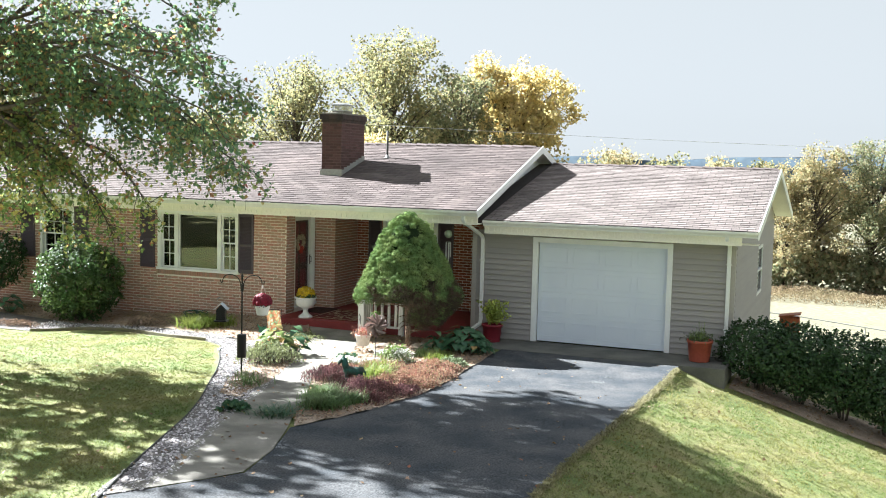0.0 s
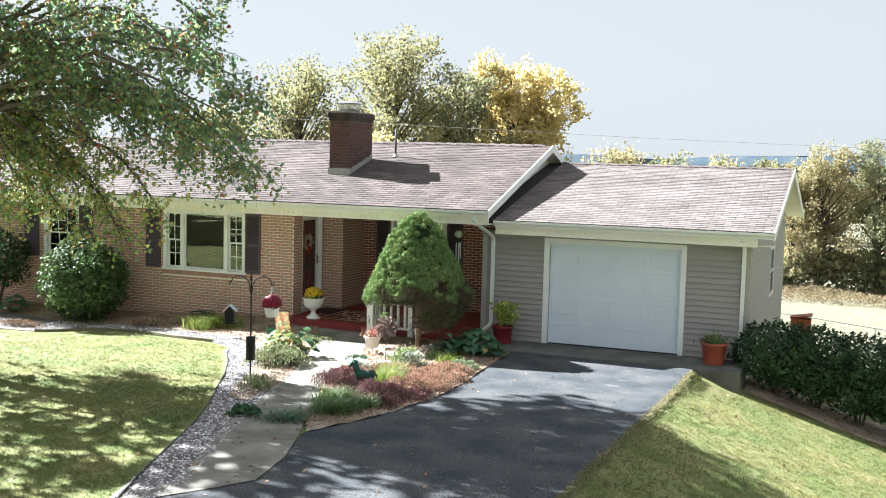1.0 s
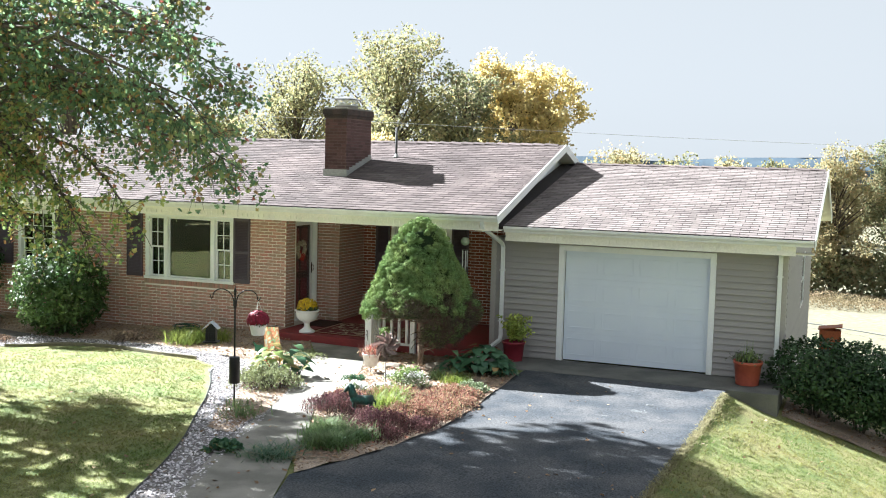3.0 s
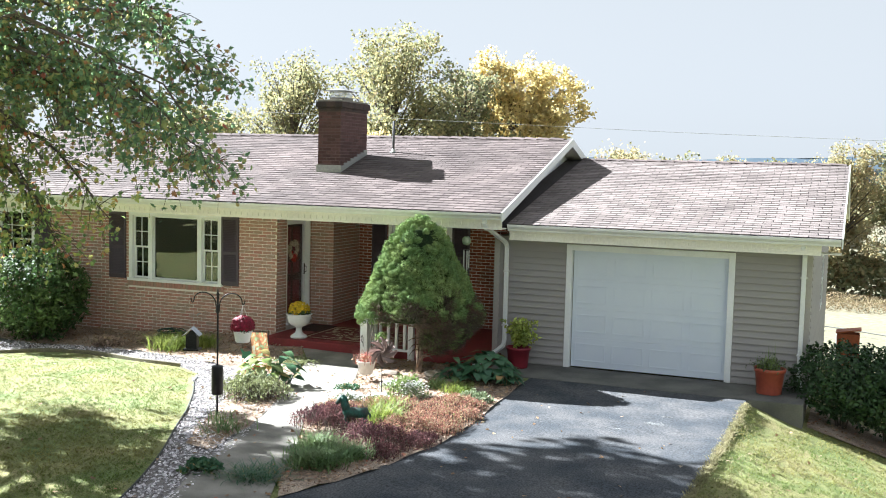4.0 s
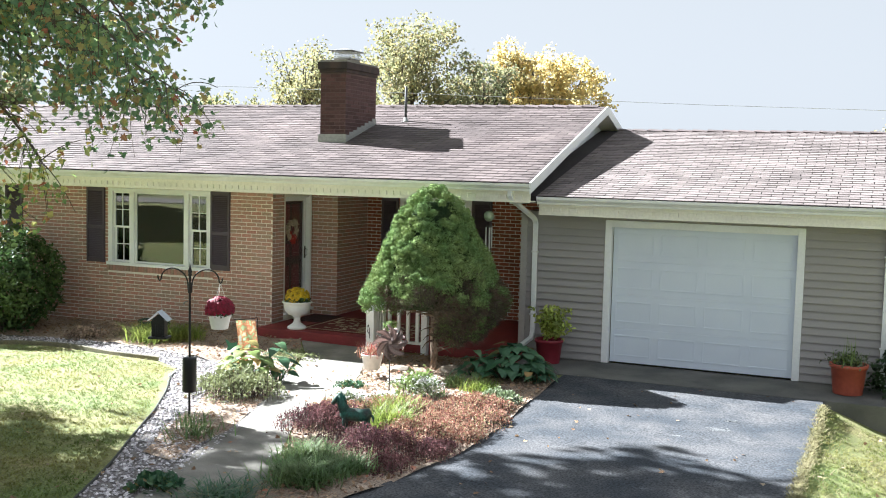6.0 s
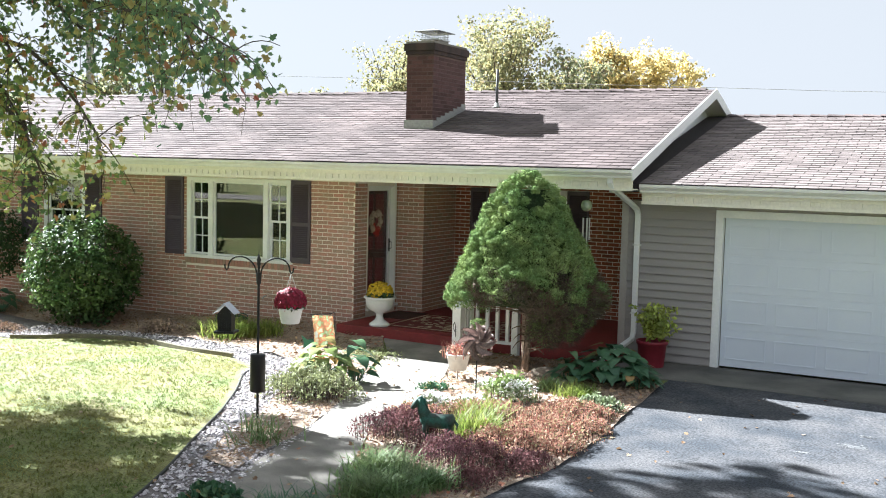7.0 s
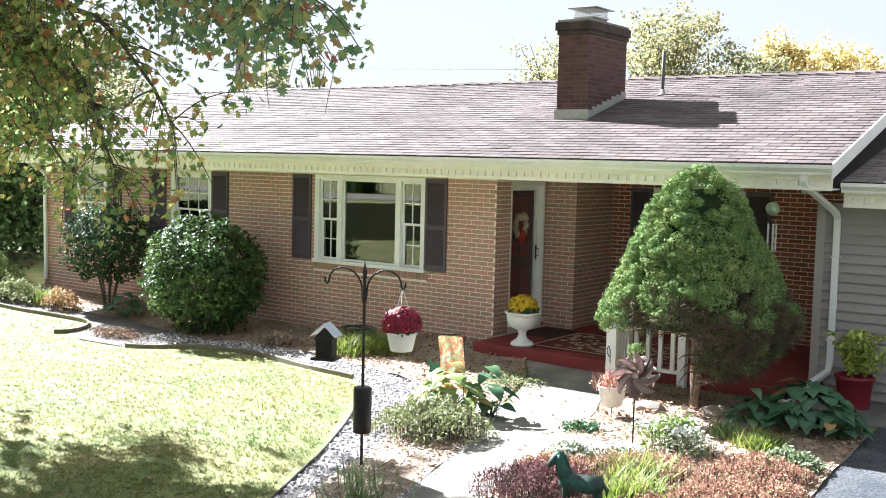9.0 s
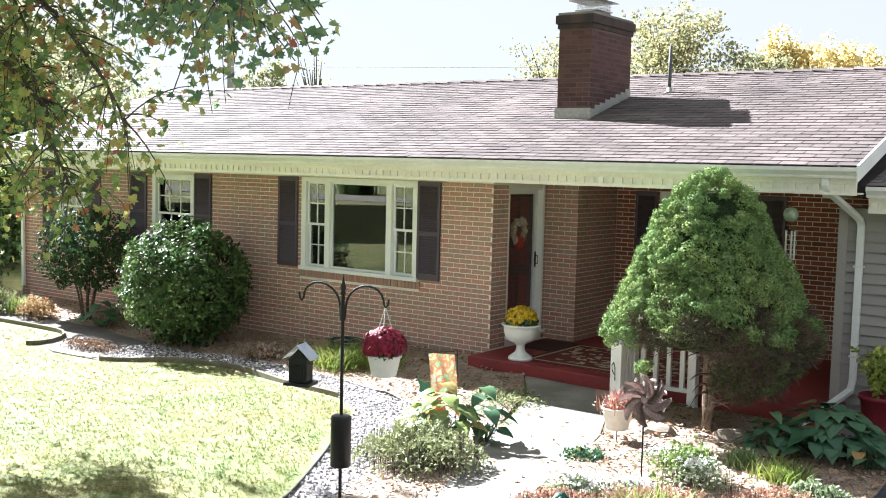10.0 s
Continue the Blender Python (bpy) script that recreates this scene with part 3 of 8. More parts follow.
roof_main = roof("roof_main", LEFT_X, RAKE_X, E_Y, E_Z, R_Y, R_Z, "weathered reddish-brown shingle roof of the house")
roof_garage = roof("roof_garage", RAKE_X - 0.35, G_X1, G_EY, G_EZ, G_RY, G_RZ, "weathered reddish-brown shingle roof of the garage")

# gable walls above the eaves
def gable(name, x, thick, ey, ez, ry, rz, material, label):
    bm = bmesh.new()
    by = 2 * ry - ey
    s = (rz - ez) / (ry - ey)
    y0, y1 = ey + 0.42, by - 0.42
    pts = [(y0, ez - 0.35), (y1, ez - 0.35), (y1, ez + s * (0.42) - 0.115), (ry, rz - 0.115), (y0, ez + s * 0.42 - 0.115)]
    a, b = ([bm.verts.new((xx, *p)) for p in pts] for xx in (x, x + thick))
    bm.faces.new(a)
    bm.faces.new(b)
    for i in range(5):
        bm.faces.new((a[i], a[(i + 1) % 5], b[(i + 1) % 5], b[i]))
    return solid(name, bm, material, label, "wall", "", "structure")


gable("wall_gable_garage", 4.157, -0.1, G_EY, G_EZ, G_RY, G_RZ, M_SIDING_TRIM, "taupe siding gable of the garage")
gable("wall_gable_main", -1.36, -0.1, E_Y, E_Z, R_Y, R_Z, M_WHITE, "white gable end of the house")
gable("wall_gable_west", -17.4, 0.1, E_Y, E_Z, R_Y, R_Z, M_WHITE, "white west gable of the house")



def rake_soffit(name, x0, x1, ey, ez, ry, rz, label):
    """Boards under the roof where it overhangs a gable."""
    bm = bmesh.new()
    for far in (ey + 0.06, 2 * ry - ey - 0.06):
        s = (rz - ez) / (ry - ey)
        p = [(far, ez + s * 0.06 - 0.128), (ry, rz - 0.128), (ry, rz - 0.116), (far, ez + s * 0.06 - 0.116)]
        a, b = ([bm.verts.new((xx, *q)) for q in p] for xx in (x0, x1))
        bm.faces.new(a)
        bm.faces.new(b)
        for i in range(4):
            bm.faces.new((a[i], a[(i + 1) % 4], b[(i + 1) % 4], b[i]))
    return solid(name, bm, M_CREAM, label, "soffit", "", "structure")


rake_soffit("trim_rake_soffit_garage", 4.162, G_X1 - 0.004, G_EY, G_EZ, G_RY, G_RZ, "cream soffit under the garage gable overhang")
rake_soffit("trim_rake_soffit_main", -1.355, RAKE_X - 0.004, E_Y, E_Z, R_Y, R_Z, "cream soffit under the house gable overhang")


def rake(name, x, ey, ez, ry, rz, label):
    """White rake boards on a gable's edge."""
    bm = bmesh.new()
    for sgn in (1, -1):
        p = [(ey, ez), (ry, rz), (ry, rz - 0.17), (ey, ez - 0.17)]
        p = [(y if sgn > 0 else 2 * ry - y, z) for y, z in p]
        a, b = ([bm.verts.new((xx, y, z + 0.004)) for y, z in p] for xx in (x, x + 0.022))
        bm.faces.new(a)
        bm.faces.new(b)
        for i in range(4):
            bm.faces.new((a[i], a[(i + 1) % 4], b[(i + 1) % 4], b[i]))
    return solid(name, bm, M_WHITE, label, "trim", "", "structure")


rake("trim_rake_main", RAKE_X + 0.001, E_Y - 0.02, E_Z, R_Y, R_Z, "white rake board on the house gable")
rake("trim_rake_garage", G_X1 + 0.001, G_EY - 0.02, G_EZ, G_RY, G_RZ, "pale rake board on the garage gable")
solid("ceiling_porch", box(-5.94, -1.37, FRONT + 0.01, 2.54, SOFFIT - 0.02, SOFFIT + 0.02), M_WHITE, "white porch ceiling", "ceiling", "", "structure")
solid("trim_soffit_main", box(LEFT_X, RAKE_X, E_Y + 0.12, FRONT + 0.003, SOFFIT + 0.002, SOFFIT + 0.02), M_CREAM, "cream soffit under the house eave", "soffit", "", "structure")
solid("trim_soffit_garage", box(RAKE_X + 0.03, G_X1, G_EY + 0.1, 0.008, 2.325, 2.34), M_CREAM, "cream soffit under the garage eave", "soffit", "", "structure")


def frieze(name, x0, x1, y, z0, z1, label):
    """A fascia board with a row of dentil blocks between two mouldings."""
    root = thing(name, ((x0 + x1) / 2, y, z0), label, "trim", "", "structure")
    inv = Matrix.Translation(root.location).inverted()

    def put(nm, bm, material):
        ob = part(nm, bm, material, root)
        ob.matrix_basis = inv
        return ob
    put("board", box(x0, x1, y, y + 0.022, z0, z1), M_CREAM)
    put("moulding", box(x0, x1, y - 0.020, y - 0.001, z0 + 0.115, z1 - 0.001, 0.004), M_CREAM)
    put("fillet", box(x0, x1, y - 0.020, y - 0.001, z0, z0 + 0.045, 0.003), M_CREAM)
    block = to_mesh("dentil", box(0, 0.068, -0.022, -0.001, 0.045, 0.115), M_CREAM)
    n = int((x1 - x0) / 0.128)
    for i in range(n):
        piece("dentil", block, root, inv @ Matrix.Translation((x0 + 0.03 + i * 0.128, y, z0)))
    return root


frieze("trim_frieze_main", -17.75, RAKE_X - 0.02, E_Y + 0.10, 2.492, 2.70, "cream eave board with a row of dentils")
frieze("trim_frieze_garage", RAKE_X + 0.03, G_X1 - 0.3, G_EY + 0.09, 2.305, 2.50, "pale eave board with a row of dentils")


def gutter(name, x0, x1, y, z, label):
    """A K-style gutter: an ogee front, a floor and an open top."""
    prof = [(0.0, 0.0), (-0.075, 0.0), (-0.080, 0.03), (-0.105, 0.06), (-0.118, 0.075), (-0.118, 0.115), (-0.108, 0.115), (-0.108, 0.08),
            (-0.095, 0.064), (-0.072, 0.034), (-0.068, 0.006), (0.0, 0.006)]
    bm = bmesh.new()
    a, b = ([bm.verts.new((x, y + p, z + q)) for p, q in prof] for x in (x0, x1))
    n = len(prof)
    for i in range(n):
        bm.faces.new((a[i], a[(i + 1) % n], b[(i + 1) % n], b[i]))
    ob = solid(name, bm, M_GUTTER, label, "gutter")
    cap = [(0.002, -0.003), (-0.078, -0.003), (-0.084, 0.028), (-0.109, 0.058), (-0.122, 0.073), (-0.122, 0.118), (0.002, 0.118)]
    for x in (x0 - 0.004, x1):
        bm = bmesh.new()
        a, b = ([bm.verts.new((x + d, y + p, z + q)) for p, q in cap] for d in (0, 0.004))
        bm.faces.new(a)
        bm.faces.new(b)
        for i in range(7):
            bm.faces.new((a[i], a[(i + 1) % 7], b[(i + 1) % 7], b[i]))
        part("end_cap", bm, M_GUTTER, ob)
    for i in range(int((x1 - x0) / 0.8)):
        xs_ = x0 + 0.4 + 0.8 * i
        part("hanger", box(xs_, xs_ + 0.025, y - 0.112, y, z + 0.098, z + 0.104), M_GUTTER, ob)
    return ob


gutter("gutter", LEFT_X + 0.05, RAKE_X + 0.0, E_Y + 0.075, 2.668, "white aluminium gutter along the house eave")
gutter("gutter", RAKE_X + 0.03, G_X1 - 0.01, G_EY + 0.065, 2.472, "white aluminium gutter along the garage eave")

# ---------- parts of the house ----------
def world_of(ob):
    return (world_of(ob.parent) if ob.parent else Matrix.Identity(4)) @ ob.matrix_basis


def wpart(name, bm, material, parent, label="", smooth_faces=False):
    """A part whose mesh is given in world coordinates."""
    ob = part(name, bm, material, parent, label, smooth_faces)
    ob.matrix_basis = world_of(parent).inverted()
    return ob


def framed(bm, x0, x1, y0, y1, z0, z1, w, bevel=0.004):
    """A rectangular frame of four members, in the x-z plane."""
    bm_box(bm, x0, x0 + w, y0, y1, z0, z1, bevel)
    bm_box(bm, x1 - w, x1, y0, y1, z0, z1, bevel)
    bm_box(bm, x0 + w, x1 - w, y0, y1, z0, z0 + w, bevel)
    bm_box(bm, x0 + w, x1 - w, y0, y1, z1 - w, z1, bevel)


# Near-black walls: the room's dimness is put into the colour.
M_ROOM = mat("room_wall_shade", (0.07, 0.065, 0.06), (0.05, 0.045, 0.04), 0.9, grain=8, grain_amount=0.1, bump=0)
M_CURTAIN = mat("pale_curtain", (0.55, 0.53, 0.46), (0.48, 0.46, 0.40), 0.9, patch=6, grain=12, grain_amount=0.15, bump=0.1, stretch=(6, 6, 0.3))


def sash(root, x0, x1, y, z0, z1, cols, rows, glass=True):
    """Two sashes with muntins, upper one outside."""
    mid = (z0 + z1) / 2
    for k, (a, b, yy) in enumerate(((mid - 0.015, z1, y), (z0, mid + 0.015, y + 0.032))):
        bm = bmesh.new()
        framed(bm, x0, x1, yy, yy + 0.03, a, b, 0.035, 0.003)
        s = wpart("sash", bm, M_WHITE, root)
        for i in range(1, cols):
            xx = x0 + 0.035 + (x1 - x0 - 0.07) * i / cols
            wpart("muntin", box(xx - 0.008, xx + 0.008, yy + 0.006, yy + 0.024, a + 0.035, b - 0.035), M_WHITE, s)
        for i in range(1, rows):
            zz = a + 0.035 + (b - a - 0.07) * i / rows
            wpart("muntin", box(x0 + 0.035, x1 - 0.035, yy + 0.007, yy + 0.023, zz - 0.008, zz + 0.008), M_WHITE, s)
        g = wpart("pane", box(x0 + 0.03, x1 - 0.03, yy + 0.014, yy + 0.018, a + 0.03, b - 0.03), M_GLASS, s, "clear window pane")
        g.visible_shadow = False


def window_box(name, hole, y, depth, label, kind="single", curtain=True):
    """A window with casing, sill, sashes and a room painted dark behind it."""
    x0, x1, z0, z1 = hole
    root = thing(name, ((x0 + x1) / 2, y, z0), label, "window", "", "structure")
    c, bm = 0.085, bmesh.new()
    bm_box(bm, x0 - c, x0 + 0.004, y - 0.028, y + 0.10, z0, z1 + 0.06, 0.005)
    bm_box(bm, x1 - 0.004, x1 + c, y - 0.028, y + 0.10, z0, z1 + 0.06, 0.005)
    bm_box(bm, x0, x1, y - 0.027, y + 0.10, z1 - 0.005, z1 + 0.06, 0.005)
    wpart("window_frame", bm, M_WHITE, root, "white painted window casing")
    wpart("window_sill", box(x0 - c - 0.02, x1 + c + 0.02, y - 0.065, y + 0.10, z0 - 0.055, z0 + 0.002, 0.006), M_WHITE, root, "white painted sill")
    if kind == "triple":
        a, b = x0 + 0.46, x1 - 0.46
        for xx in (a, b):
            wpart("mullion", box(xx - 0.05, xx + 0.05, y - 0.024, y + 0.09, z0, z1, 0.004), M_WHITE, root)
        sash(root, x0 + 0.01, a - 0.055, y + 0.02, z0 + 0.005, z1 - 0.005, 2, 2)
        sash(root, b + 0.055, x1 - 0.01, y + 0.02, z0 + 0.005, z1 - 0.005, 2, 2)
        bm = bmesh.new()
        framed(bm, a + 0.052, b - 0.052, y + 0.02, y + 0.06, z0 + 0.005, z1 - 0.005, 0.03, 0.003)
        fr = wpart("fixed_sash", bm, M_WHITE, root)
        g = wpart("pane", box(a + 0.08, b - 0.08, y + 0.038, y + 0.043, z0 + 0.03, z1 - 0.03), M_GLASS, fr, "large clear picture pane")
        g.visible_shadow = False
        if curtain:
            for p, q in ((x0 - 0.05, x0 + 0.30), (x1 - 0.34, x1 + 0.05)):
                curtain_thing(p, q, y + depth + 0.06, z0 - 0.1, z1 + 0.02)
    else:
        sash(root, x0 + 0.01, x1 - 0.01, y + 0.02, z0 + 0.005, z1 - 0.005, 3, 2)
        if curtain:
            curtain_thing(x0 - 0.02, x1 + 0.02, y + depth + 0.05, z0 - 0.05, z1 + 0.02)
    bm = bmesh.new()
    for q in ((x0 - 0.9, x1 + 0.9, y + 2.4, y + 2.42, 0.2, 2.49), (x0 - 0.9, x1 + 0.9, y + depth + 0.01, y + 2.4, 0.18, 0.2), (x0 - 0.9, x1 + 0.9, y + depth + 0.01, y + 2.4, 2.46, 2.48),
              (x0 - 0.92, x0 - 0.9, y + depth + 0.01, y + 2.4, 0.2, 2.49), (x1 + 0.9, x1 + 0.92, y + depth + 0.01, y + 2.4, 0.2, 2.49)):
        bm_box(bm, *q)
    solid("wall_room", bm, M_ROOM, "room behind the window, painted dark to look dim", "room", "", "structure")
    return root


def curtain_thing(x0, x1, y, z0, z1):
    bm, n = bmesh.new(), 24
    top, bot = [], []
    for i in range(n + 1):
        x = x0 + (x1 - x0) * i / n
        d = 0.022 * math.sin(i * 1.9) + 0.008 * math.sin(i * 0.7)
        top.append(bm.verts.new((x, y + d * 0.7, z1)))
        bot.append(bm.verts.new((x, y + d, z0)))
    for i in range(n):
        bm.faces.new((top[i], top[i + 1], bot[i + 1], bot[i]))
    ob = solid("curtain", bm, M_CURTAIN, "pale fabric curtain hanging behind the glass", "curtain", "", "", True)
    so = ob.modifiers.new("cloth", "SOLIDIFY")
    so.thickness = 0.006
    return ob


window_box("window_1", WIN1, FRONT, YD, "white picture window with two narrow sashes", "triple")
window_box("window_2", WIN2, FRONT, YD, "white double-hung window with muntins")
window_box("window_3", WIN3, FRONT, YD, "white double-hung window behind a shrub")
window_box("window_4", PORCHWIN, 2.55, YD, "white window in the shaded porch wall")


def shutter(x0, x1, y, z0, z1, label):
    """A louvred shutter: stiles, rails and slats."""
    root = thing("shutter", ((x0 + x1) / 2, y, z0), label, "shutter", "window shutters")
    inv = root.matrix_basis.inverted()
    for a, b in ((x0, x0 + 0.045), (x1 - 0.045, x1)):
        wpart("stile", box(a, b, y - 0.036, y - 0.004, z0, z1, 0.004), M_SHUTTER, root)
    mid = z0 + (z1 - z0) * 0.47
    for a, b in ((z0, z0 + 0.09), (mid - 0.03, mid + 0.03), (z1 - 0.07, z1)):
        wpart("rail", box(x0 + 0.045, x1 - 0.045, y - 0.034, y - 0.006, a, b, 0.003), M_SHUTTER, root)
    wpart("backing", box(x0 + 0.04, x1 - 0.04, y - 0.010, y - 0.005, z0 + 0.05, z1 - 0.05), M_SHUTTER, root)
    bm = box(x0 + 0.043 - (x0 + x1) / 2, x1 - 0.043 - (x0 + x1) / 2, -0.003, 0.003, -0.019, 0.019)
    bmesh.ops.rotate(bm, cent=(0, 0, 0), matrix=Matrix.Rotation(radians(-32), 3, "X"), verts=bm.verts)
    me = to_mesh("slat", bm, M_SHUTTER)
    for a, b in ((z0 + 0.09, mid - 0.03), (mid + 0.03, z1 - 0.07)):
        n = int((b - a) / 0.033)
        for i in range(n):
            piece("slat", me, root, inv @ Matrix.Translation(((x0 + x1) / 2, y - 0.021, a + (i + 0.5) * (b - a) / n)))
    return root


for q in ((-10.07, -9.64), (-7.24, -6.83)):
    shutter(*q, FRONT, 1.04, 2.46, "dark plum louvred shutter beside the picture window")
for q in ((-13.87, -13.40), (-12.11, -11.68)):
    shutter(*q, FRONT, 1.10, 2.44, "dark plum louvred shutter on the brick wall")
for q in ((-16.63, -16.22), (-15.17, -14.76)):
    shutter(*q, FRONT, 1.10, 2.44, "dark plum louvred shutter near the house corner")
for q in ((-5.10, -4.74), (-3.20, -2.80)):
    shutter(*q, 2.55, 0.95, 2.38, "dark plum louvred shutter in the porch")

# the brick sill under the picture window
bm = bmesh.new()
x = WIN1[0] - 0.12
while x < WIN1[1] + 0.12:
    bm_box(bm, x, x + 0.057, FRONT - 0.022, FRONT - 0.001, WIN1[2] - 0.165, WIN1[2] - 0.058)
    x += 0.067
tagged(new("trim_brick_sill", to_mesh("trim_brick_sill", bm, M_BRICK)), "upright brick course under the picture window", "trim", "", "structure")


# ---------- front door ----------
def front_door():
    """A panelled door behind a full-glass storm door, in the porch's side wall; local x runs along the wall."""
    y0, y1, z0, z1 = DOOR
    X = -5.95
    root = thing("door_1", (X, (y0 + y1) / 2, z0), "dark red panelled front door behind a white storm door", "door", "", "structure")

    def b(ya, yb, xa, xb, za, zb, bev=0.004):
        return box(X + xa, X + xb, ya, yb, za, zb, bev)
    bm = bmesh.new()
    for q, face in (((y0 + 0.002, y0 + 0.03, z0, z1), -0.085), ((y1 - 0.03, y1 + 0.015, z0, z1 + 0.05), 0.012), ((y0 + 0.03, y1 - 0.03, z1 - 0.03, z1 - 0.001), -0.02)):
        bm_box(bm, X - 0.18, X + face, q[0], q[1], q[2], q[3], 0.004)
    wpart("door_frame", bm, M_WHITE, root, "white door casing")
    wpart("threshold", b(y0 - 0.05, y1 + 0.05, -0.2, 0.06, z0 - 0.035, z0, 0.006), M_WHITE, root)
    leaf = wpart("door_leaf", b(y0 + 0.03, y1 - 0.03, -0.205, -0.165, z0 + 0.01, z1 - 0.03, 0.003), M_DOOR_BROWN, root, "dark maroon door leaf")
    w = (y1 - y0 - 0.06)
    for cy in (y0 + 0.03 + w * 0.29, y0 + 0.03 + w * 0.71):
        for za, zb in ((z0 + 0.18, z0 + 0.82), (z0 + 0.98, z0 + 1.22), (z0 + 1.38, z0 + 1.95)):
            wpart("door_panel", b(cy - 0.13, cy + 0.13, -0.166, -0.154, za, zb, 0.008), M_DOOR_RED, leaf, "deep red raised panel")
    bm = bmesh.new()
    for q in ((y0 + 0.03, y0 + 0.09, z0 + 0.01, z1 - 0.03), (y1 - 0.085, y1 - 0.03, z0 + 0.01, z1 - 0.03), (y0 + 0.09, y1 - 0.085, z1 - 0.09, z1 - 0.03), (y0 + 0.09, y1 - 0.085, z0 + 0.01, z0 + 0.10)):
        bm_box(bm, X - 0.118, X - 0.086, q[0], q[1], q[2], q[3], 0.003)
    storm = wpart("storm_door", bm, M_WHITE, root, "white storm door frame")
    g = wpart("pane", b(y0 + 0.085, y1 - 0.08, -0.104, -0.100, z0 + 0.09, z1 - 0.08, 0), M_STORM, storm, "clear storm door glass")
    g.visible_shadow = False
    bm = bmesh.new()
    bm_tube(bm, [(X - 0.084, y1 - 0.07, z0 + 0.98), (X - 0.036, y1 - 0.07, z0 + 0.99), (X - 0.036, y1 - 0.07, z0 + 1.10), (X - 0.084, y1 - 0.07, z0 + 1.11)], 0.008)
    wpart("handle", bm, M_BLACK, storm, "black door handle")
    wpart("lock_plate", b(y1 - 0.09, y1 - 0.05, -0.086, -0.078, z0 + 0.93, z0 + 1.16), M_BLACK, storm)
    return root


front_door()

# the wreath on the door: a ring of pale leaves with a red bow
M_WREATH = mat("straw_wreath", (0.66, 0.55, 0.38), (0.56, 0.48, 0.34), 0.9, grain=40, vary=0.35)
M_RIBBON = mat("red_ribbon", (0.42, 0.03, 0.02), (0.36, 0.025, 0.02), 0.6, grain=30, grain_amount=0.15)
LEAF_V = np.array([(0, -0.5, 0), (0.22, -0.15, 0.03), (0.24, 0.15, 0.04), (0, 0.55, -0.03), (-0.24, 0.15, 0.04), (-0.22, -0.15, 0.03), (0, 0.05, -0.02)], float)
LEAF_F = np.array([(0, 1, 6), (1, 2, 6), (2, 3, 6), (3, 4, 6), (4, 5, 6), (5, 0, 6)])
wreath = thing("wreath", (-6.045, 0.78, 1.77), "round straw wreath with a red bow behind the storm glass", "wreath")
an = rng.uniform(0, 2 * math.pi, 420)
rr_ = 0.155 + rng.normal(0, 0.022, 420)
v, f = strew(LEAF_V, LEAF_F, np.c_[rng.normal(0, 0.012, 420) - 0.035, rr_ * np.cos(an), rr_ * np.sin(an)], 0.075)
piece("ring", array_mesh("ring", v, f, M_WREATH), wreath)
v, f = strew(LEAF_V, LEAF_F, np.c_[rng.normal(0, 0.008, 60) - 0.01, rng.normal(0.0, 0.05, 60), rng.normal(-0.15, 0.04, 60)], 0.08)
piece("bow", array_mesh("bow", v, f, M_RIBBON), wreath)

# ---------- garage door ----------
def garage_door():
    x0, x1, z0, z1 = GDOOR
    root = thing("door_2", ((x0 + x1) / 2, 0.09, 0.0), "closed white sectional garage door", "door", "", "structure")
    n, h = 4, (z1 - 0.035) / 4
    for k in range(n):
        za, zb = 0.035 + k * h, 0.035 + (k + 1) * h - 0.0015
        sec = wpart("door_section", box(x0 + 0.012, x1 - 0.012, 0.085, 0.125, za, zb, 0.003), M_DOOR_WHITE, root)
        pw = (x1 - x0 - 0.024) / 4
        for i in range(4):
            a = x0 + 0.012 + pw * i + 0.055
            bm = bmesh.new()
            framed(bm, a, a + pw - 0.11, 0.076, 0.0855, za + 0.10, zb - 0.10, 0.022, 0.004)
            wpart("door_panel", bm, M_DOOR_WHITE, sec)
    wpart("seal", box(x0 + 0.012, x1 - 0.012, 0.09, 0.12, 0.022, 0.036), M_BLACK, root)
    bm = bmesh.new()
    bm_box(bm, -0.0, x0 + 0.004, -0.028, 0.08, 0.022, 2.25, 0.005)
    bm_box(bm, x1 - 0.004, 2.94, -0.028, 0.08, 0.022, 2.25, 0.005)
    bm_box(bm, x0, x1, -0.0275, 0.08, z1 - 0.004, 2.25, 0.005)
    wpart("door_frame", bm, M_WHITE, root, "white garage door casing")
    return root


garage_door()
# added near-black sheet behind the door, standing for the unlit inside
solid("garage_shade_sheet", box(-1.2, 4.0, 0.20, 0.22, 0.0, 2.3), M_DARK, "dark sheet standing for the unlit garage inside", "wall", "", "structure")

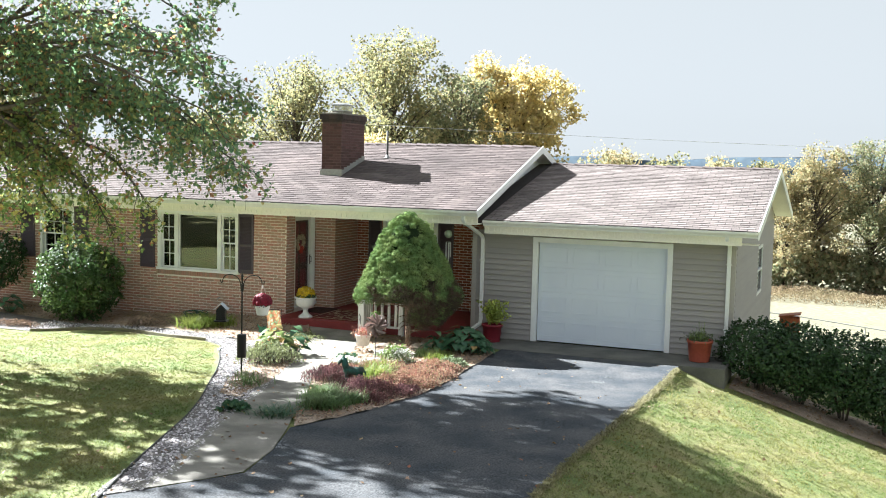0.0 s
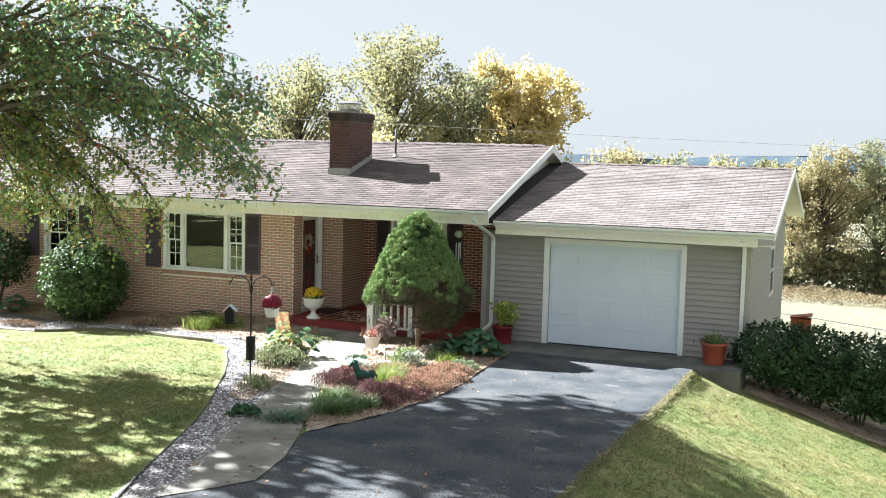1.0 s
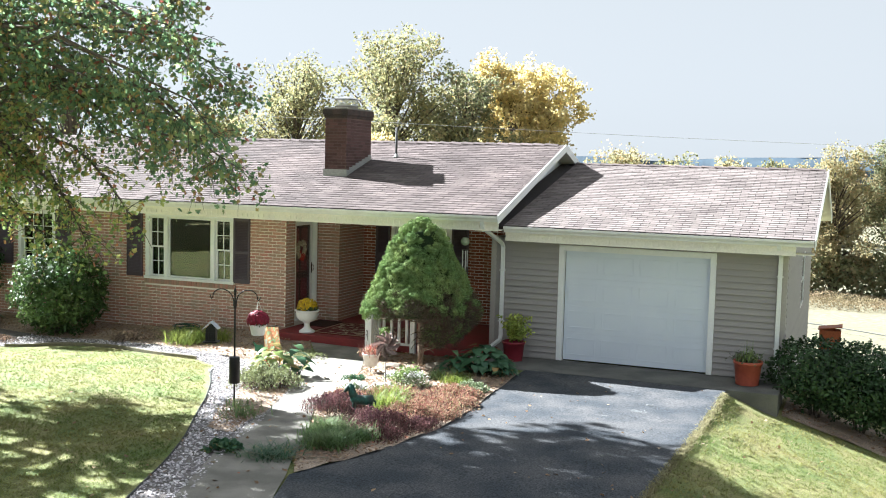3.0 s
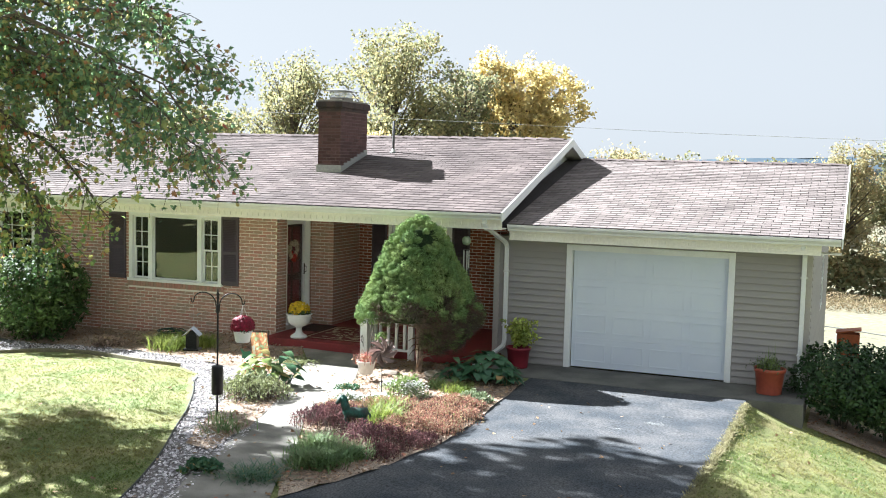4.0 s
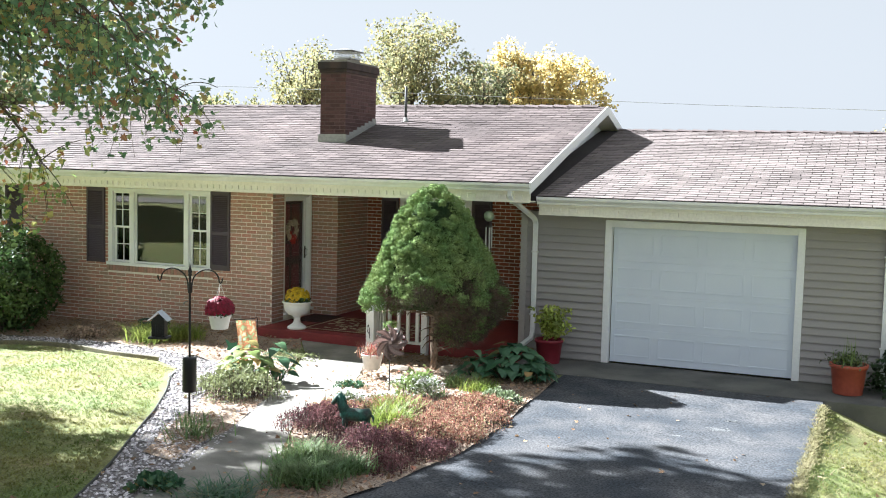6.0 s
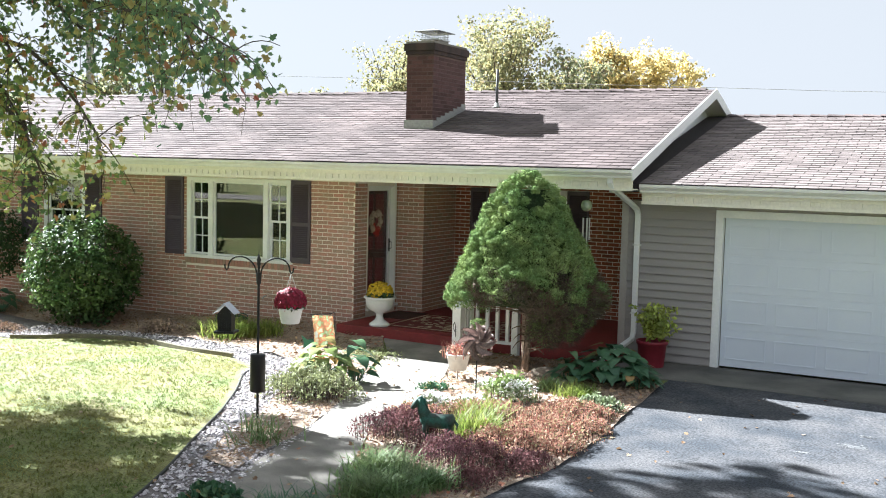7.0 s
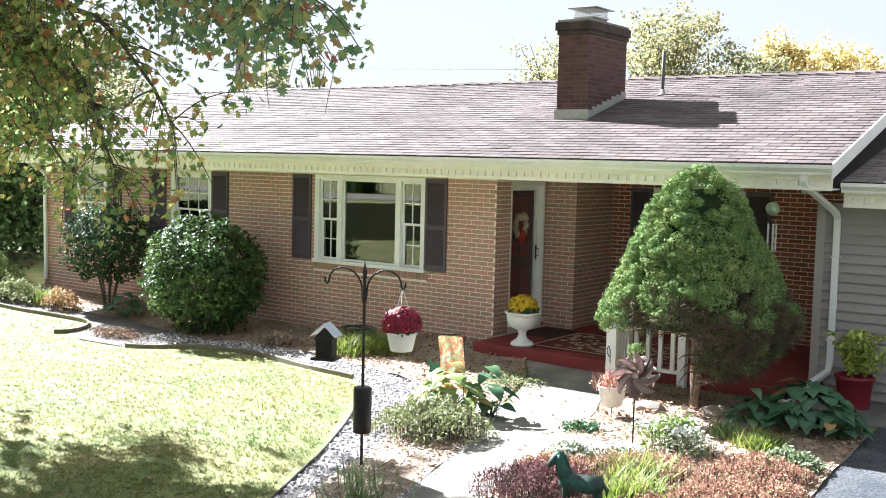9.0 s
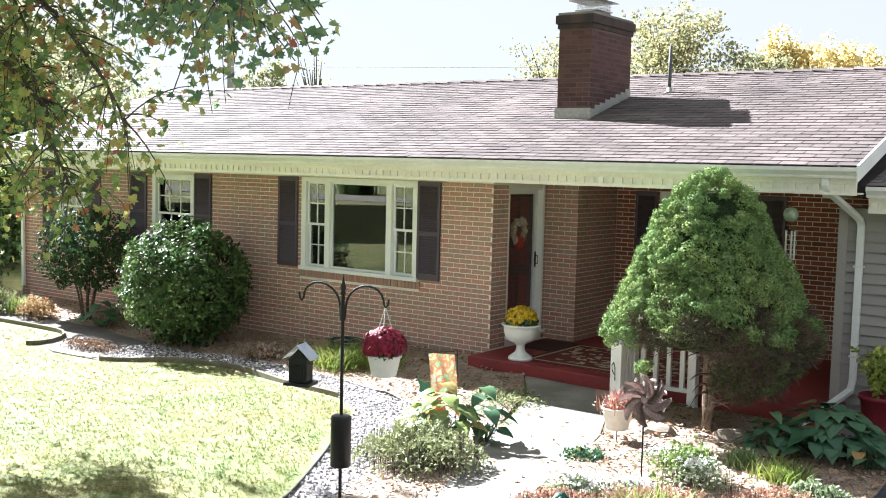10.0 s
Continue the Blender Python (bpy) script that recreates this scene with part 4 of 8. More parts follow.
# siding boards: one lap board a piece
def siding(parent, axis, at, out, u0, u1, z0, z1, holes, expo=0.1145):
    meshes, n = {}, int(math.ceil((z1 - z0) / expo))
    for r in range(n):
        zb = z0 + r * expo
        if zb + expo > z1 + 0.06:
            break
        spans = [(u0, u1)]
        for h in holes:
            if zb + expo > h[2] + 0.002 and zb < h[3] - 0.002:
                spans = [s for a, b in spans for s in ((a, min(b, h[0])), (max(a, h[1]), b)) if s[1] - s[0] > 0.02]
        for a, b in spans:
            w = round(b - a, 4)
            if w not in meshes:
                bm = bmesh.new()
                prof = [(0.0, 0.008), (0.034, 0.0), (0.034, 0.008), (0.004, expo + 0.004), (0.0, expo + 0.004)]
                ends = []
                for uu in (0, w):
                    ends.append([bm.verts.new((uu, out * d, zz) if axis == "x" else (out * d, uu, zz)) for d, zz in prof])
                k = len(prof)
                for i in range(k):
                    bm.faces.new((ends[0][i], ends[0][(i + 1) % k], ends[1][(i + 1) % k], ends[1][i]))
                for e in ends:
                    bm.faces.new(e)
                meshes[w] = to_mesh("siding_board", bm, M_SIDING)
            piece("siding_board", meshes[w], parent, Matrix.Translation((a, at, zb) if axis == "x" else (at, a, zb)))


siding(wall_garage, "x", 0.012, -1, -1.27, 4.08, 0.03, 2.30, [(0.0, 2.94, -1, 2.25)])
siding(wall_garage_side, "y", 4.158, 1, 0.09, 9.6, -0.9, 2.45, [(GWIN[0] - 0.07, GWIN[1] + 0.07, GWIN[2] - 0.07, GWIN[3] + 0.07)])
solid("trim_corner_right", box(4.08, 4.175, -0.012, 0.10, -0.3, 2.33, 0.004), M_SIDING_TRIM, "taupe corner board of the garage", "trim", "", "structure")
solid("trim_corner_left", box(-1.375, -1.27, -0.014, 0.15, 0.02, 2.33, 0.004), M_SIDING_TRIM, "taupe corner board beside the porch", "trim", "", "structure")


def garage_window():
    y0, y1, z0, z1 = GWIN
    root = thing("window_5", (4.16, (y0 + y1) / 2, z0), "white double-hung window in the garage side", "window", "", "structure")
    bm = bmesh.new()
    for q in ((y0 - 0.07, y0, z0 - 0.07, z1 + 0.07), (y1, y1 + 0.07, z0 - 0.07, z1 + 0.07), (y0, y1, z1, z1 + 0.07), (y0, y1, z0 - 0.07, z0), (y0, y1, (z0 + z1) / 2 - 0.02, (z0 + z1) / 2 + 0.02)):
        bm_box(bm, 4.10, 4.182, q[0], q[1], q[2], q[3], 0.003)
    wpart("window_frame", bm, M_WHITE, root)
    for a, b in ((z0, (z0 + z1) / 2 - 0.02), ((z0 + z1) / 2 + 0.02, z1)):
        g = wpart("pane", box(4.135, 4.14, y0, y1, a, b), M_GLASS, root)
        g.visible_shadow = False


garage_window()


# ---------- downspouts ----------
def spout_tube(bm, pts, w=0.075, d=0.055):
    """A square pipe swept along points, turned to the wall."""
    rings = []
    for i, p in enumerate(pts):
        t = (Vector(pts[min(i + 1, len(pts) - 1)]) - Vector(pts[max(i - 1, 0)])).normalized()
        s = Vector((1, 0, 0)) if abs(t.x) < 0.8 else Vector((0, 0, 1))
        s = (s - t * s.dot(t)).normalized()
        u = t.cross(s)
        rings.append([bm.verts.new(Vector(p) + s * (w / 2 * a) + u * (d / 2 * b)) for a, b in ((-1, -1), (1, -1), (1, 1), (-1, 1))])
    for a, b in zip(rings, rings[1:]):
        for j in range(4):
            bm.faces.new((a[j], a[(j + 1) % 4], b[(j + 1) % 4], b[j]))
    bm.faces.new(rings[0][::-1])
    bm.faces.new(rings[-1])


def downspout(name, pts, straps, label):
    root = thing(name, pts[-1], label, "downspout", "white downspouts")
    bm = bmesh.new()
    spout_tube(bm, pts)
    bmesh.ops.bevel(bm, geom=bm.edges[:], offset=0.006, segments=1, affect="EDGES")
    wpart("pipe", bm, M_WHITE, root)
    for sx_, sy_, sz_ in straps:
        wpart("strap", box(sx_ - 0.055, sx_ + 0.055, sy_ - 0.032, sy_ + 0.034, sz_ - 0.012, sz_ + 0.012), M_GUTTER, root)


downspout("downspout", [(4.03, -0.40, 2.48), (4.03, -0.40, 2.43), (4.045, -0.36, 2.38), (4.05, -0.10, 2.30), (4.05, -0.06, 2.24), (4.05, -0.052, 1.2), (4.05, -0.052, 0.24), (4.06, -0.08, 0.12), (4.09, -0.22, 0.065)],
          [(4.05, -0.052, 1.9), (4.05, -0.052, 0.6)], "white downspout at the garage corner")
downspout("downspout", [(-1.33, -0.74, 2.69), (-1.33, -0.74, 2.60), (-1.31, -0.70, 2.53), (-1.16, -0.16, 2.27), (-1.13, -0.09, 2.22), (-1.12, -0.055, 2.15), (-1.12, -0.052, 1.2), (-1.12, -0.052, 0.42), (-1.13, -0.09, 0.32),
                        (-1.32, -0.55, 0.12), (-1.42, -0.86, 0.05)], [(-1.12, -0.052, 1.7), (-1.12, -0.052, 0.7)], "white downspout between porch and garage")
downspout("downspout", [(-17.3, -0.72, 2.69), (-17.3, -0.70, 2.60), (-17.3, -0.25, 2.35), (-17.3, -0.15, 2.25), (-17.3, -0.14, 1.0), (-17.3, -0.14, 0.05)], [(-17.3, -0.14, 1.6)], "white downspout at the west corner")

# ---------- chimney ----------
def chimney():
    x0, x1, y0, y1, zt = -5.735, -5.215, 1.165, 2.40, 4.88
    root = thing("chimney", ((x0 + x1) / 2, (y0 + y1) / 2, 3.35), "dark red brick chimney with corbelled top", "chimney")
    core = wpart("body", box(x0, x1, y0, y1, 3.2, zt - 0.20), M_BRICK_DARK, root)
    mort = core
    mort.data.materials[0] = M_MORTAR_DARK
    for k, (g, za, zb) in enumerate(((0.022, zt - 0.20, zt - 0.135), (0.045, zt - 0.133, zt - 0.01))):
        wpart("corbel", box(x0 - g, x1 + g, y0 - g, y1 + g, za, zb, 0.004), M_BRICK_SOOT, root)
    wpart("crown", box(x0 - 0.02, x1 + 0.02, y0 - 0.02, y1 + 0.02, zt - 0.01, zt + 0.03, 0.01), M_CONCRETE, root, "grey mortar crown")
    single_f = boxes_mesh("brick", [(0, BRICK_L, -0.0025, 0, 0, BRICK_H)], M_BRICK_DARK)
    single_s = boxes_mesh("brick", [(0, 0.0025, 0, BRICK_L, 0, BRICK_H)], M_BRICK_DARK)
    inv = root.matrix_basis.inverted()
    rows = int((zt - 0.22 - 3.2) / 0.067)
    rest = []
    for r in range(rows):
        zb = 3.25 + r * 0.067
        for side in (0, 1):
            a0, a1 = ((x0, x1), (y0, y1))[side]
            u = a0 - (0.102 if r % 2 else 0)
            while u < a1:
                a, b = max(u, a0), min(u + BRICK_L, a1)
                if b - a > 0.03:
                    if b - a > BRICK_L - 1e-4:
                        piece("brick", (single_f, single_s)[side], root, inv @ Matrix.Translation(((a, y0, zb), (x1, a, zb))[side]))
                    else:
                        rest.append(((a, b, y0 - 0.0025, y0, zb, zb + BRICK_H), (x1, x1 + 0.0025, a, b, zb, zb + BRICK_H))[side])
                u += BRICK_L + JOINT
    cut = piece("bricks", boxes_mesh("bricks", rest, M_BRICK_DARK), root, inv)
    tagged(cut, kind="stuff")
    s = (R_Z - E_Z) / (R_Y - E_Y)
    rz0 = E_Z + s * (y0 - E_Y)
    wpart("flashing", box(x0 - 0.03, x1 + 0.03, y0 - 0.02, y0 - 0.007, rz0 - 0.05, rz0 + 0.15), M_LEAD, root, "grey front flashing")
    steps = 8
    for i in range(steps):
        ya = y0 + (y1 - y0) * i / steps
        zz = E_Z + s * (ya - E_Y)
        wpart("step_flashing", box(x1 + 0.007, x1 + 0.018, ya - 0.01, ya + (y1 - y0) / steps, zz - 0.02, zz + 0.145 + 0.01 * (i % 2)), M_LEAD, root)
    # spark cap: four legs, a mesh skirt and a hipped lid
    cx, cy, cz = (x0 + x1) / 2, (y0 + y1) / 2 - 0.1, zt + 0.03
    wpart("flue_tile", box(cx - 0.17, cx + 0.17, cy - 0.2, cy + 0.2, cz - 0.01, cz + 0.06, 0.01), M_CONCRETE, root)
    cap = wpart("cap_base", box(cx - 0.19, cx + 0.19, cy - 0.22, cy + 0.22, cz + 0.055, cz + 0.075, 0.003), M_STEEL, root, "steel chimney cap")
    bm = bmesh.new()
    for i in range(13):
        k = i / 12
        for p, q in (((cx - 0.17 + 0.34 * k, cy - 0.2), 0), ((cx - 0.17 + 0.34 * k, cy + 0.2), 0), ((cx - 0.17, cy - 0.2 + 0.4 * k), 0), ((cx + 0.17, cy - 0.2 + 0.4 * k), 0)):
            bm_tube(bm, [(p[0], p[1], cz + 0.07), (p[0], p[1], cz + 0.21)], 0.0028, 4)
    for zz in (0.10, 0.14, 0.18):
        bm_tube(bm, [(cx - 0.17, cy - 0.2, cz + zz), (cx + 0.17, cy - 0.2, cz + zz), (cx + 0.17, cy + 0.2, cz + zz), (cx - 0.17, cy + 0.2, cz + zz), (cx - 0.17, cy - 0.2, cz + zz)], 0.0028, 4)
    wpart("mesh", bm, M_STEEL, cap, "wire spark mesh")
    bm = bmesh.new()
    base = [bm.verts.new((cx + a, cy + b, cz + 0.205)) for a, b in ((-0.25, -0.30), (0.25, -0.30), (0.25, 0.30), (-0.25, 0.30))]
    low = [bm.verts.new((cx + a, cy + b, cz + 0.195)) for a, b in ((-0.25, -0.30), (0.25, -0.30), (0.25, 0.30), (-0.25, 0.30))]
    top = [bm.verts.new((cx + a, cy + b, cz + 0.265)) for a, b in ((-0.03, -0.08), (0.03, -0.08), (0.03, 0.08), (-0.03, 0.08))]
    for i in range(4):
        j = (i + 1) % 4
        bm.faces.new((base[i], base[j], top[j], top[i]))
        bm.faces.new((low[i], low[j], base[j], base[i]))
    bm.faces.new(top)
    bm.faces.new(low[::-1])
    wpart("lid", bm, mat("weathered_steel", (0.22, 0.22, 0.22), (0.17, 0.17, 0.17), 0.5, metal=0.5, grain=40), cap, "hipped steel lid")
    return root


M_LEAD = mat("grey_flashing", (0.36, 0.36, 0.34), (0.30, 0.30, 0.29), 0.6, metal=0.2, grain=30, grain_amount=0.15, bump=0.08)
M_STEEL = mat("galvanised_steel", (0.5, 0.5, 0.5), (0.42, 0.42, 0.42), 0.4, metal=0.7, grain=30, grain_amount=0.1, bump=0.05)
M_MORTAR_DARK = mat("sooty_mortar", (0.15, 0.10, 0.09), (0.085, 0.06, 0.055), 0.95, grain=100, grain_amount=0.2, bump=0.3)
chimney()

vent = thing("vent_pipe", (-4.68, 2.64, 3.84), "dark plumbing vent pipe on the roof", "vent pipe")
part("pipe", lathe([(0.026, -0.03), (0.026, 0.70), (0.020, 0.70), (0.020, 0.60)], 14), mat("dark_vent_iron", (0.10, 0.10, 0.10), (0.07, 0.07, 0.07), 0.7, grain=30), vent, "", True)
bm = lathe([(0.10, 0.012), (0.045, 0.03), (0.033, 0.10), (0.028, 0.10)], 14)
part("boot", bm, M_LEAD, vent, "grey lead vent boot", True)

# ---------- porch ----------
PF = 0.17
solid("floor_porch", box(-5.90, -1.19, -0.68, 2.54, -0.25, PF, 0.012), M_PORCH, "dark red painted concrete porch floor", "porch floor", "", "structure")
solid("apron", box(-1.18, 4.19, -1.22, 0.008, -0.55, 0.02, 0.012), M_APRON, "weathered concrete slab before the garage", "slab", "", "structure")
M_RUG = mat("rug_red", (0.13, 0.025, 0.025), (0.10, 0.02, 0.02), 0.95, patch=8, grain=80, grain_amount=0.25, bump=0.3)
M_RUG_PALE = mat("rug_pale", (0.45, 0.36, 0.25), (0.38, 0.30, 0.20), 0.95, grain=80, grain_amount=0.25, bump=0.3)
rug = thing("rug", (-4.1, 0.2, PF), "dark red rug with a pale leaf pattern and border", "rug")
part("carpet", box(-1.15, 1.15, -0.62, 0.95, 0.001, 0.011, 0.003), M_RUG, rug)
bm = bmesh.new()
framed(bm, -1.06, 1.06, 0.0, 0.003, -0.53, 0.86, 0.035, 0)
bmesh.ops.rotate(bm, cent=(0, 0, 0), matrix=Matrix.Rotation(radians(-90), 3, "X"), verts=bm.verts)
for q in bm.verts:
    q.co.y, q.co.z = -q.co.y if False else q.co.y, abs(q.co.z) + 0.0105
part("border", bm, M_RUG_PALE, rug)
pts = np.c_[rng.uniform(-0.95, 0.95, 150), rng.uniform(-0.42, 0.75, 150), np.full(150, 0.0135)]
v, f = strew(LEAF_V * [1, 1, 0.02], LEAF_F, pts, rng.uniform(0.07, 0.16, 150), np.tile([0, 0, 1.0], (150, 1)))
piece("motif", array_mesh("motif", v, f, M_RUG_PALE), rug)
M_MAT = mat("dark_doormat", (0.05, 0.022, 0.02), (0.04, 0.02, 0.018), 0.95, grain=90, grain_amount=0.4, bump=0.5)
dm = solid("doormat", box(-5.80, -5.20, 0.35, 1.15, PF + 0.001, PF + 0.016, 0.004), M_MAT, "dark brown doormat before the front door", "doormat")


def railing():
    """A short run of rail along the porch edge and a sloping hand rail to the newel at the step."""
    root = thing("porch_railing", (-3.05, -0.78, -0.03), "white wooden porch railing with square balusters", "railing")
    yr = -0.78
    for xx in (-3.44, -2.68):
        wpart("post", box(xx - 0.05, xx + 0.05, yr - 0.05, yr + 0.05, -0.05, 0.80, 0.006), M_WHITE, root)
    wpart("top_rail", box(-3.39, -2.73, yr - 0.045, yr + 0.045, 0.74, 0.785, 0.006), M_WHITE, root)
    wpart("bottom_rail", box(-3.39, -2.73, yr - 0.03, yr + 0.03, 0.16, 0.205, 0.005), M_WHITE, root)
    for i in range(4):
        xx = -3.39 + 0.66 * (i + 0.5) / 4
        wpart("baluster", box(xx - 0.026, xx + 0.026, yr - 0.024, yr + 0.024, 0.205, 0.74, 0.004), M_WHITE, root)
    wpart("newel", box(-3.50, -3.365, -1.24, -1.12, -0.05, 0.685, 0.006), M_WHITE, root, "white newel post at the step")
    bm = box(-3.515, -3.35, -1.27, -0.832, 0.0, 0.04, 0.006)
    for q in bm.verts:
        q.co.z += 0.685 + (q.co.y + 1.24) * 0.24
    wpart("hand_rail", bm, M_WHITE, root)
    for i in range(3):
        yy = -1.055 + 0.085 * i
        wpart("baluster", box(-3.47, -3.40, yy - 0.026, yy + 0.026, -0.04, 0.685 + (yy + 1.24) * 0.24, 0.004), M_WHITE, root)
    bm = tube([(-3.43, -1.252, 0.28), (-3.43, -1.262, 0.44), (-3.43, -1.30, 0.50), (-3.43, -1.34, 0.47), (-3.43, -1.32, 0.40), (-3.43, -1.28, 0.36)], 0.006, 6)
    wpart("hook", bm, M_BLACK, root, "black iron hook")


railing()


# ---------- urn and pots ----------
def blossom_ball(root, centre, r, squash, material, n, size, name="blossoms"):
    """A dome of many small flowers."""
    d = rng.normal(size=(n, 3))
    d[:, 2] = np.abs(d[:, 2]) * 1.0 - 0.25
    d /= np.linalg.norm(d, axis=1)[:, None]
    p = np.asarray(centre) + d * [r, r, r * squash] * rng.uniform(0.86, 1.03, n)[:, None]
    k = 9
    tv = [(0, 0, 0.12)] + [((0.5 if j % 2 == 0 else 0.36) * math.cos(2 * math.pi * j / k), (0.5 if j % 2 == 0 else 0.36) * math.sin(2 * math.pi * j / k), 0.0) for j in range(k)]
    tf = [(0, 1 + j, 1 + (j + 1) % k) for j in range(k)]
    v, f = strew(tv, tf, p, size, d + rng.normal(0, 0.25, (n, 3)))
    return piece(name, array_mesh(name, v, f, material), root)


def leaf_skirt(root, centre, r, n, size, material, name="leaves"):
    an = rng.uniform(0, 2 * math.pi, n)
    p = np.asarray(centre) + np.c_[np.cos(an) * r, np.sin(an) * r, rng.uniform(-0.03, 0.05, n)] * rng.uniform(0.7, 1.05, n)[:, None]
    v, f = strew(LEAF_V, LEAF_F, p, size, np.c_[np.cos(an), np.sin(an), np.full(n, 0.8)] + rng.normal(0, 0.4, (n, 3)))
    return piece(name, array_mesh(name, v, f, material), root)


M_YELLOW_FLOWER = mat("yellow_chrysanthemum", (0.62, 0.43, 0.01), (0.55, 0.36, 0.01), 0.6, patch=20, grain=60, grain_amount=0.2, bump=0, vary=0.3, translucent=0.15)
M_CRIMSON = mat("crimson_chrysanthemum", (0.23, 0.006, 0.030), (0.17, 0.005, 0.022), 0.6, patch=20, grain=60, grain_amount=0.25, bump=0, vary=0.4, translucent=0.15)
M_POT_GREEN = mat("pot_plant_leaf", (0.16, 0.24, 0.07), (0.22, 0.28, 0.09), 0.5, patch=6, grain=30, bump=0, vary=0.35, translucent=0.3)
M_MUM_LEAF = mat("mum_leaf", (0.035, 0.075, 0.025), (0.05, 0.09, 0.03), 0.5, patch=6, grain=30, bump=0, vary=0.3, translucent=0.2)
urn = thing("garden_urn", (-5.24, -0.42, PF), "white fluted urn of yellow chrysanthemums on the porch", "urn")
prof = [(0.155, 0.0), (0.165, 0.01), (0.16, 0.04), (0.13, 0.06), (0.075, 0.10), (0.055, 0.15), (0.06, 0.20), (0.085, 0.225), (0.15, 0.25), (0.205, 0.31), (0.225, 0.39), (0.225, 0.43), (0.245, 0.445), (0.26, 0.46), (0.255, 0.475), (0.225, 0.475), (0.20, 0.44), (0.0001, 0.43)]
bm = lathe(prof, 48)
for q in bm.verts:
    if 0.24 < q.co.z < 0.40:
        a = math.atan2(q.co.y, q.co.x)
        k = 1 + 0.022 * math.cos(24 * a)
        q.co.x, q.co.y = q.co.x * k, q.co.y * k
part("vase", bm, M_WHITE, urn, "white moulded urn", True)
leaf_skirt(urn, (0, 0, 0.50), 0.21, 260, 0.06, M_MUM_LEAF)
blossom_ball(urn, (0, 0, 0.52), 0.215, 0.95, M_YELLOW_FLOWER, 330, 0.05)


def round_pot(root, r0, r1, h, material):
    pr = [(r0, 0.0), (r0 * 1.01, 0.012), (r1 * 0.95, h * 0.86), (r1 * 1.03, h * 0.87), (r1 * 1.05, h * 0.99), (r1 * 1.03, h), (r1 * 0.96, h), (r1 * 0.92, h * 0.88), (0.0001, h * 0.87)]
    return part("pot", lathe(pr, 36), material, root, "", True)


M_POT_RED = mat("red_plastic_pot", (0.20, 0.018, 0.03), (0.17, 0.016, 0.026), 0.5, grain=20, grain_amount=0.1, bump=0.03)
pot_a = thing("plant_pot", (-0.72, -0.45, 0.022), "dark red pot of yellow-green bushy foliage", "plant pot")
round_pot(pot_a, 0.17, 0.215, 0.37, M_POT_RED)
tips = np.c_[rng.normal(0, 0.115, (46, 2)), rng.uniform(0.52, 0.88, 46)]
n = len(tips) * 20
k_ = rng.uniform(0.35, 1.05, n)[:, None]
p = np.array((0, 0, 0.33)) * (1 - k_) + np.repeat(tips, 20, axis=0) * k_ + rng.normal(0, 0.028, (n, 3)) + np.repeat(tips, 20, axis=0) * [0.25, 0.25, 0] * k_ * (1 - k_)
v, f = strew(LEAF_V, LEAF_F, p, rng.uniform(0.05, 0.10, n), None, 0.6)
piece("foliage", array_mesh("foliage", v, f, mat("coleus_leaf", (0.42, 0.46, 0.10), (0.30, 0.38, 0.09), 0.5, patch=5, grain=30, bump=0, vary=0.4, translucent=0.35)), pot_a)
pot_b = thing("plant_pot", (3.62, -0.55, 0.022), "terracotta pot with a thin grey-green plant", "plant pot")
round_pot(pot_b, 0.195, 0.245, 0.42, M_TERRA)
v1 = tufts(np.c_[rng.normal(0, 0.08, (60, 2)), np.full(60, 0.36)], 0.20, 0.12, 0.006, 3)
v2 = tufts(np.c_[rng.normal(0, 0.04, (8, 2)), np.full(8, 0.36)], 0.40, 0.10, 0.005, 2)
v, f = join_arrays([v1, v2])
piece("stems", array_mesh("stems", v, f, M_POT_GREEN), pot_b)
n = 420
p = np.c_[rng.normal(0, 0.13, (n, 2)), 0.40 + np.abs(rng.normal(0, 0.07, n))]
v, f = strew(LEAF_V, LEAF_F, p, 0.045, None, 0.4)
piece("foliage", array_mesh("foliage", v, f, mat("petunia_leaf", (0.10, 0.13, 0.07), (0.14, 0.13, 0.08), 0.6, bump=0, vary=0.4, translucent=0.2)), pot_b)

# wind chime with a glass globe hanging from the porch eave
chime = thing("wind_chime", (-1.75, -0.50, 2.48), "wind chime of metal tubes under a glass globe", "wind chime")
part("cord", tube([(0, 0, 0.0), (0, 0, -0.14)], 0.003, 5), M_BLACK, chime)
gl = lathe([(0.0001, -0.14)] + [(0.085 * math.sin(math.pi * i / 12), -0.225 + 0.085 * math.cos(math.pi * i / 12)) for i in range(1, 12)] + [(0.0001, -0.31)], 24)
part("globe", gl, mat("green_glass_globe", (0.22, 0.30, 0.20), (0.30, 0.33, 0.22), 0.12, patch=12, grain=20, bump=0, spec=0.8), chime, "shiny greenish globe", True)
part("disc", lathe([(0.05, -0.40), (0.05, -0.385)], 20), M_BLACK, chime)
part("string", tube([(0, 0, -0.31), (0, 0, -0.385)], 0.003, 5), M_BLACK, chime)
for i in range(5):
    a = 2 * math.pi * i / 5 + 0.3
    part("chime_tube", tube([(0.05 * math.cos(a), 0.05 * math.sin(a), -0.40), (0.05 * math.cos(a), 0.05 * math.sin(a), -0.72 - 0.03 * i)], 0.011, 8), M_STEEL, chime, "bright metal tube")

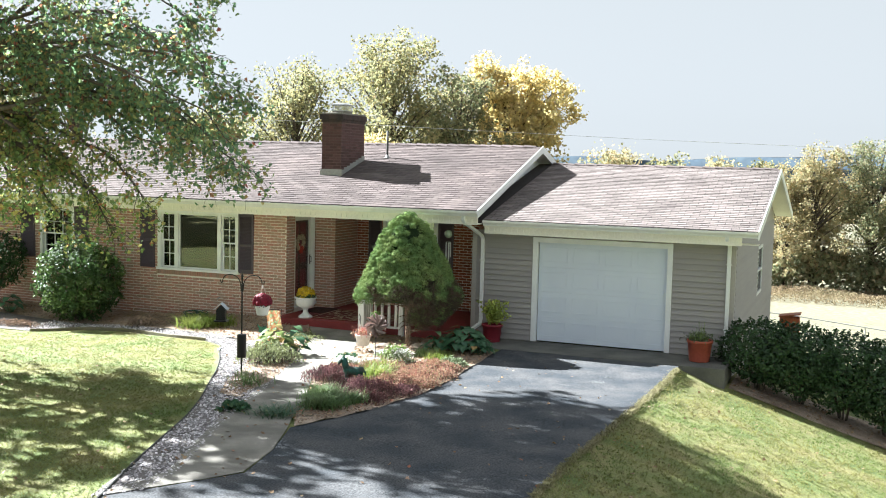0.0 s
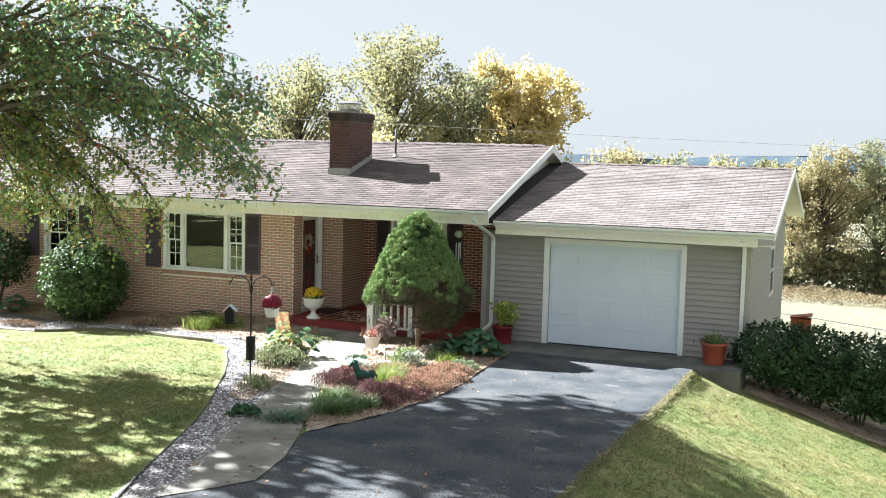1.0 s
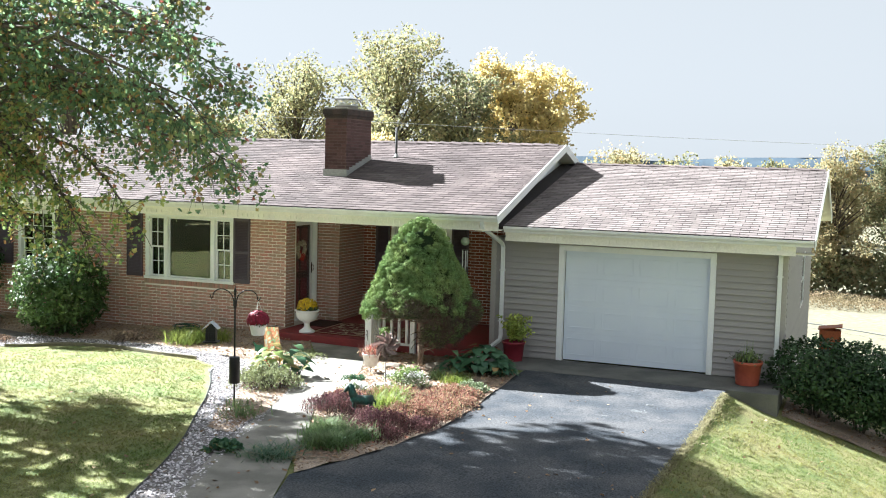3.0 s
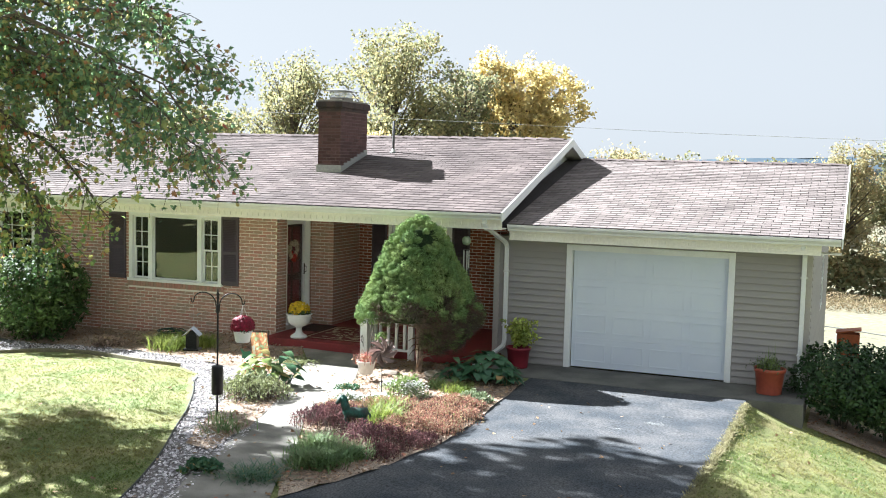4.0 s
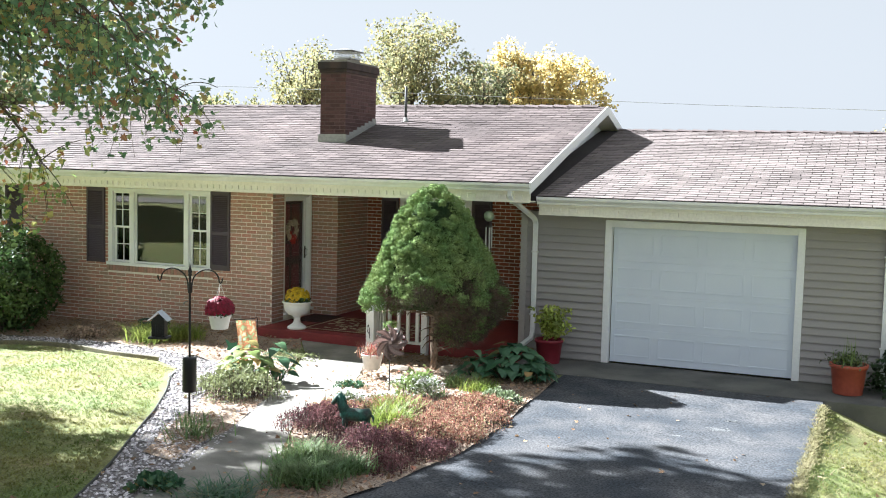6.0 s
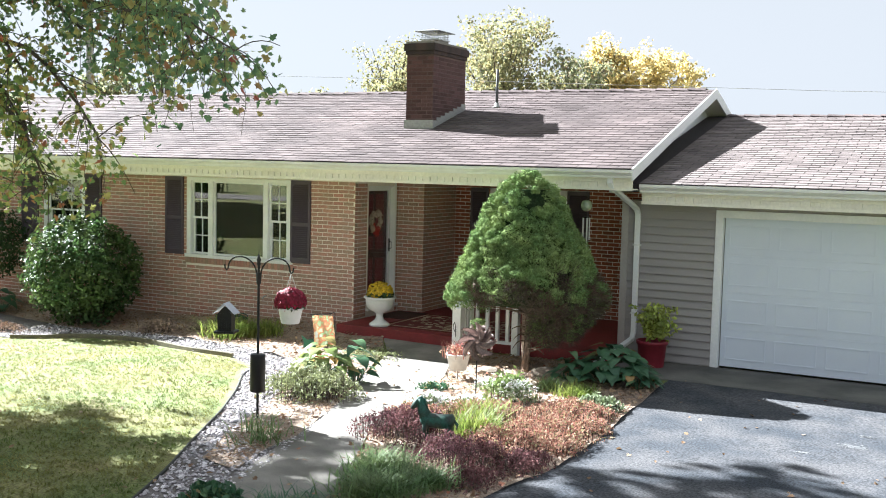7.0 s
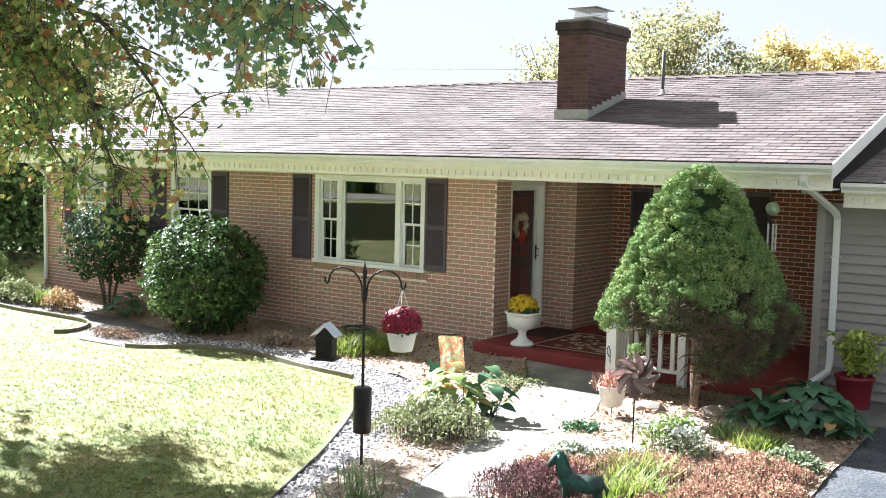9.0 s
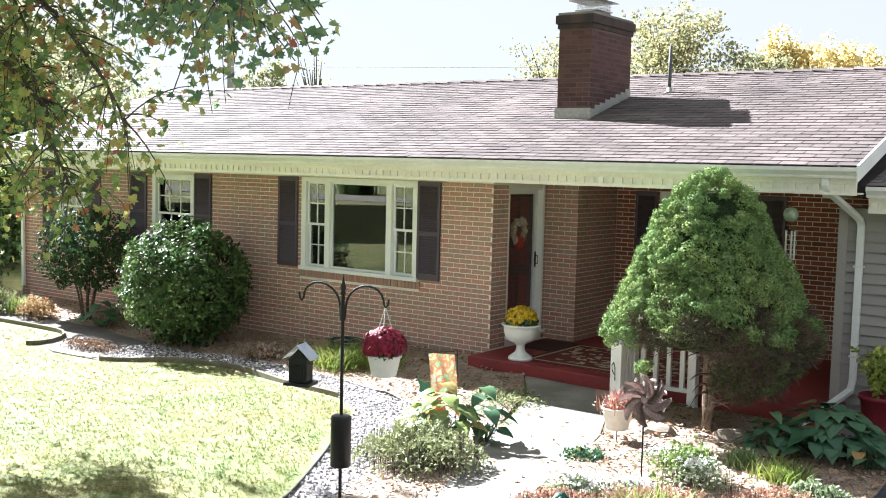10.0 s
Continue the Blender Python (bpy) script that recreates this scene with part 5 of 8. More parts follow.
# ---------- garden things ----------
M_RUST = mat("rusted_iron", (0.26, 0.20, 0.185), (0.32, 0.25, 0.23), 0.7, metal=0.1, patch=12, grain=60, grain_amount=0.3, bump=0.2)
M_VERDIGRIS = mat("green_patina", (0.014, 0.085, 0.060), (0.030, 0.034, 0.030), 0.55, metal=0.2, patch=7, grain=50, grain_amount=0.35, bump=0.2)
M_ORANGE = mat("pumpkin_paint", (0.36, 0.10, 0.035), (0.30, 0.08, 0.03), 0.6, patch=6, grain=40, grain_amount=0.2, bump=0.1)
M_EDGING = mat("black_edging", (0.018, 0.020, 0.018), (0.03, 0.032, 0.026), 0.6, grain=40, grain_amount=0.3, bump=0.1)
M_EDGING_TAN = mat("weathered_edging", (0.17, 0.15, 0.10), (0.10, 0.09, 0.065), 0.8, grain=40, grain_amount=0.3, bump=0.2)
M_PLASTIC = mat("off_white_plastic", (0.62, 0.60, 0.55), (0.58, 0.56, 0.51), 0.5, grain=20, grain_amount=0.08, bump=0.03)


def edging(pts, h, w, material, label):
    """A low strip along the edge of a bed, set in the ground."""
    bm, fine = bmesh.new(), []
    for a, b in zip(pts, pts[1:]):
        n = max(1, int(math.dist(a, b) / 0.2))
        fine += [(a[0] + (b[0] - a[0]) * i / n, a[1] + (b[1] - a[1]) * i / n) for i in range(n)]
    fine.append(pts[-1])
    for _ in range(3):
        fine = [fine[0]] + [((p[0] + 2 * q[0] + r[0]) / 4, (p[1] + 2 * q[1] + r[1]) / 4) for p, q, r in zip(fine, fine[1:], fine[2:])] + [fine[-1]]
    rings = []
    for i, p in enumerate(fine):
        d = Vector((fine[min(i + 1, len(fine) - 1)][0] - fine[max(i - 1, 0)][0], fine[min(i + 1, len(fine) - 1)][1] - fine[max(i - 1, 0)][1])).normalized()
        s, z = Vector((-d.y, d.x)) * w / 2, ground_z(*p)
        hh = h * (1 + 0.15 * noise.noise((p[0], p[1], 0)))
        rings.append([bm.verts.new((p[0] + s.x * k, p[1] + s.y * k, zz)) for k, zz in ((-1, z - 0.05), (-1, z + hh * 0.85), (-0.5, z + hh), (0.5, z + hh), (1, z + hh * 0.85), (1, z - 0.05))])
    for a, b in zip(rings, rings[1:]):
        for j in range(6):
            bm.faces.new((a[j], a[(j + 1) % 6], b[(j + 1) % 6], b[j]))
    bm.faces.new(rings[0])
    bm.faces.new(rings[-1])
    return solid("garden_edging", bm, material, label, "garden edging")


edging([(-0.7, -12.9), (-1.43, -11.18), (-2.21, -9.2), (-2.72, -8.12), (-3.39, -6.93), (-3.88, -5.99), (-4.55, -4.87), (-5.2, -3.95), (-5.3, -3.7)], 0.035, 0.024, M_EDGING, "black plastic edging between lawn and gravel")
edging([(-6.3, -2.8), (-6.45, -2.76), (-7.02, -2.66), (-7.9, -2.38), (-8.72, -2.12), (-9.58, -2.04), (-10.32, -2.12), (-11.1, -2.74)], 0.07, 0.028, M_EDGING_TAN, "weathered tan edging along the lawn")
edging([(-13.0, -2.75), (-12.85, -2.6), (-12.9, -2.1), (-13.1, -1.88), (-13.59, -1.78), (-15.3, -1.84), (-18.4, -1.75)], 0.07, 0.035, M_EDGING_TAN, "weathered edging at the far bed")

# double shepherd's hook with a baffle
px_, py_ = -3.33, -6.05
pz_ = ground_z(px_, py_)
hook = thing("shepherd_hook", (px_, py_, pz_), "black double shepherd's hook pole in the gravel", "garden pole")
part("pole", tube([(0, 0, -0.2), (0, 0, 1.68)], 0.0135, 10), M_BLACK, hook)
part("finial", lathe([(0.013, 1.66), (0.022, 1.68), (0.016, 1.70), (0.024, 1.725), (0.012, 1.76), (0.0001, 1.83)], 12), M_BLACK, hook, "", True)
arm_dir = Vector((0.98, 0.20, 0)).normalized()
for s in (-1, 1):
    pts = [arm_dir * (s * 0.020) + Vector((0, 0, 1.50))]
    for i in range(13):
        a = math.pi * i / 12
        pts.append(arm_dir * s * (0.025 + 0.165 * (1 - math.cos(a))) + Vector((0, 0, 1.56 + 0.19 * math.sin(a * 0.88 + 0.06))))
    pts += [arm_dir * s * 0.37 + Vector((0, 0, 1.60)), arm_dir * s * 0.388 + Vector((0, 0, 1.615)), arm_dir * s * 0.396 + Vector((0, 0, 1.66))]
    part("arm", tube(pts, 0.0085, 8), M_BLACK, hook)
part("clamp", lathe([(0.020, 1.47), (0.024, 1.48), (0.024, 1.58), (0.020, 1.59)], 12), M_BLACK, hook)
part("baffle", lathe([(0.016, 0.735), (0.066, 0.73), (0.078, 0.722), (0.080, 0.71), (0.080, 0.335), (0.076, 0.33), (0.074, 0.69)], 30), M_BLACK, hook, "black cylindrical squirrel baffle", True)

# house-shaped feeder on the pole's arm
fe = Vector((px_, py_, 0)) + arm_dir * -0.372
feeder = thing("bird_feeder", (fe.x, fe.y, pz_ + 0.93), "black house-shaped bird feeder with a pale metal roof", "bird feeder", turn=math.degrees(math.atan2(arm_dir.y, arm_dir.x)) + 8)
part("tray", box(-0.165, 0.165, -0.13, 0.13, 0.0, 0.028, 0.004), M_BLACK, feeder)
part("body", box(-0.115, 0.115, -0.085, 0.085, 0.03, 0.25, 0.003), M_BLACK, feeder)
bm = bmesh.new()
for s in (-1, 1):
    q = [(s * 0.0, 0.385), (s * 0.18, 0.255), (s * 0.18, 0.247), (s * 0.0, 0.377)]
    a, b = ([bm.verts.new((x, y, z)) for x, z in q] for y in (-0.125, 0.125))
    for i in range(4):
        bm.faces.new((a[i], a[(i + 1) % 4], b[(i + 1) % 4], b[i]))
    bm.faces.new(a)
    bm.faces.new(b)
part("roof", bm, mat("painted_tin", (0.50, 0.55, 0.62), (0.46, 0.50, 0.57), 0.35, metal=0.5, grain=20, grain_amount=0.06, bump=0.03), feeder, "pale blue-grey metal roof")
bm = bmesh.new()
for y in (-0.084, 0.084):
    a = [bm.verts.new(p) for p in ((-0.113, y, 0.25), (0.113, y, 0.25), (0, y, 0.345))]
    b = [bm.verts.new((p.co.x, y * 0.93, p.co.z)) for p in a]
    bm.faces.new(a)
    bm.faces.new(b)
    for i in range(3):
        bm.faces.new((a[i], a[(i + 1) % 3], b[(i + 1) % 3], b[i]))
part("gable", bm, M_BLACK, feeder)
bm = bmesh.new()
for i in range(5):
    bm_tube(bm, [(-0.08 + 0.04 * i, -0.088, 0.04), (-0.08 + 0.04 * i, -0.088, 0.20)], 0.0025, 4)
for i in range(5):
    bm_tube(bm, [(-0.085, -0.088, 0.05 + 0.035 * i), (0.085, -0.088, 0.05 + 0.035 * i)], 0.0025, 4)
part("grille", bm, M_BLACK, feeder, "wire seed grille")
part("hanger", tube([(-0.05, 0, 0.35), (0.0, 0, 0.80), (0.05, 0, 0.35)], 0.0022, 4), M_STEEL, feeder)
feeder.scale = (0.66, 0.70, 0.84)

# hanging basket of crimson chrysanthemums
ba = Vector((px_, py_, 0)) + arm_dir * 0.366
basket = thing("hanging_basket", (ba.x, ba.y, pz_ + 1.08), "hanging white pot of crimson chrysanthemums", "hanging basket")
part("pot", lathe([(0.115, 0.0), (0.125, 0.006), (0.165, 0.165), (0.178, 0.167), (0.178, 0.185), (0.168, 0.186), (0.155, 0.16), (0.0001, 0.155)], 30), M_WHITE, basket, "", True)
leaf_skirt(basket, (0, 0, 0.20), 0.18, 260, 0.055, M_MUM_LEAF)
blossom_ball(basket, (0, 0, 0.25), 0.215, 0.80, M_CRIMSON, 900, 0.048)
for a in (0.3, 2.4, 4.5):
    part("hanger", tube([(0.172 * math.cos(a), 0.172 * math.sin(a), 0.18), (0, 0, 0.60)], 0.004, 5), M_WHITE, basket)
basket.scale = (0.76, 0.76, 0.88)

# garden flag on its iron stand: blurred autumn print
def flag_print():
    m = bpy.data.materials.new("printed_autumn_cloth")
    m.use_nodes = True
    nt = m.node_tree
    no, rp = nt.nodes.new("ShaderNodeTexNoise"), nt.nodes.new("ShaderNodeValToRGB")
    geo = nt.nodes.new("ShaderNodeNewGeometry")
    nt.links.new(geo.outputs["Position"], no.inputs["Vector"])
    no.inputs["Scale"].default_value, no.inputs["Detail"].default_value = 13.0, 2
    els = rp.color_ramp.elements
    for e, (p_, c_) in zip([els[0], els[1]] + [els.new(0.5) for _ in range(3)], ((0.32, (0.46, 0.49, 0.45)), (0.68, (0.44, 0.33, 0.13)), (0.42, (0.46, 0.35, 0.18)), (0.50, (0.38, 0.12, 0.07)), (0.58, (0.22, 0.29, 0.13)))):
        e.position, e.color = p_, (*c_, 1)
    nt.links.new(no.outputs["Fac"], rp.inputs[0])
    b, tr, ms = nt.nodes["Principled BSDF"], nt.nodes.new("ShaderNodeBsdfTranslucent"), nt.nodes.new("ShaderNodeMixShader")
    b.inputs["Roughness"].default_value = 0.9
    ms.inputs[0].default_value = 0.45
    nt.links.new(rp.outputs[0], b.inputs["Base Color"])
    nt.links.new(rp.outputs[0], tr.inputs["Color"])
    nt.links.new(b.outputs[0], ms.inputs[1])
    nt.links.new(tr.outputs[0], ms.inputs[2])
    nt.links.new(ms.outputs[0], nt.nodes["Material Output"].inputs[0])
    return m


fx, fy = -4.22, -3.55
fz = ground_z(fx, fy)
flag = thing("garden_flag", (fx, fy, fz), "small garden flag with an autumn print on an iron stand", "garden flag", turn=24)
bm, nx2, nz2 = bmesh.new(), 10, 12
gridv = [[bm.verts.new((-0.16 + 0.32 * i / nx2 + 0.06 * (1 - j / nz2), 0.012 * math.sin(i * 1.3 + j * 0.4) - 0.10 * (1 - j / nz2) ** 1.5, 0.50 + 0.40 * j / nz2)) for i in range(nx2 + 1)] for j in range(nz2 + 1)]
for j in range(nz2):
    for i in range(nx2):
        bm.faces.new((gridv[j][i], gridv[j][i + 1], gridv[j + 1][i + 1], gridv[j + 1][i]))
cl = part("cloth", bm, flag_print(), flag, "orange and yellow printed cloth", True)
flag.scale = (0.86, 0.86, 0.95)
part("stand", tube([(0.19, 0, -0.15), (0.19, 0, 0.93), (0.17, 0, 0.955), (0.15, 0, 0.93), (-0.17, 0, 0.905), (-0.20, 0, 0.92)], 0.006, 6), M_BLACK, flag)

# flat metal pumpkin with a leaf, behind the hosta
pk = (-4.50, -3.30)
pump = thing("metal_pumpkin", (*pk, ground_z(*pk)), "orange metal pumpkin cut-out with a green leaf", "garden ornament", turn=-15)
bm = bmesh.new()
for k, cx in enumerate((-0.15, -0.075, 0.0, 0.075, 0.15)):
    pts = [(cx + 0.085 * math.cos(a), 0.18 + (0.17 - 0.03 * abs(k - 2)) * math.sin(a)) for a in (2 * math.pi * i / 20 for i in range(20))]
    a_, b_ = ([bm.verts.new((x, y + 0.012 * (2 - abs(k - 2)), z)) for x, z in pts] for y in (-0.012, 0.004))
    bm.faces.new(a_)
    bm.faces.new(b_)
    for i in range(20):
        bm.faces.new((a_[i], a_[(i + 1) % 20], b_[(i + 1) % 20], b_[i]))
part("body", bm, M_ORANGE, pump)
bm = bmesh.new()
pts = [(-0.26, 0.52), (-0.14, 0.47), (-0.02, 0.50), (0.06, 0.40), (0.10, 0.31), (-0.02, 0.33), (-0.10, 0.30), (-0.16, 0.36), (-0.22, 0.36), (-0.20, 0.42)]
a_, b_ = ([bm.verts.new((x, y, z)) for x, z in pts] for y in (-0.03, -0.024))
bm.faces.new(a_)
bm.faces.new(b_)
for i in range(len(pts)):
    bm.faces.new((a_[i], a_[(i + 1) % len(pts)], b_[(i + 1) % len(pts)], b_[i]))
part("leaf", bm, mat("green_painted_tin", (0.015, 0.09, 0.05), (0.02, 0.07, 0.04), 0.4, metal=0.2, grain=40, bump=0.05), pump, "dark green metal leaf")
part("stake", tube([(0, 0.01, -0.2), (0, 0.01, 0.1)], 0.006, 6), M_BLACK, pump)


# horse ornament: one plain body, hollow tin look
def horse():
    hx, hy = -1.28, -5.9
    bm = bmesh.new()
    bm_tube(bm, [(0.27, 0, 0.27), (0.24, 0, 0.275), (0.10, 0, 0.262), (-0.05, 0, 0.262), (-0.15, 0, 0.28), (-0.20, 0, 0.29)], [0.04, 0.085, 0.082, 0.085, 0.088, 0.045], 14)
    bm_tube(bm, [(-0.12, 0, 0.28), (-0.18, 0, 0.38), (-0.205, 0, 0.46), (-0.225, 0, 0.51)], [0.085, 0.072, 0.058, 0.044], 12)
    bm_tube(bm, [(-0.18, 0, 0.505), (-0.24, 0, 0.485), (-0.30, 0, 0.425), (-0.335, 0, 0.39)], [0.036, 0.052, 0.038, 0.026], 12)
    for s in (-1, 1):
        bm_tube(bm, [(-0.205, s * 0.022, 0.50), (-0.20, s * 0.026, 0.545)], [0.014, 0.003], 6)
        bm_tube(bm, [(0.20, s * 0.035, 0.25), (0.215, s * 0.04, 0.15), (0.20, s * 0.04, 0.06), (0.205, s * 0.04, -0.02)], [0.05, 0.032, 0.019, 0.022], 9)
        bm_tube(bm, [(-0.12, s * 0.035, 0.25), (-0.13, s * 0.04, 0.15), (-0.12, s * 0.04, 0.06), (-0.125, s * 0.04, -0.02)], [0.048, 0.030, 0.018, 0.022], 9)
    bm_tube(bm, [(-0.16, 0, 0.52), (-0.13, 0, 0.44), (-0.09, 0, 0.34)], [0.012, 0.018, 0.010], 6)
    bm_tube(bm, [(0.26, 0, 0.29), (0.31, 0, 0.24), (0.305, 0, 0.14)], [0.016, 0.022, 0.006], 8)
    ob = solid("horse_figurine", bm, M_VERDIGRIS, "dark green weathered metal horse figurine in the flower bed", "figurine", "", "", True)
    ob.matrix_basis = pose(hx, hy, ground_z(hx, hy) + 0.02, 0, 0, 12) @ Matrix.Diagonal((0.72, 0.95, 0.84, 1.0))
    return ob


horse()


# wind spinner: two rings of curved cups on a rod
def spinner():
    sx_, sy_ = -1.88, -3.75
    sz = ground_z(sx_, sy_)
    root = thing("wind_spinner", (sx_, sy_, sz), "rusty brown wind spinner of curved vanes on a thin rod", "wind spinner", turn=25)
    part("rod", tube([(0, 0, -0.2), (0, 0, 0.72)], 0.0075, 8), M_BLACK, root)
    part("hub", lathe([(0.0001, -0.03), (0.03, -0.02), (0.03, 0.02), (0.0001, 0.03)], 12), M_RUST, root).matrix_basis = pose(0, -0.03, 0.74, 90)
    for ring, (n_, r_, yy) in enumerate(((8, 0.235, -0.06), (8, 0.20, 0.0))):
        bm = bmesh.new()
        rows = []
        for i in range(7):
            k = i / 6
            w = 0.055 * math.sin(math.pi * (0.12 + 0.82 * k)) + 0.008
            rad, th = 0.03 + (r_ - 0.03) * k, 0.9 * k * (1 if ring == 0 else -1)
            rows.append([bm.verts.new((rad * math.cos(th + o * w / (rad + 0.04)), -0.028 * (1 - o * o) * math.sin(math.pi * k) + 0.02 * o, rad * math.sin(th + o * w / (rad + 0.04)))) for o in (-1, -0.4, 0.4, 1)])
        for a, b in zip(rows, rows[1:]):
            for j in range(3):
                bm.faces.new((a[j], a[j + 1], b[j + 1], b[j]))
        ex = bmesh.ops.solidify(bm, geom=bm.faces[:], thickness=0.003)
        me = to_mesh("vane", bm, M_RUST, True)
        for i in range(n_):
            piece("vane", me, root, pose(0, yy, 0.74, 0, 360 * i / n_ + 20 * ring, 0))
        part("rim", tube([(r_ * 0.62 * math.cos(2 * math.pi * i / 28), yy, 0.74 + r_ * 0.62 * math.sin(2 * math.pi * i / 28)) for i in range(29)], 0.004, 5), M_RUST, root)


spinner()

# pot on a stake beside the railing
sp = (-2.78, -2.45)
stake = thing("staked_planter", (*sp, ground_z(*sp)), "off-white bowl planter with thin red stems on a stake", "planter")
part("stake", tube([(0, 0, -0.2), (0, 0, 0.17)], 0.007, 6), M_BLACK, stake)
part("bowl", lathe([(0.105, 0.16), (0.115, 0.165), (0.155, 0.36), (0.165, 0.365), (0.165, 0.385), (0.152, 0.385), (0.14, 0.34), (0.0001, 0.33)], 30), M_PLASTIC, stake, "", True)
v, f = tufts(np.c_[rng.normal(0, 0.06, (70, 2)), np.full(70, 0.33)], 0.23, 0.16, 0.004, 2)
piece("stems", array_mesh("stems", v, f, mat("red_stems", (0.36, 0.07, 0.07), (0.40, 0.22, 0.14), 0.6, patch=20, bump=0, vary=0.4, translucent=0.2)), stake)
p = np.c_[rng.normal(0, 0.08, (160, 2)), rng.uniform(0.34, 0.48, 160)]
v, f = strew(LEAF_V, LEAF_F, p, 0.035)
piece("leaves", array_mesh("leaves", v, f, mat("pale_pink_leaf", (0.50, 0.34, 0.28), (0.40, 0.36, 0.22), 0.6, patch=20, bump=0, vary=0.3, translucent=0.3)), stake)

# coiled green garden hose by the wall
hose = bmesh.new()
pts = []
for i in range(180):
    a = i * 0.28
    r = 0.20 + 0.02 * math.sin(i * 0.31)
    pts.append((r * math.cos(a) * 1.5, r * math.sin(a) * 0.8, 0.02 + 0.16 * (0.5 + 0.5 * math.sin(i * 0.11)) + 0.03 * math.sin(a)))
bm_tube(hose, pts, 0.010, 6)
ob = solid("garden_hose", hose, mat("green_hose", (0.01, 0.045, 0.035), None, 0.5, grain=30, bump=0), "dark green coiled garden hose by the brick wall", "garden hose", "", "", True)
ob.matrix_basis = pose(-8.0, -0.75, ground_z(-8.0, -0.75) + 0.02)
solid("wall_tap", tube([(-7.75, -0.10, 0.42), (-7.75, -0.19, 0.42), (-7.75, -0.22, 0.38)], 0.014, 8), M_LEAD, "grey outdoor tap on the brick wall", "tap")

# flat stones beside the spruce
M_STONE = mat("field_stone", (0.26, 0.22, 0.17), (0.20, 0.17, 0.14), 0.9, patch=4, grain=40, grain_amount=0.3, bump=0.4)
for k, (x, y, s) in enumerate(((-1.75, -1.75, 0.26), (-2.55, -1.95, 0.22), (-1.35, -2.2, 0.18), (-9.3, -0.95, 0.14), (-6.15, -0.55, 0.12))):
    bm = bmesh.new()
    bmesh.ops.create_icosphere(bm, subdivisions=2, radius=1.0)
    for q in bm.verts:
        q.co *= 1 + 0.22 * noise.noise(q.co * 1.3 + Vector((k * 7, 0, 0)))
        q.co = Vector((q.co.x * s, q.co.y * s * 0.7, q.co.z * s * 0.38))
    ob = solid("garden_stone", bm, M_STONE, "rough tan field stone in the mulch", "stone", "garden stones")
    ob.location = (x, y, ground_z(x, y) + 0.03)

# rust-coloured bin and chain-link fence behind the garage
BIN = (4.76, 9.0)
deep = -0.25 - ground_z(*BIN)
bn = thing("yard_bin", (*BIN, ground_z(*BIN)), "red-brown wooden yard bin with a sloping lid", "bin")
for x0, x1, y0, y1 in ((-0.26, 0.26, -0.24, -0.215), (-0.26, 0.26, 0.215, 0.24), (-0.26, -0.235, -0.21, 0.21), (0.235, 0.26, -0.21, 0.21)):
    part("side_panel", box(x0, x1, y0, y1, 0.0, deep, 0.005), M_ORANGE, bn)
bm = box(-0.29, 0.29, -0.27, 0.27, deep + 0.004, deep + 0.035, 0.008)
for q in bm.verts:
    q.co.z += 0.16 * (q.co.x + 0.29)
part("lid", bm, M_ORANGE, bn)


def fence():
    y = 17.0
    root = thing("wire_fence", (4, y, ground_z(4, y)), "grey chain-link fence at the field edge", "fence")
    xs = np.arange(2.0, 30.0, 2.4)
    for x in xs:
        z = ground_z(x, y)
        wpart("post", tube([(x, y, z - 0.1), (x, y, z + 1.12)], 0.028, 8), M_STEEL, root)
    wpart("top_rail", tube([(x, y, ground_z(x, y) + 1.10) for x in xs], 0.02, 6), M_STEEL, root)
    bm = bmesh.new()
    for k in range(5):
        bm_tube(bm, [(x, y + 0.03, ground_z(x, y) + 0.15 + 0.2 * k) for x in xs], 0.004, 4)
    wpart("wire", bm, M_STEEL, root)


fence()
wire = solid("power_line", tube([(-60, 8.5, 6.6), (-30, 9.0, 5.7), (-8.7, 9.4, 4.95), (0, 9.7, 4.62), (9, 10, 4.36), (40, 11, 4.0)], 0.006, 5), M_STEEL, "thin pale power line behind the house", "power line")
M_POLE = mat("weathered_pole_wood", (0.30, 0.285, 0.26), (0.24, 0.225, 0.205), 0.9, patch=2, grain=40, grain_amount=0.2, bump=0.3, stretch=(1, 1, 0.1))
pole = thing("utility_pole", (-24.72, 12.0, ground_z(-24.72, 12.0)), "grey wooden utility pole beyond the roof", "utility pole")
part("pole", tube([(0, 0, -0.3), (0, 0, 9.4)], [0.15, 0.11], 12), M_POLE, pole)
part("crossarm", box(-0.05, 0.05, -0.9, 0.9, 8.3, 8.42), M_POLE, pole)

# ---------- plants ----------
MAPLE_V = np.array([(0, -0.45, 0), (0.10, -0.22, 0.02), (0.36, -0.28, 0.05), (0.28, -0.06, 0.03), (0.50, 0.12, 0.06), (0.24, 0.14, 0.02), (0.20, 0.34, 0.0), (0, 0.55, -0.04),
                    (-0.20, 0.34, 0.0), (-0.24, 0.14, 0.02), (-0.50, 0.12, 0.06), (-0.28, -0.06, 0.03), (-0.36, -0.28, 0.05), (-0.10, -0.22, 0.02), (0, 0.02, -0.03)], float)
MAPLE_F = np.array([(i, (i + 1) % 14, 14) for i in range(14)])
QUAD_V = np.array([(-0.5, -0.4, 0.06), (0.5, -0.45, -0.05), (0.42, 0.5, 0.08), (-0.45, 0.42, -0.06)], float)
QUAD_F = np.array([(0, 1, 2), (0, 2, 3)])


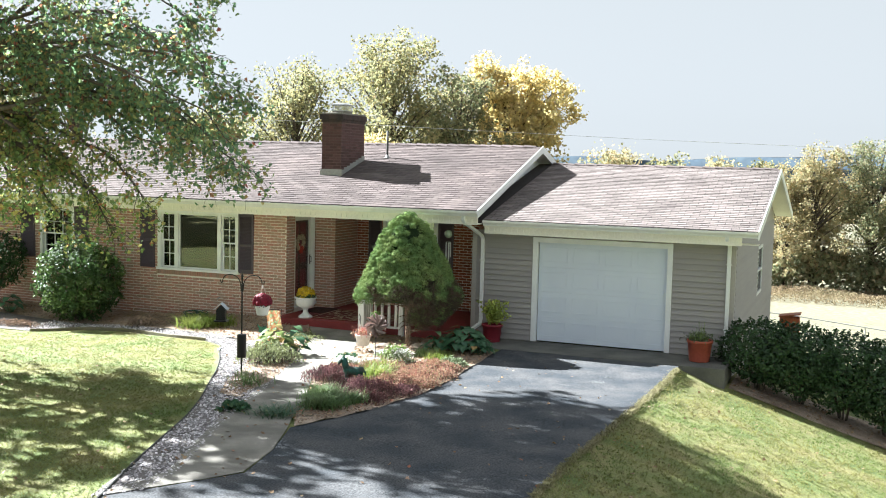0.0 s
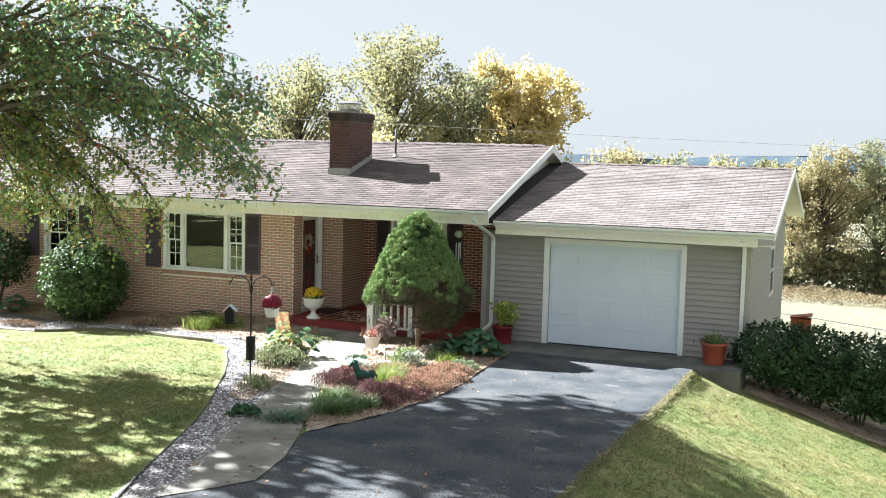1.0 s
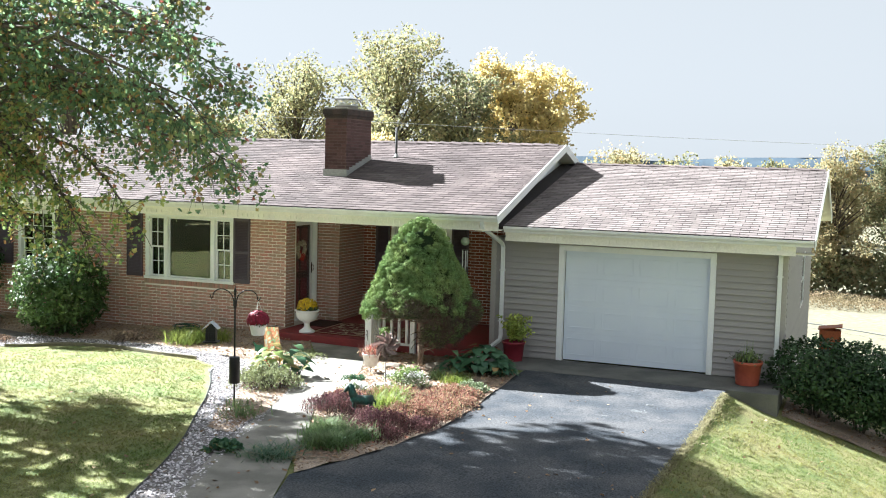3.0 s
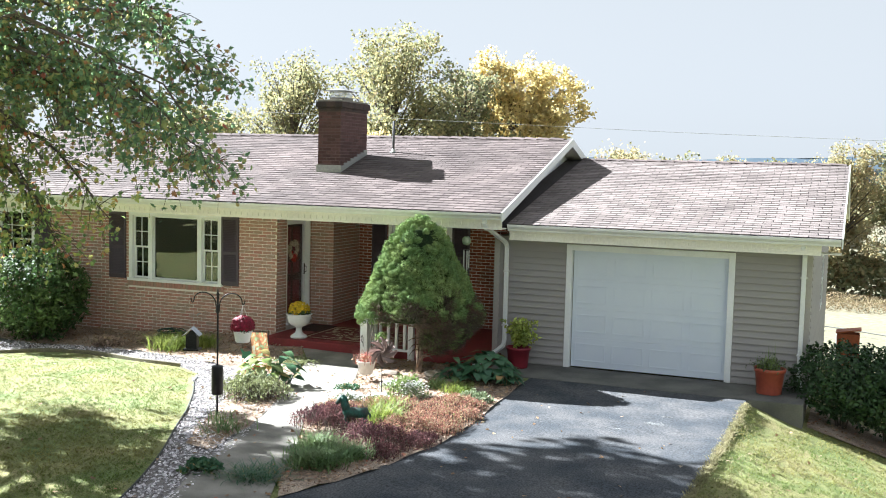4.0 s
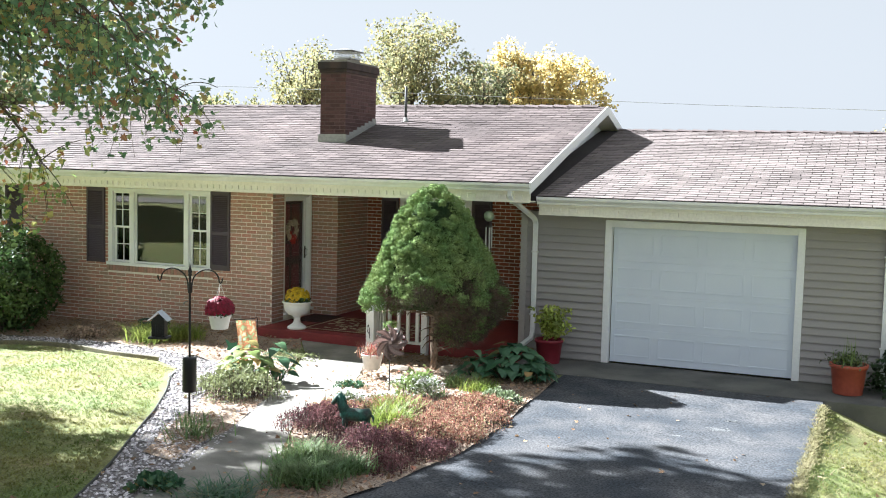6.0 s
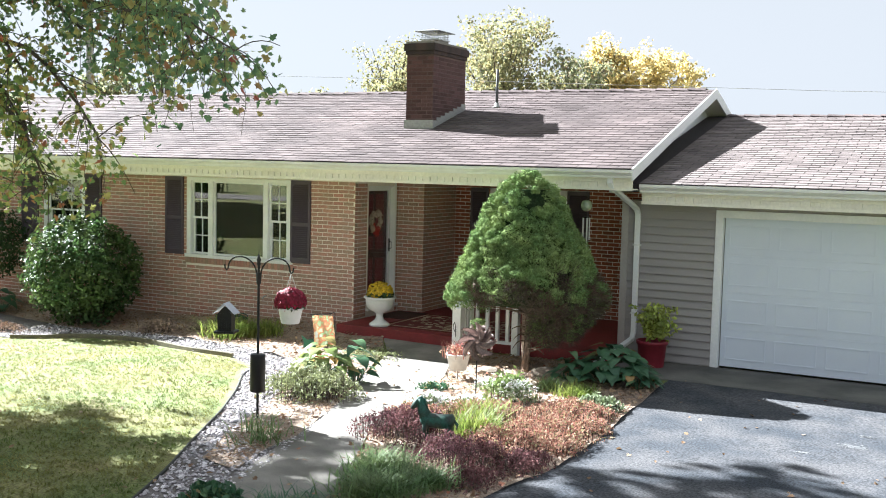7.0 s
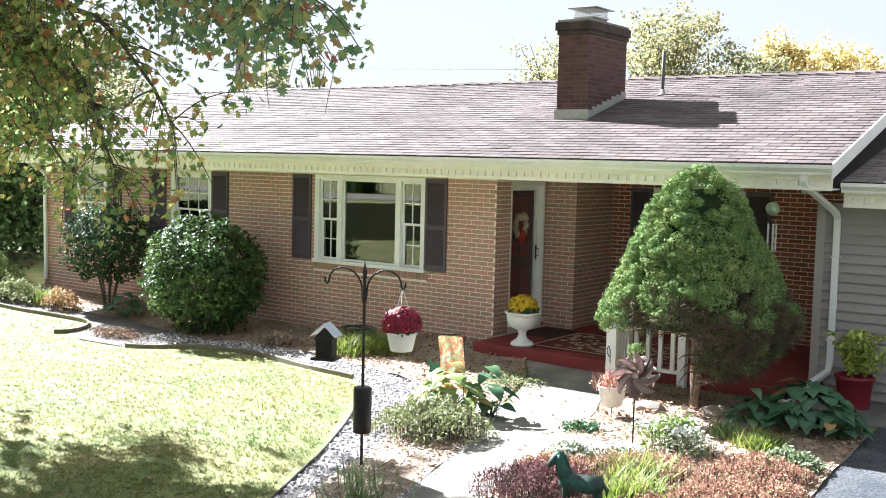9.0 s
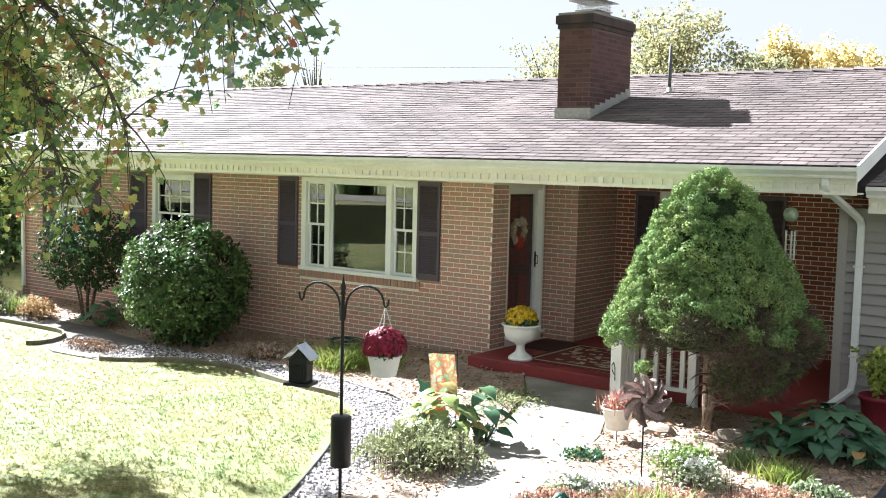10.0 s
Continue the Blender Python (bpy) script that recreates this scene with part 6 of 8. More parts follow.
def bezier(p0, p1, p2, n):
    t = np.linspace(0, 1, n)[:, None]
    return np.asarray(p0) * (1 - t) ** 2 + 2 * np.asarray(p1) * t * (1 - t) + np.asarray(p2) * t * t


def limb_and_twigs(wood, leaves, p0, p1, p2, r0, n_twigs, twig, from_k, droop, leaf_n):
    """A curved limb, its twigs, and places for leaves."""
    path = bezier(p0, p1, p2, 14)
    wob = rng.normal(0, 0.06, path.shape)
    wob[0] = wob[-1] = 0
    path = path + wob
    bm_tube(wood, path.tolist(), list(np.linspace(r0, max(0.006, r0 * 0.12), 14)), 7, False)
    for _ in range(n_twigs):
        k = 1.0 - (1.0 - from_k) * rng.uniform() ** 1.4
        i0 = min(12, int(k * 13))
        at = path[i0] + (path[i0 + 1] - path[i0]) * (k * 13 - i0)
        ahead = path[min(13, int(k * 13) + 1)] - path[max(0, int(k * 13) - 1)]
        ahead /= np.linalg.norm(ahead) + 1e-9
        d = ahead * 0.7 + rng.normal(0, 0.75, 3)
        d[2] -= droop
        d /= np.linalg.norm(d)
        ln = twig * rng.uniform(0.45, 1.25)
        end = at + d * ln + [0, 0, -0.12 * ln]
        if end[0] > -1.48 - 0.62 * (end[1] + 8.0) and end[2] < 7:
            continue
        tp = bezier(at, at + d * ln * 0.5 + [0, 0, 0.08], end, 6)
        bm_tube(wood, tp.tolist(), list(np.linspace(max(0.005, r0 * 0.09), 0.003, 6)), 4, False)
        m = max(3, int(leaf_n * ln))
        kk = rng.uniform(0.15, 1.05, m)
        pos = np.stack([np.interp(kk, np.linspace(0, 1, 6), tp[:, j]) for j in range(3)], 1)
        leaves.append(pos + rng.normal(0, 0.065, (m, 3)) + [0, 0, -0.05])


def near_maple():
    base = np.array((-9.9, -7.9, ground_z(-9.9, -7.9)))
    root = thing("maple_tree", base, "spreading maple tree with green and turning leaves over the lawn", "tree")
    wood = bmesh.new()
    top = base + [0.3, 0.2, 3.6]
    bm_tube(wood, [base - [0, 0, 0.2], base + [0, 0, 0.25], base + [0.1, 0.05, 1.6], top, top + [0.2, 0.2, 2.5], top + [0.1, 0.5, 6.0]], [0.40, 0.30, 0.24, 0.22, 0.15, 0.04], 12, False)
    # boughs reaching over the walk: end, middle, twigs
    over_walk = (((-1.75, -8.40, 3.62), (-4.6, -8.2, 6.1), 52), ((-1.80, -8.85, 4.0), (-4.6, -8.8, 6.5), 50), ((-2.45, -8.05, 3.58), (-4.7, -7.9, 5.9), 48), ((-2.1, -8.3, 4.5), (-4.8, -8.2, 6.8), 46),
                 ((-2.3, -7.7, 4.7), (-5.2, -7.6, 6.8), 46), ((-2.2, -8.8, 5.0), (-5.0, -8.7, 7.2), 46), ((-2.8, -8.2, 5.7), (-5.4, -8.2, 7.6), 46), ((-3.4, -7.6, 5.3), (-5.8, -7.6, 6.9), 46),
                 ((-3.3, -8.5, 4.6), (-5.6, -8.4, 6.6), 44), ((-4.0, -7.5, 4.5), (-6.2, -7.5, 6.2), 46), ((-4.6, -8.2, 4.6), (-6.4, -8.1, 6.2), 44), ((-5.2, -7.3, 4.9), (-6.8, -7.4, 6.2), 46),
                 ((-4.4, -7.0, 5.6), (-6.4, -7.2, 7.0), 40), ((-4.2, -8.7, 5.8), (-6.2, -8.5, 7.4), 40), ((-6.1, -7.8, 5.0), (-7.4, -7.8, 6.2), 40), ((-3.0, -7.4, 6.3), (-5.6, -7.4, 7.8), 36),
                 ((-2.9, -7.6, 3.72), (-5.2, -7.6, 5.8), 44), ((-3.7, -7.1, 3.68), (-5.8, -7.2, 5.6), 44), ((-4.3, -6.65, 3.75), (-6.2, -6.9, 5.4), 42), ((-3.3, -7.4, 4.2), (-5.6, -7.4, 6.0), 44), ((-4.1, -6.9, 4.2), (-6.2, -7.0, 5.8), 42), ((-6.6, -7.0, 5.4), (-7.8, -7.2, 6.4), 40), ((-7.6, -7.4, 4.9), (-8.4, -7.5, 5.8), 36), ((-5.4, -8.6, 5.2), (-7.0, -8.4, 6.6), 36))
    # low boughs, turning yellow
    low = (((-5.05, -7.25, 2.45), (-6.5, -7.4, 4.9), 62), ((-4.3, -7.3, 2.95), (-6.2, -7.5, 5.2), 56), ((-6.2, -6.95, 2.50), (-7.5, -7.2, 4.7), 56), ((-5.5, -7.7, 3.2), (-7.0, -7.7, 5.2), 50),
           ((-7.3, -6.7, 2.75), (-8.2, -7.0, 4.6), 50), ((-6.7, -7.6, 3.4), (-7.9, -7.6, 5.0), 46), ((-5.9, -7.4, 3.7), (-7.4, -7.5, 5.2), 52), ((-4.9, -7.7, 3.6), (-6.6, -7.7, 5.4), 52), ((-6.6, -7.0, 3.4), (-7.8, -7.2, 4.9), 52), ((-5.6, -7.1, 3.1), (-7.2, -7.3, 5.0), 56), ((-7.8, -7.3, 3.6), (-8.6, -7.4, 4.8), 46), ((-8.2, -6.5, 2.9), (-8.9, -6.9, 4.4), 40), ((-7.6, -6.2, 3.3), (-8.6, -6.7, 4.8), 36))
    # boughs on the house side of the trunk, added for their lawn shade
    inner = (((-9.6, -5.9, 3.6), (-9.8, -6.8, 4.6), 34), ((-10.6, -5.7, 4.2), (-10.4, -6.7, 5.0), 34), ((-11.6, -5.5, 4.8), (-11.0, -6.6, 5.4), 34), ((-9.0, -6.4, 3.3), (-9.4, -7.0, 4.3), 30),
             ((-10.2, -6.4, 3.8), (-10.0, -7.0, 4.6), 34), ((-11.2, -6.3, 4.4), (-10.6, -7.0, 5.2), 34), ((-8.7, -6.9, 3.7), (-9.2, -7.3, 4.5), 30), ((-9.7, -6.9, 4.0), (-9.8, -7.3, 4.8), 30))
    greens, yellows, rest = [], [], []
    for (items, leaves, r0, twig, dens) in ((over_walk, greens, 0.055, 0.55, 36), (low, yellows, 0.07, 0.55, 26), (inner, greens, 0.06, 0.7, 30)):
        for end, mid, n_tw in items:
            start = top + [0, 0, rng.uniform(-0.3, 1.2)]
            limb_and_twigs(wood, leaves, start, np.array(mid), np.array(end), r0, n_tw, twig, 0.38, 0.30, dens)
    # thin leafless twigs hanging below the boughs
    for x, y, z, ln in ((-3.1, -7.7, 3.65, 0.45), (-2.8, -8.0, 3.6, 0.55), (-2.4, -8.1, 3.5, 0.5), (-5.9, -7.2, 3.0, 0.5), (-4.7, -7.3, 3.1, 0.45)):
        d = rng.normal(0, 0.3, 2)
        path = bezier((x, y, z + 0.3), (x + d[0], y + d[1], z), (x + d[0] * 0.4 + 0.2, y + d[1] * 0.4, z - ln), 9) + rng.normal(0, 0.015, (9, 3))
        bm_tube(wood, path.tolist(), list(np.linspace(0.005, 0.002, 9)), 4, False)
    for _ in range(80):
        a, el = rng.uniform(0, 2 * math.pi), rng.uniform(-0.1, 1.25)
        ln = rng.uniform(3.0, 6.2)
        end = top + [-0.3 + ln * math.cos(a) * math.cos(el), 0.4 + ln * math.sin(a) * math.cos(el), 0.4 + ln * math.sin(el) * 1.15]
        if (end[0] > -8.6 and end[2] < 7.4) or end[1] - 0.29 * end[2] > -7.2 - 0.03 * (end[0] + 10) + 0.5 * smooth(6.5, 8.5, end[2]):
            continue
        start = top + [0, 0, rng.uniform(0, 3.5)]
        limb_and_twigs(wood, rest, start, start * 0.5 + end * 0.5 + [0, 0, 1.0], end, 0.07, 13, 1.1, 0.35, 0.1, 6)
    # unseen high boughs north-east of the trunk, added to shade drive and east lawn
    for k in range(30):
        sx = 0.6 + 5.6 * ((k * 0.618) % 1)
        sy = -6.3 - 2.6 * rng.uniform() + (1.0 * smooth(0.6, 3.0, sx) - 1.9 * smooth(3.2, 6.2, sx))
        h = rng.uniform(9.2, 11.0)
        end = np.array((sx - 1.38 * h, sy + 0.29 * h, h - 0.3))
        start = top + [0, 0, rng.uniform(2.5, 4.5)]
        limb_and_twigs(wood, rest, start, start * 0.5 + end * 0.5 + [0, 0, 1.2], end, 0.07, 13, 1.0, 0.6, 0.0, 6)
    # and unseen ones added to dapple the walk with shade
    for k in range(12):
        sy = -6.0 - 2.8 * ((k * 0.618) % 1)
        sx = -2.7 - 0.55 * (sy + 6.0) + rng.uniform(-0.5, 0.5)
        h = rng.uniform(8.6, 10.4)
        end = np.array((sx - 1.38 * h, sy + 0.29 * h, h - 0.1))
        start = top + [0, 0, rng.uniform(2.5, 4.5)]
        limb_and_twigs(wood, rest, start, start * 0.5 + end * 0.5 + [0, 0, 1.2], end, 0.07, 9, 0.8, 0.75, 0.0, 6)
    part("trunk", wood, M_BARK, root).matrix_basis = Matrix.Translation(base).inverted()
    for name, leaves, material in (("leaves", greens, M_GREEN), ("turning_leaves", yellows, M_TURNING)):
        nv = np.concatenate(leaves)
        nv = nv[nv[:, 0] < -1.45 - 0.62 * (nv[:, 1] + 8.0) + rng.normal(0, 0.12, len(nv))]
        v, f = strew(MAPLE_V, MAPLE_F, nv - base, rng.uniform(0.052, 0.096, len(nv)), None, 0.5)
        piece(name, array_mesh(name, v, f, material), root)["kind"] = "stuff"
    p = np.concatenate(rest) - base
    v, f = strew(MAPLE_V, MAPLE_F, p, rng.uniform(0.20, 0.34, len(p)), None, 0.5)
    piece("crown", array_mesh("crown", v, f, M_GREEN), root)


near_maple()


def far_tree(name, x, y, top, r, material, n, leaf, label, low=0.25, seed=0, sparse=0.0, category="tree", group=""):
    """A tree seen from afar: trunk, limbs and a crown of many leaf clumps with gaps."""
    g = np.random.default_rng(100 + seed)
    z0 = ground_z(x, y)
    h = top - z0
    root = thing(name, (x, y, z0), label, category, group)
    wood = bmesh.new()
    lean = g.normal(0, 0.03 * h, 2)
    bm_tube(wood, [(0, 0, -0.3), (lean[0] * 0.3, lean[1] * 0.3, h * 0.35), (lean[0], lean[1], h * 0.82)], [0.03 * h, 0.02 * h, 0.004 * h], 7, False)
    pts = []
    nb = 60
    for i in range(nb):
        k = low + (1.0 - low) * g.uniform() ** 0.85
        a = g.uniform(0, 2 * math.pi)
        side = 1 + 0.22 * math.sin(2 * a + seed) + 0.14 * math.sin(3 * a + 2.1 * seed)
        wide = r * side * math.sin(math.pi * min(1, 0.20 + 0.70 * k ** 0.9)) ** 0.6 * g.uniform(0.25, 1.0) ** 0.6
        c = np.array((math.cos(a) * wide, math.sin(a) * wide, h * (0.12 + 0.86 * k) * g.uniform(0.92, 1.02)))
        s = np.array((lean[0] * 0.4, lean[1] * 0.4, h * (0.08 + 0.5 * k)))
        way = bezier(s, (s + c) / 2 + [0, 0, 0.04 * h], c, 7)
        bm_tube(wood, way.tolist(), list(np.linspace(0.007 * h, 0.0012 * h, 7)), 4, False)
        # sprays of leaves along the outer part of the limb, each drawn out in its own direction
        for _ in range(7):
            q = g.uniform(0.45, 1.0)
            at = way[min(6, int(q * 6.99))] + g.normal(0, 0.05 * r, 3)
            d = g.normal(size=3) * [1, 1, 0.6] + (c - s) / (np.linalg.norm(c - s) + 1e-9) * 0.6
            d *= 0.26 * r * g.uniform(0.5, 1.3) / np.linalg.norm(d)
            m = max(1, int(3.2 * n * g.uniform(0.3, 1.7) / (nb * 7)))
            u = g.uniform(-0.4, 1.0, m)[:, None]
            pts.append(at + d * u + g.normal(0, 0.075 * r, (m, 3)) * (1.15 - np.abs(u) * 0.6) * [1, 1, 0.75])
    p = np.concatenate(pts)
    p = p[g.uniform(size=len(p)) > sparse]
    part("trunk", wood, M_BARK, root)
    v, f = strew(QUAD_V, QUAD_F, p, g.uniform(0.5, 1.2, len(p)) * leaf * 0.55, None, 0.3)
    piece("crown", array_mesh("crown", v, f, material), root)
    return root


far_tree("maple_tree", -23.0, 69.4, 14.2, 5.6, M_YELLOW, 13000, 0.42, "golden-yellow autumn maple beyond the house", 0.1, 1)
far_tree("broadleaf_tree", -31.5, 60.0, 14.4, 7.0, M_OLIVE, 9000, 0.36, "tall olive and yellow tree behind the roof", 0.15, 2, 0.1)
far_tree("broadleaf_tree", -26.6, 64.5, 12.4, 4.8, M_WOODS, 4500, 0.36, "darker green tree behind the roof", 0.1, 3)
far_tree("broadleaf_tree", -33.6, 48.0, 11.6, 4.6, M_OLIVE, 4200, 0.30, "thin-leaved tree behind the roof", 0.3, 4, 0.3)
far_tree("broadleaf_tree", -37.5, 43.0, 7.0, 4.2, M_OLIVE, 4500, 0.36, "low yellow-green tree behind the roof", 0.0, 5)
far_tree("broadleaf_tree", -30.0, 52.0, 6.5, 4.0, M_YELLOW, 3500, 0.36, "low yellowing tree behind the roof", 0.0, 6)
far_tree("broadleaf_tree", -47.0, 34.5, 8.9, 2.6, M_WOODS, 2600, 0.40, "green and yellow tree beyond the house", 0.0, 7)
far_tree("broadleaf_tree", -14.0, 74.0, 4.6, 3.4, M_OLIVE, 2500, 0.36, "low pale tree at the field edge", 0.0, 8, 0.2)
for q, (x, y, top, r) in enumerate(((-18.5, 90.0, 6.6, 4.4), (-13.0, 92.0, 5.4, 4.0), (-8.0, 95.0, 5.2, 3.6), (-3.4, 92.0, 4.8, 3.4), (2.0, 96.0, 4.3, 3.4))):
    far_tree("broadleaf_tree", x, y, top, r, (M_PALE_TREE, M_OLIVE)[q % 2], 2600, 0.40, "low pale autumn tree far down the valley", 0.0, 80 + q, 0.35, group="valley trees")
far_tree("bare_tree", -41.9, 33.9, 9.8, 2.2, M_OLIVE, 90, 0.25, "nearly bare tree beyond the ridge", 0.3, 9, 0.3)
far_tree("broadleaf_tree", -58.0, 16.0, 7.5, 4.0, M_WOODS, 2600, 0.36, "green tree beyond the west gable", 0.0, 10)
k = 0
for x, y, top, r, m in ((2.6, 41.5, 4.4, 2.6, M_PALE_TREE), (4.2, 40.8, 5.3, 2.4, M_PALE_TREE), (7.2, 41.5, 5.6, 2.8, M_WOODS), (10.2, 42.0, 5.4, 3.0, M_PALE_TREE), (13.5, 43.0, 6.2, 3.0, M_PALE_TREE), (17, 44, 5.8, 3.2, M_WOODS), (0.2, 44, 2.6, 2.4, M_WOODS), (21, 45, 6.0, 3.2, M_WOODS)):
    k += 1
    far_tree("broadleaf_tree", x, y, top, r, m, 15000, 0.155, "pale autumn tree in the field's tree line", 0.0, 20 + k, 0.5, group="field tree line")
for x, y, top, r, m in ((-25.5, 4.5, 5.6, 2.6, M_WOODS), (-29, 8.5, 7.5, 3.2, M_WOODS), (-23.0, 1.5, 5.0, 2.2, M_SHRUB), (-31, 3.0, 8.5, 3.5, M_WOODS), (-27, 0.5, 7.0, 2.8, M_SHRUB), (-36, 10, 9, 3.5, M_WOODS), (-34, -3, 8, 3.5, M_WOODS), (-21.5, 5.5, 4.8, 2.2, M_WOODS)):
    k += 1
    far_tree("broadleaf_tree", x, y, top, r, m, 9000, 0.17, "shaded green tree beside the house", 0.0, 20 + k, 0.05, group="trees beside the house")


# trees over the west lawn, known by their shade and by the window's mirror image
for x, y, top, r in ((-36, -18.0, 10.5, 5.5), (-43, -23.5, 10.5, 5.0), (-31.5, -13.0, 9.5, 4.2), (-39.5, -20.5, 10.0, 5.0)):
    k += 1
    far_tree("broadleaf_tree", x, y, top, r, M_GREEN, 7000, 0.6, "broad green tree shading the west lawn", 0.3, 60 + k, 0.0, group="trees over the west lawn")


def thicket(name, x0, x1, y0, y1, h, n, leaf, material, label, zoff=0.0):
    """Low continuous growth as one object."""
    p = np.c_[rng.uniform(x0, x1, n), rng.uniform(y0, y1, n)]
    hh = h * (0.6 + 0.5 * np.array([noise.noise((a * 0.35, b * 0.35, 5.0)) for a, b in p]) + 0.3)
    z = np.array([ground_z(a, b) for a, b in p]) + zoff + hh * rng.uniform(0, 1, n) ** 0.7
    v, f = strew(QUAD_V, QUAD_F, np.c_[p, z], rng.uniform(0.6, 1.3, n) * leaf, None, 0.3)
    return tagged(new(name, array_mesh(name, v, f, material)), label, "undergrowth", "", "stuff")


thicket("undergrowth", -2, 26, 39.2, 41.5, 2.2, 16000, 0.17, M_WOODS, "dense dark undergrowth below the tree line")
thicket("undergrowth", -36, -20.5, -2, 9, 1.5, 20000, 0.10, M_SHRUB, "shaded green undergrowth beside the house")
thicket("far_woods", -160, 60, 150, 175, 9.0, 9000, 2.2, M_OLIVE, "distant autumn woods along the valley", -6.0)
thicket("tall_grass", -4, 28, 34, 39.4, 0.5, 30000, 0.06, mat("tan_tall_grass", (0.26, 0.185, 0.12), (0.23, 0.19, 0.11), 0.9, patch=0.3, bump=0, vary=0.3, translucent=0.3), "tall tan grass before the tree line")
# distant ridge, its haze painted in as blue
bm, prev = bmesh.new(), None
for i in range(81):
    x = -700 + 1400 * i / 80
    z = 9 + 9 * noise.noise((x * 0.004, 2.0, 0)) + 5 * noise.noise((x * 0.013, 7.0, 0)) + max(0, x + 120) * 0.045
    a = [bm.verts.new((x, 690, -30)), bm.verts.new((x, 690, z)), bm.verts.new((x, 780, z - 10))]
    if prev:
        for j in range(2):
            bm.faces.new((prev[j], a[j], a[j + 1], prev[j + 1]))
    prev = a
solid("backdrop_ridge", bm, M_HILL, "wooded ridge on the horizon, coloured blue for haze", "hill", "", "structure", True)


# ---------- dwarf spruce before the porch ----------
def spruce():
    """A dwarf spruce: a cone of rounded needle cushions over a core painted dark as shade, brown and open below."""
    bx, by = -2.16, -1.65
    root = thing("dwarf_spruce", (bx, by, ground_z(bx, by)), "cone-shaped dwarf spruce, thin and brown near its base", "conifer")
    wood = bmesh.new()
    bm_tube(wood, [(0, 0, -0.1), (0.02, 0, 0.3), (-0.02, 0.02, 1.2), (0, 0, 2.5)], [0.085, 0.065, 0.05, 0.012], 10, False)
    heights, radii = [0.35, 0.55, 0.75, 0.95, 1.12, 1.4, 1.85, 2.2, 2.5, 2.66, 2.78], [0.48, 0.79, 0.97, 1.06, 1.08, 0.97, 0.81, 0.63, 0.46, 0.29, 0.08]
    cushions, dry, sparse = [], [], []
    count = 640
    for i in range(count):
        z = 0.52 + 2.26 * (1 - math.sqrt(1 - (i + 0.5) / count)) + rng.normal(0, 0.02)
        a = i * 2.39996 + rng.normal(0, 0.06)
        full = np.interp(z, heights, radii)
        size = (0.088 + 0.028 * smooth(2.8, 1.3, z)) * rng.uniform(0.65, 1.35)
        r = max(0.02, full * (1 + 0.12 * noise.noise((math.cos(a) * 2.0, math.sin(a) * 2.0, z * 2.2))) - 1.15 * size)
        east = smooth(-0.5, 0.6, math.cos(a + 0.5))
        if z < 1.04 and math.cos(a - 3.5) > -0.15 and rng.uniform() < 0.97:
            continue
        p = np.array((math.cos(a) * r - 0.015 * z, math.sin(a) * r, z))
        thin = smooth(1.55, 0.85, z) * (0.20 + 0.62 * east + 0.40 * smooth(0.5, 1.0, math.cos(a + 1.35)))
        if rng.uniform() < thin:
            dry.append((p, a, size))
            if rng.uniform() < 0.55:
                sparse.append((p * [0.97, 0.97, 1.0], a, size * 0.8))
        else:
            cushions.append((p, a, size))
    cushions += [(np.array((-0.03 + 0.08 * math.cos(1.7 * q), 0.08 * math.sin(1.7 * q), 2.58 + 0.03 * q)), 1.7 * q, 0.12 - 0.008 * q) for q in range(6)]
    for i in range(90):
        z = rng.uniform(0.35, 1.35)
        a = rng.uniform(0, 2 * math.pi)
        if z < 0.9 and math.cos(a - 3.5) > 0.2:
            continue
        r = np.interp(z, heights, radii) * rng.uniform(0.7, 1.0)
        bm_tube(wood, bezier((0, 0, z - 0.1), (math.cos(a) * r * 0.5, math.sin(a) * r * 0.5, z + 0.02), (math.cos(a) * r, math.sin(a) * r, z - 0.06 + rng.normal(0, 0.05)), 6).tolist(), list(np.linspace(0.016, 0.003, 6)), 5, False)
    part("trunk", wood, mat("spruce_bark", (0.25, 0.19, 0.14), (0.16, 0.12, 0.09), 0.95, patch=5, grain=40, grain_amount=0.4, bump=0.6, stretch=(1, 1, 0.4)), root)
    # solid core painted dark; it stands for the shade between the cushions
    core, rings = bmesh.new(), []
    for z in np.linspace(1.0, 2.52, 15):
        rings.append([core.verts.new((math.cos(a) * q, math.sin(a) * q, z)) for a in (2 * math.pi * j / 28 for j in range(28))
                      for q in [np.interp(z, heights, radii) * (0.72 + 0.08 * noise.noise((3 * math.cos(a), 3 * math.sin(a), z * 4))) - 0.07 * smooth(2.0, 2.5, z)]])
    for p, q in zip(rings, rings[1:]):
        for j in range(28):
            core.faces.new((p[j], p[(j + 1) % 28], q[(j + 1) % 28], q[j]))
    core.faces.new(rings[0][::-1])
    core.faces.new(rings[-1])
    part("shade_core", core, M_SPRUCE_CORE, root, "dark core standing for shade inside the crown", True)

    def needles(items, per, length, flat, width, spread, reach=(0.55, 0.95)):
        n = len(items) * per
        c = np.repeat(np.array([q[0] for q in items]), per, axis=0)
        an_ = np.repeat(np.array([q[1] for q in items]), per)
        sz = np.repeat(np.array([q[2] for q in items]), per)[:, None]
        axis = np.c_[np.cos(an_), np.sin(an_), np.full(n, 0.55)]
        axis /= np.linalg.norm(axis, axis=1)[:, None]
        ball = rng.normal(size=(n, 3))
        ball /= np.linalg.norm(ball, axis=1)[:, None]
        ball = np.where((ball * axis).sum(1)[:, None] < -0.3, -ball, ball)
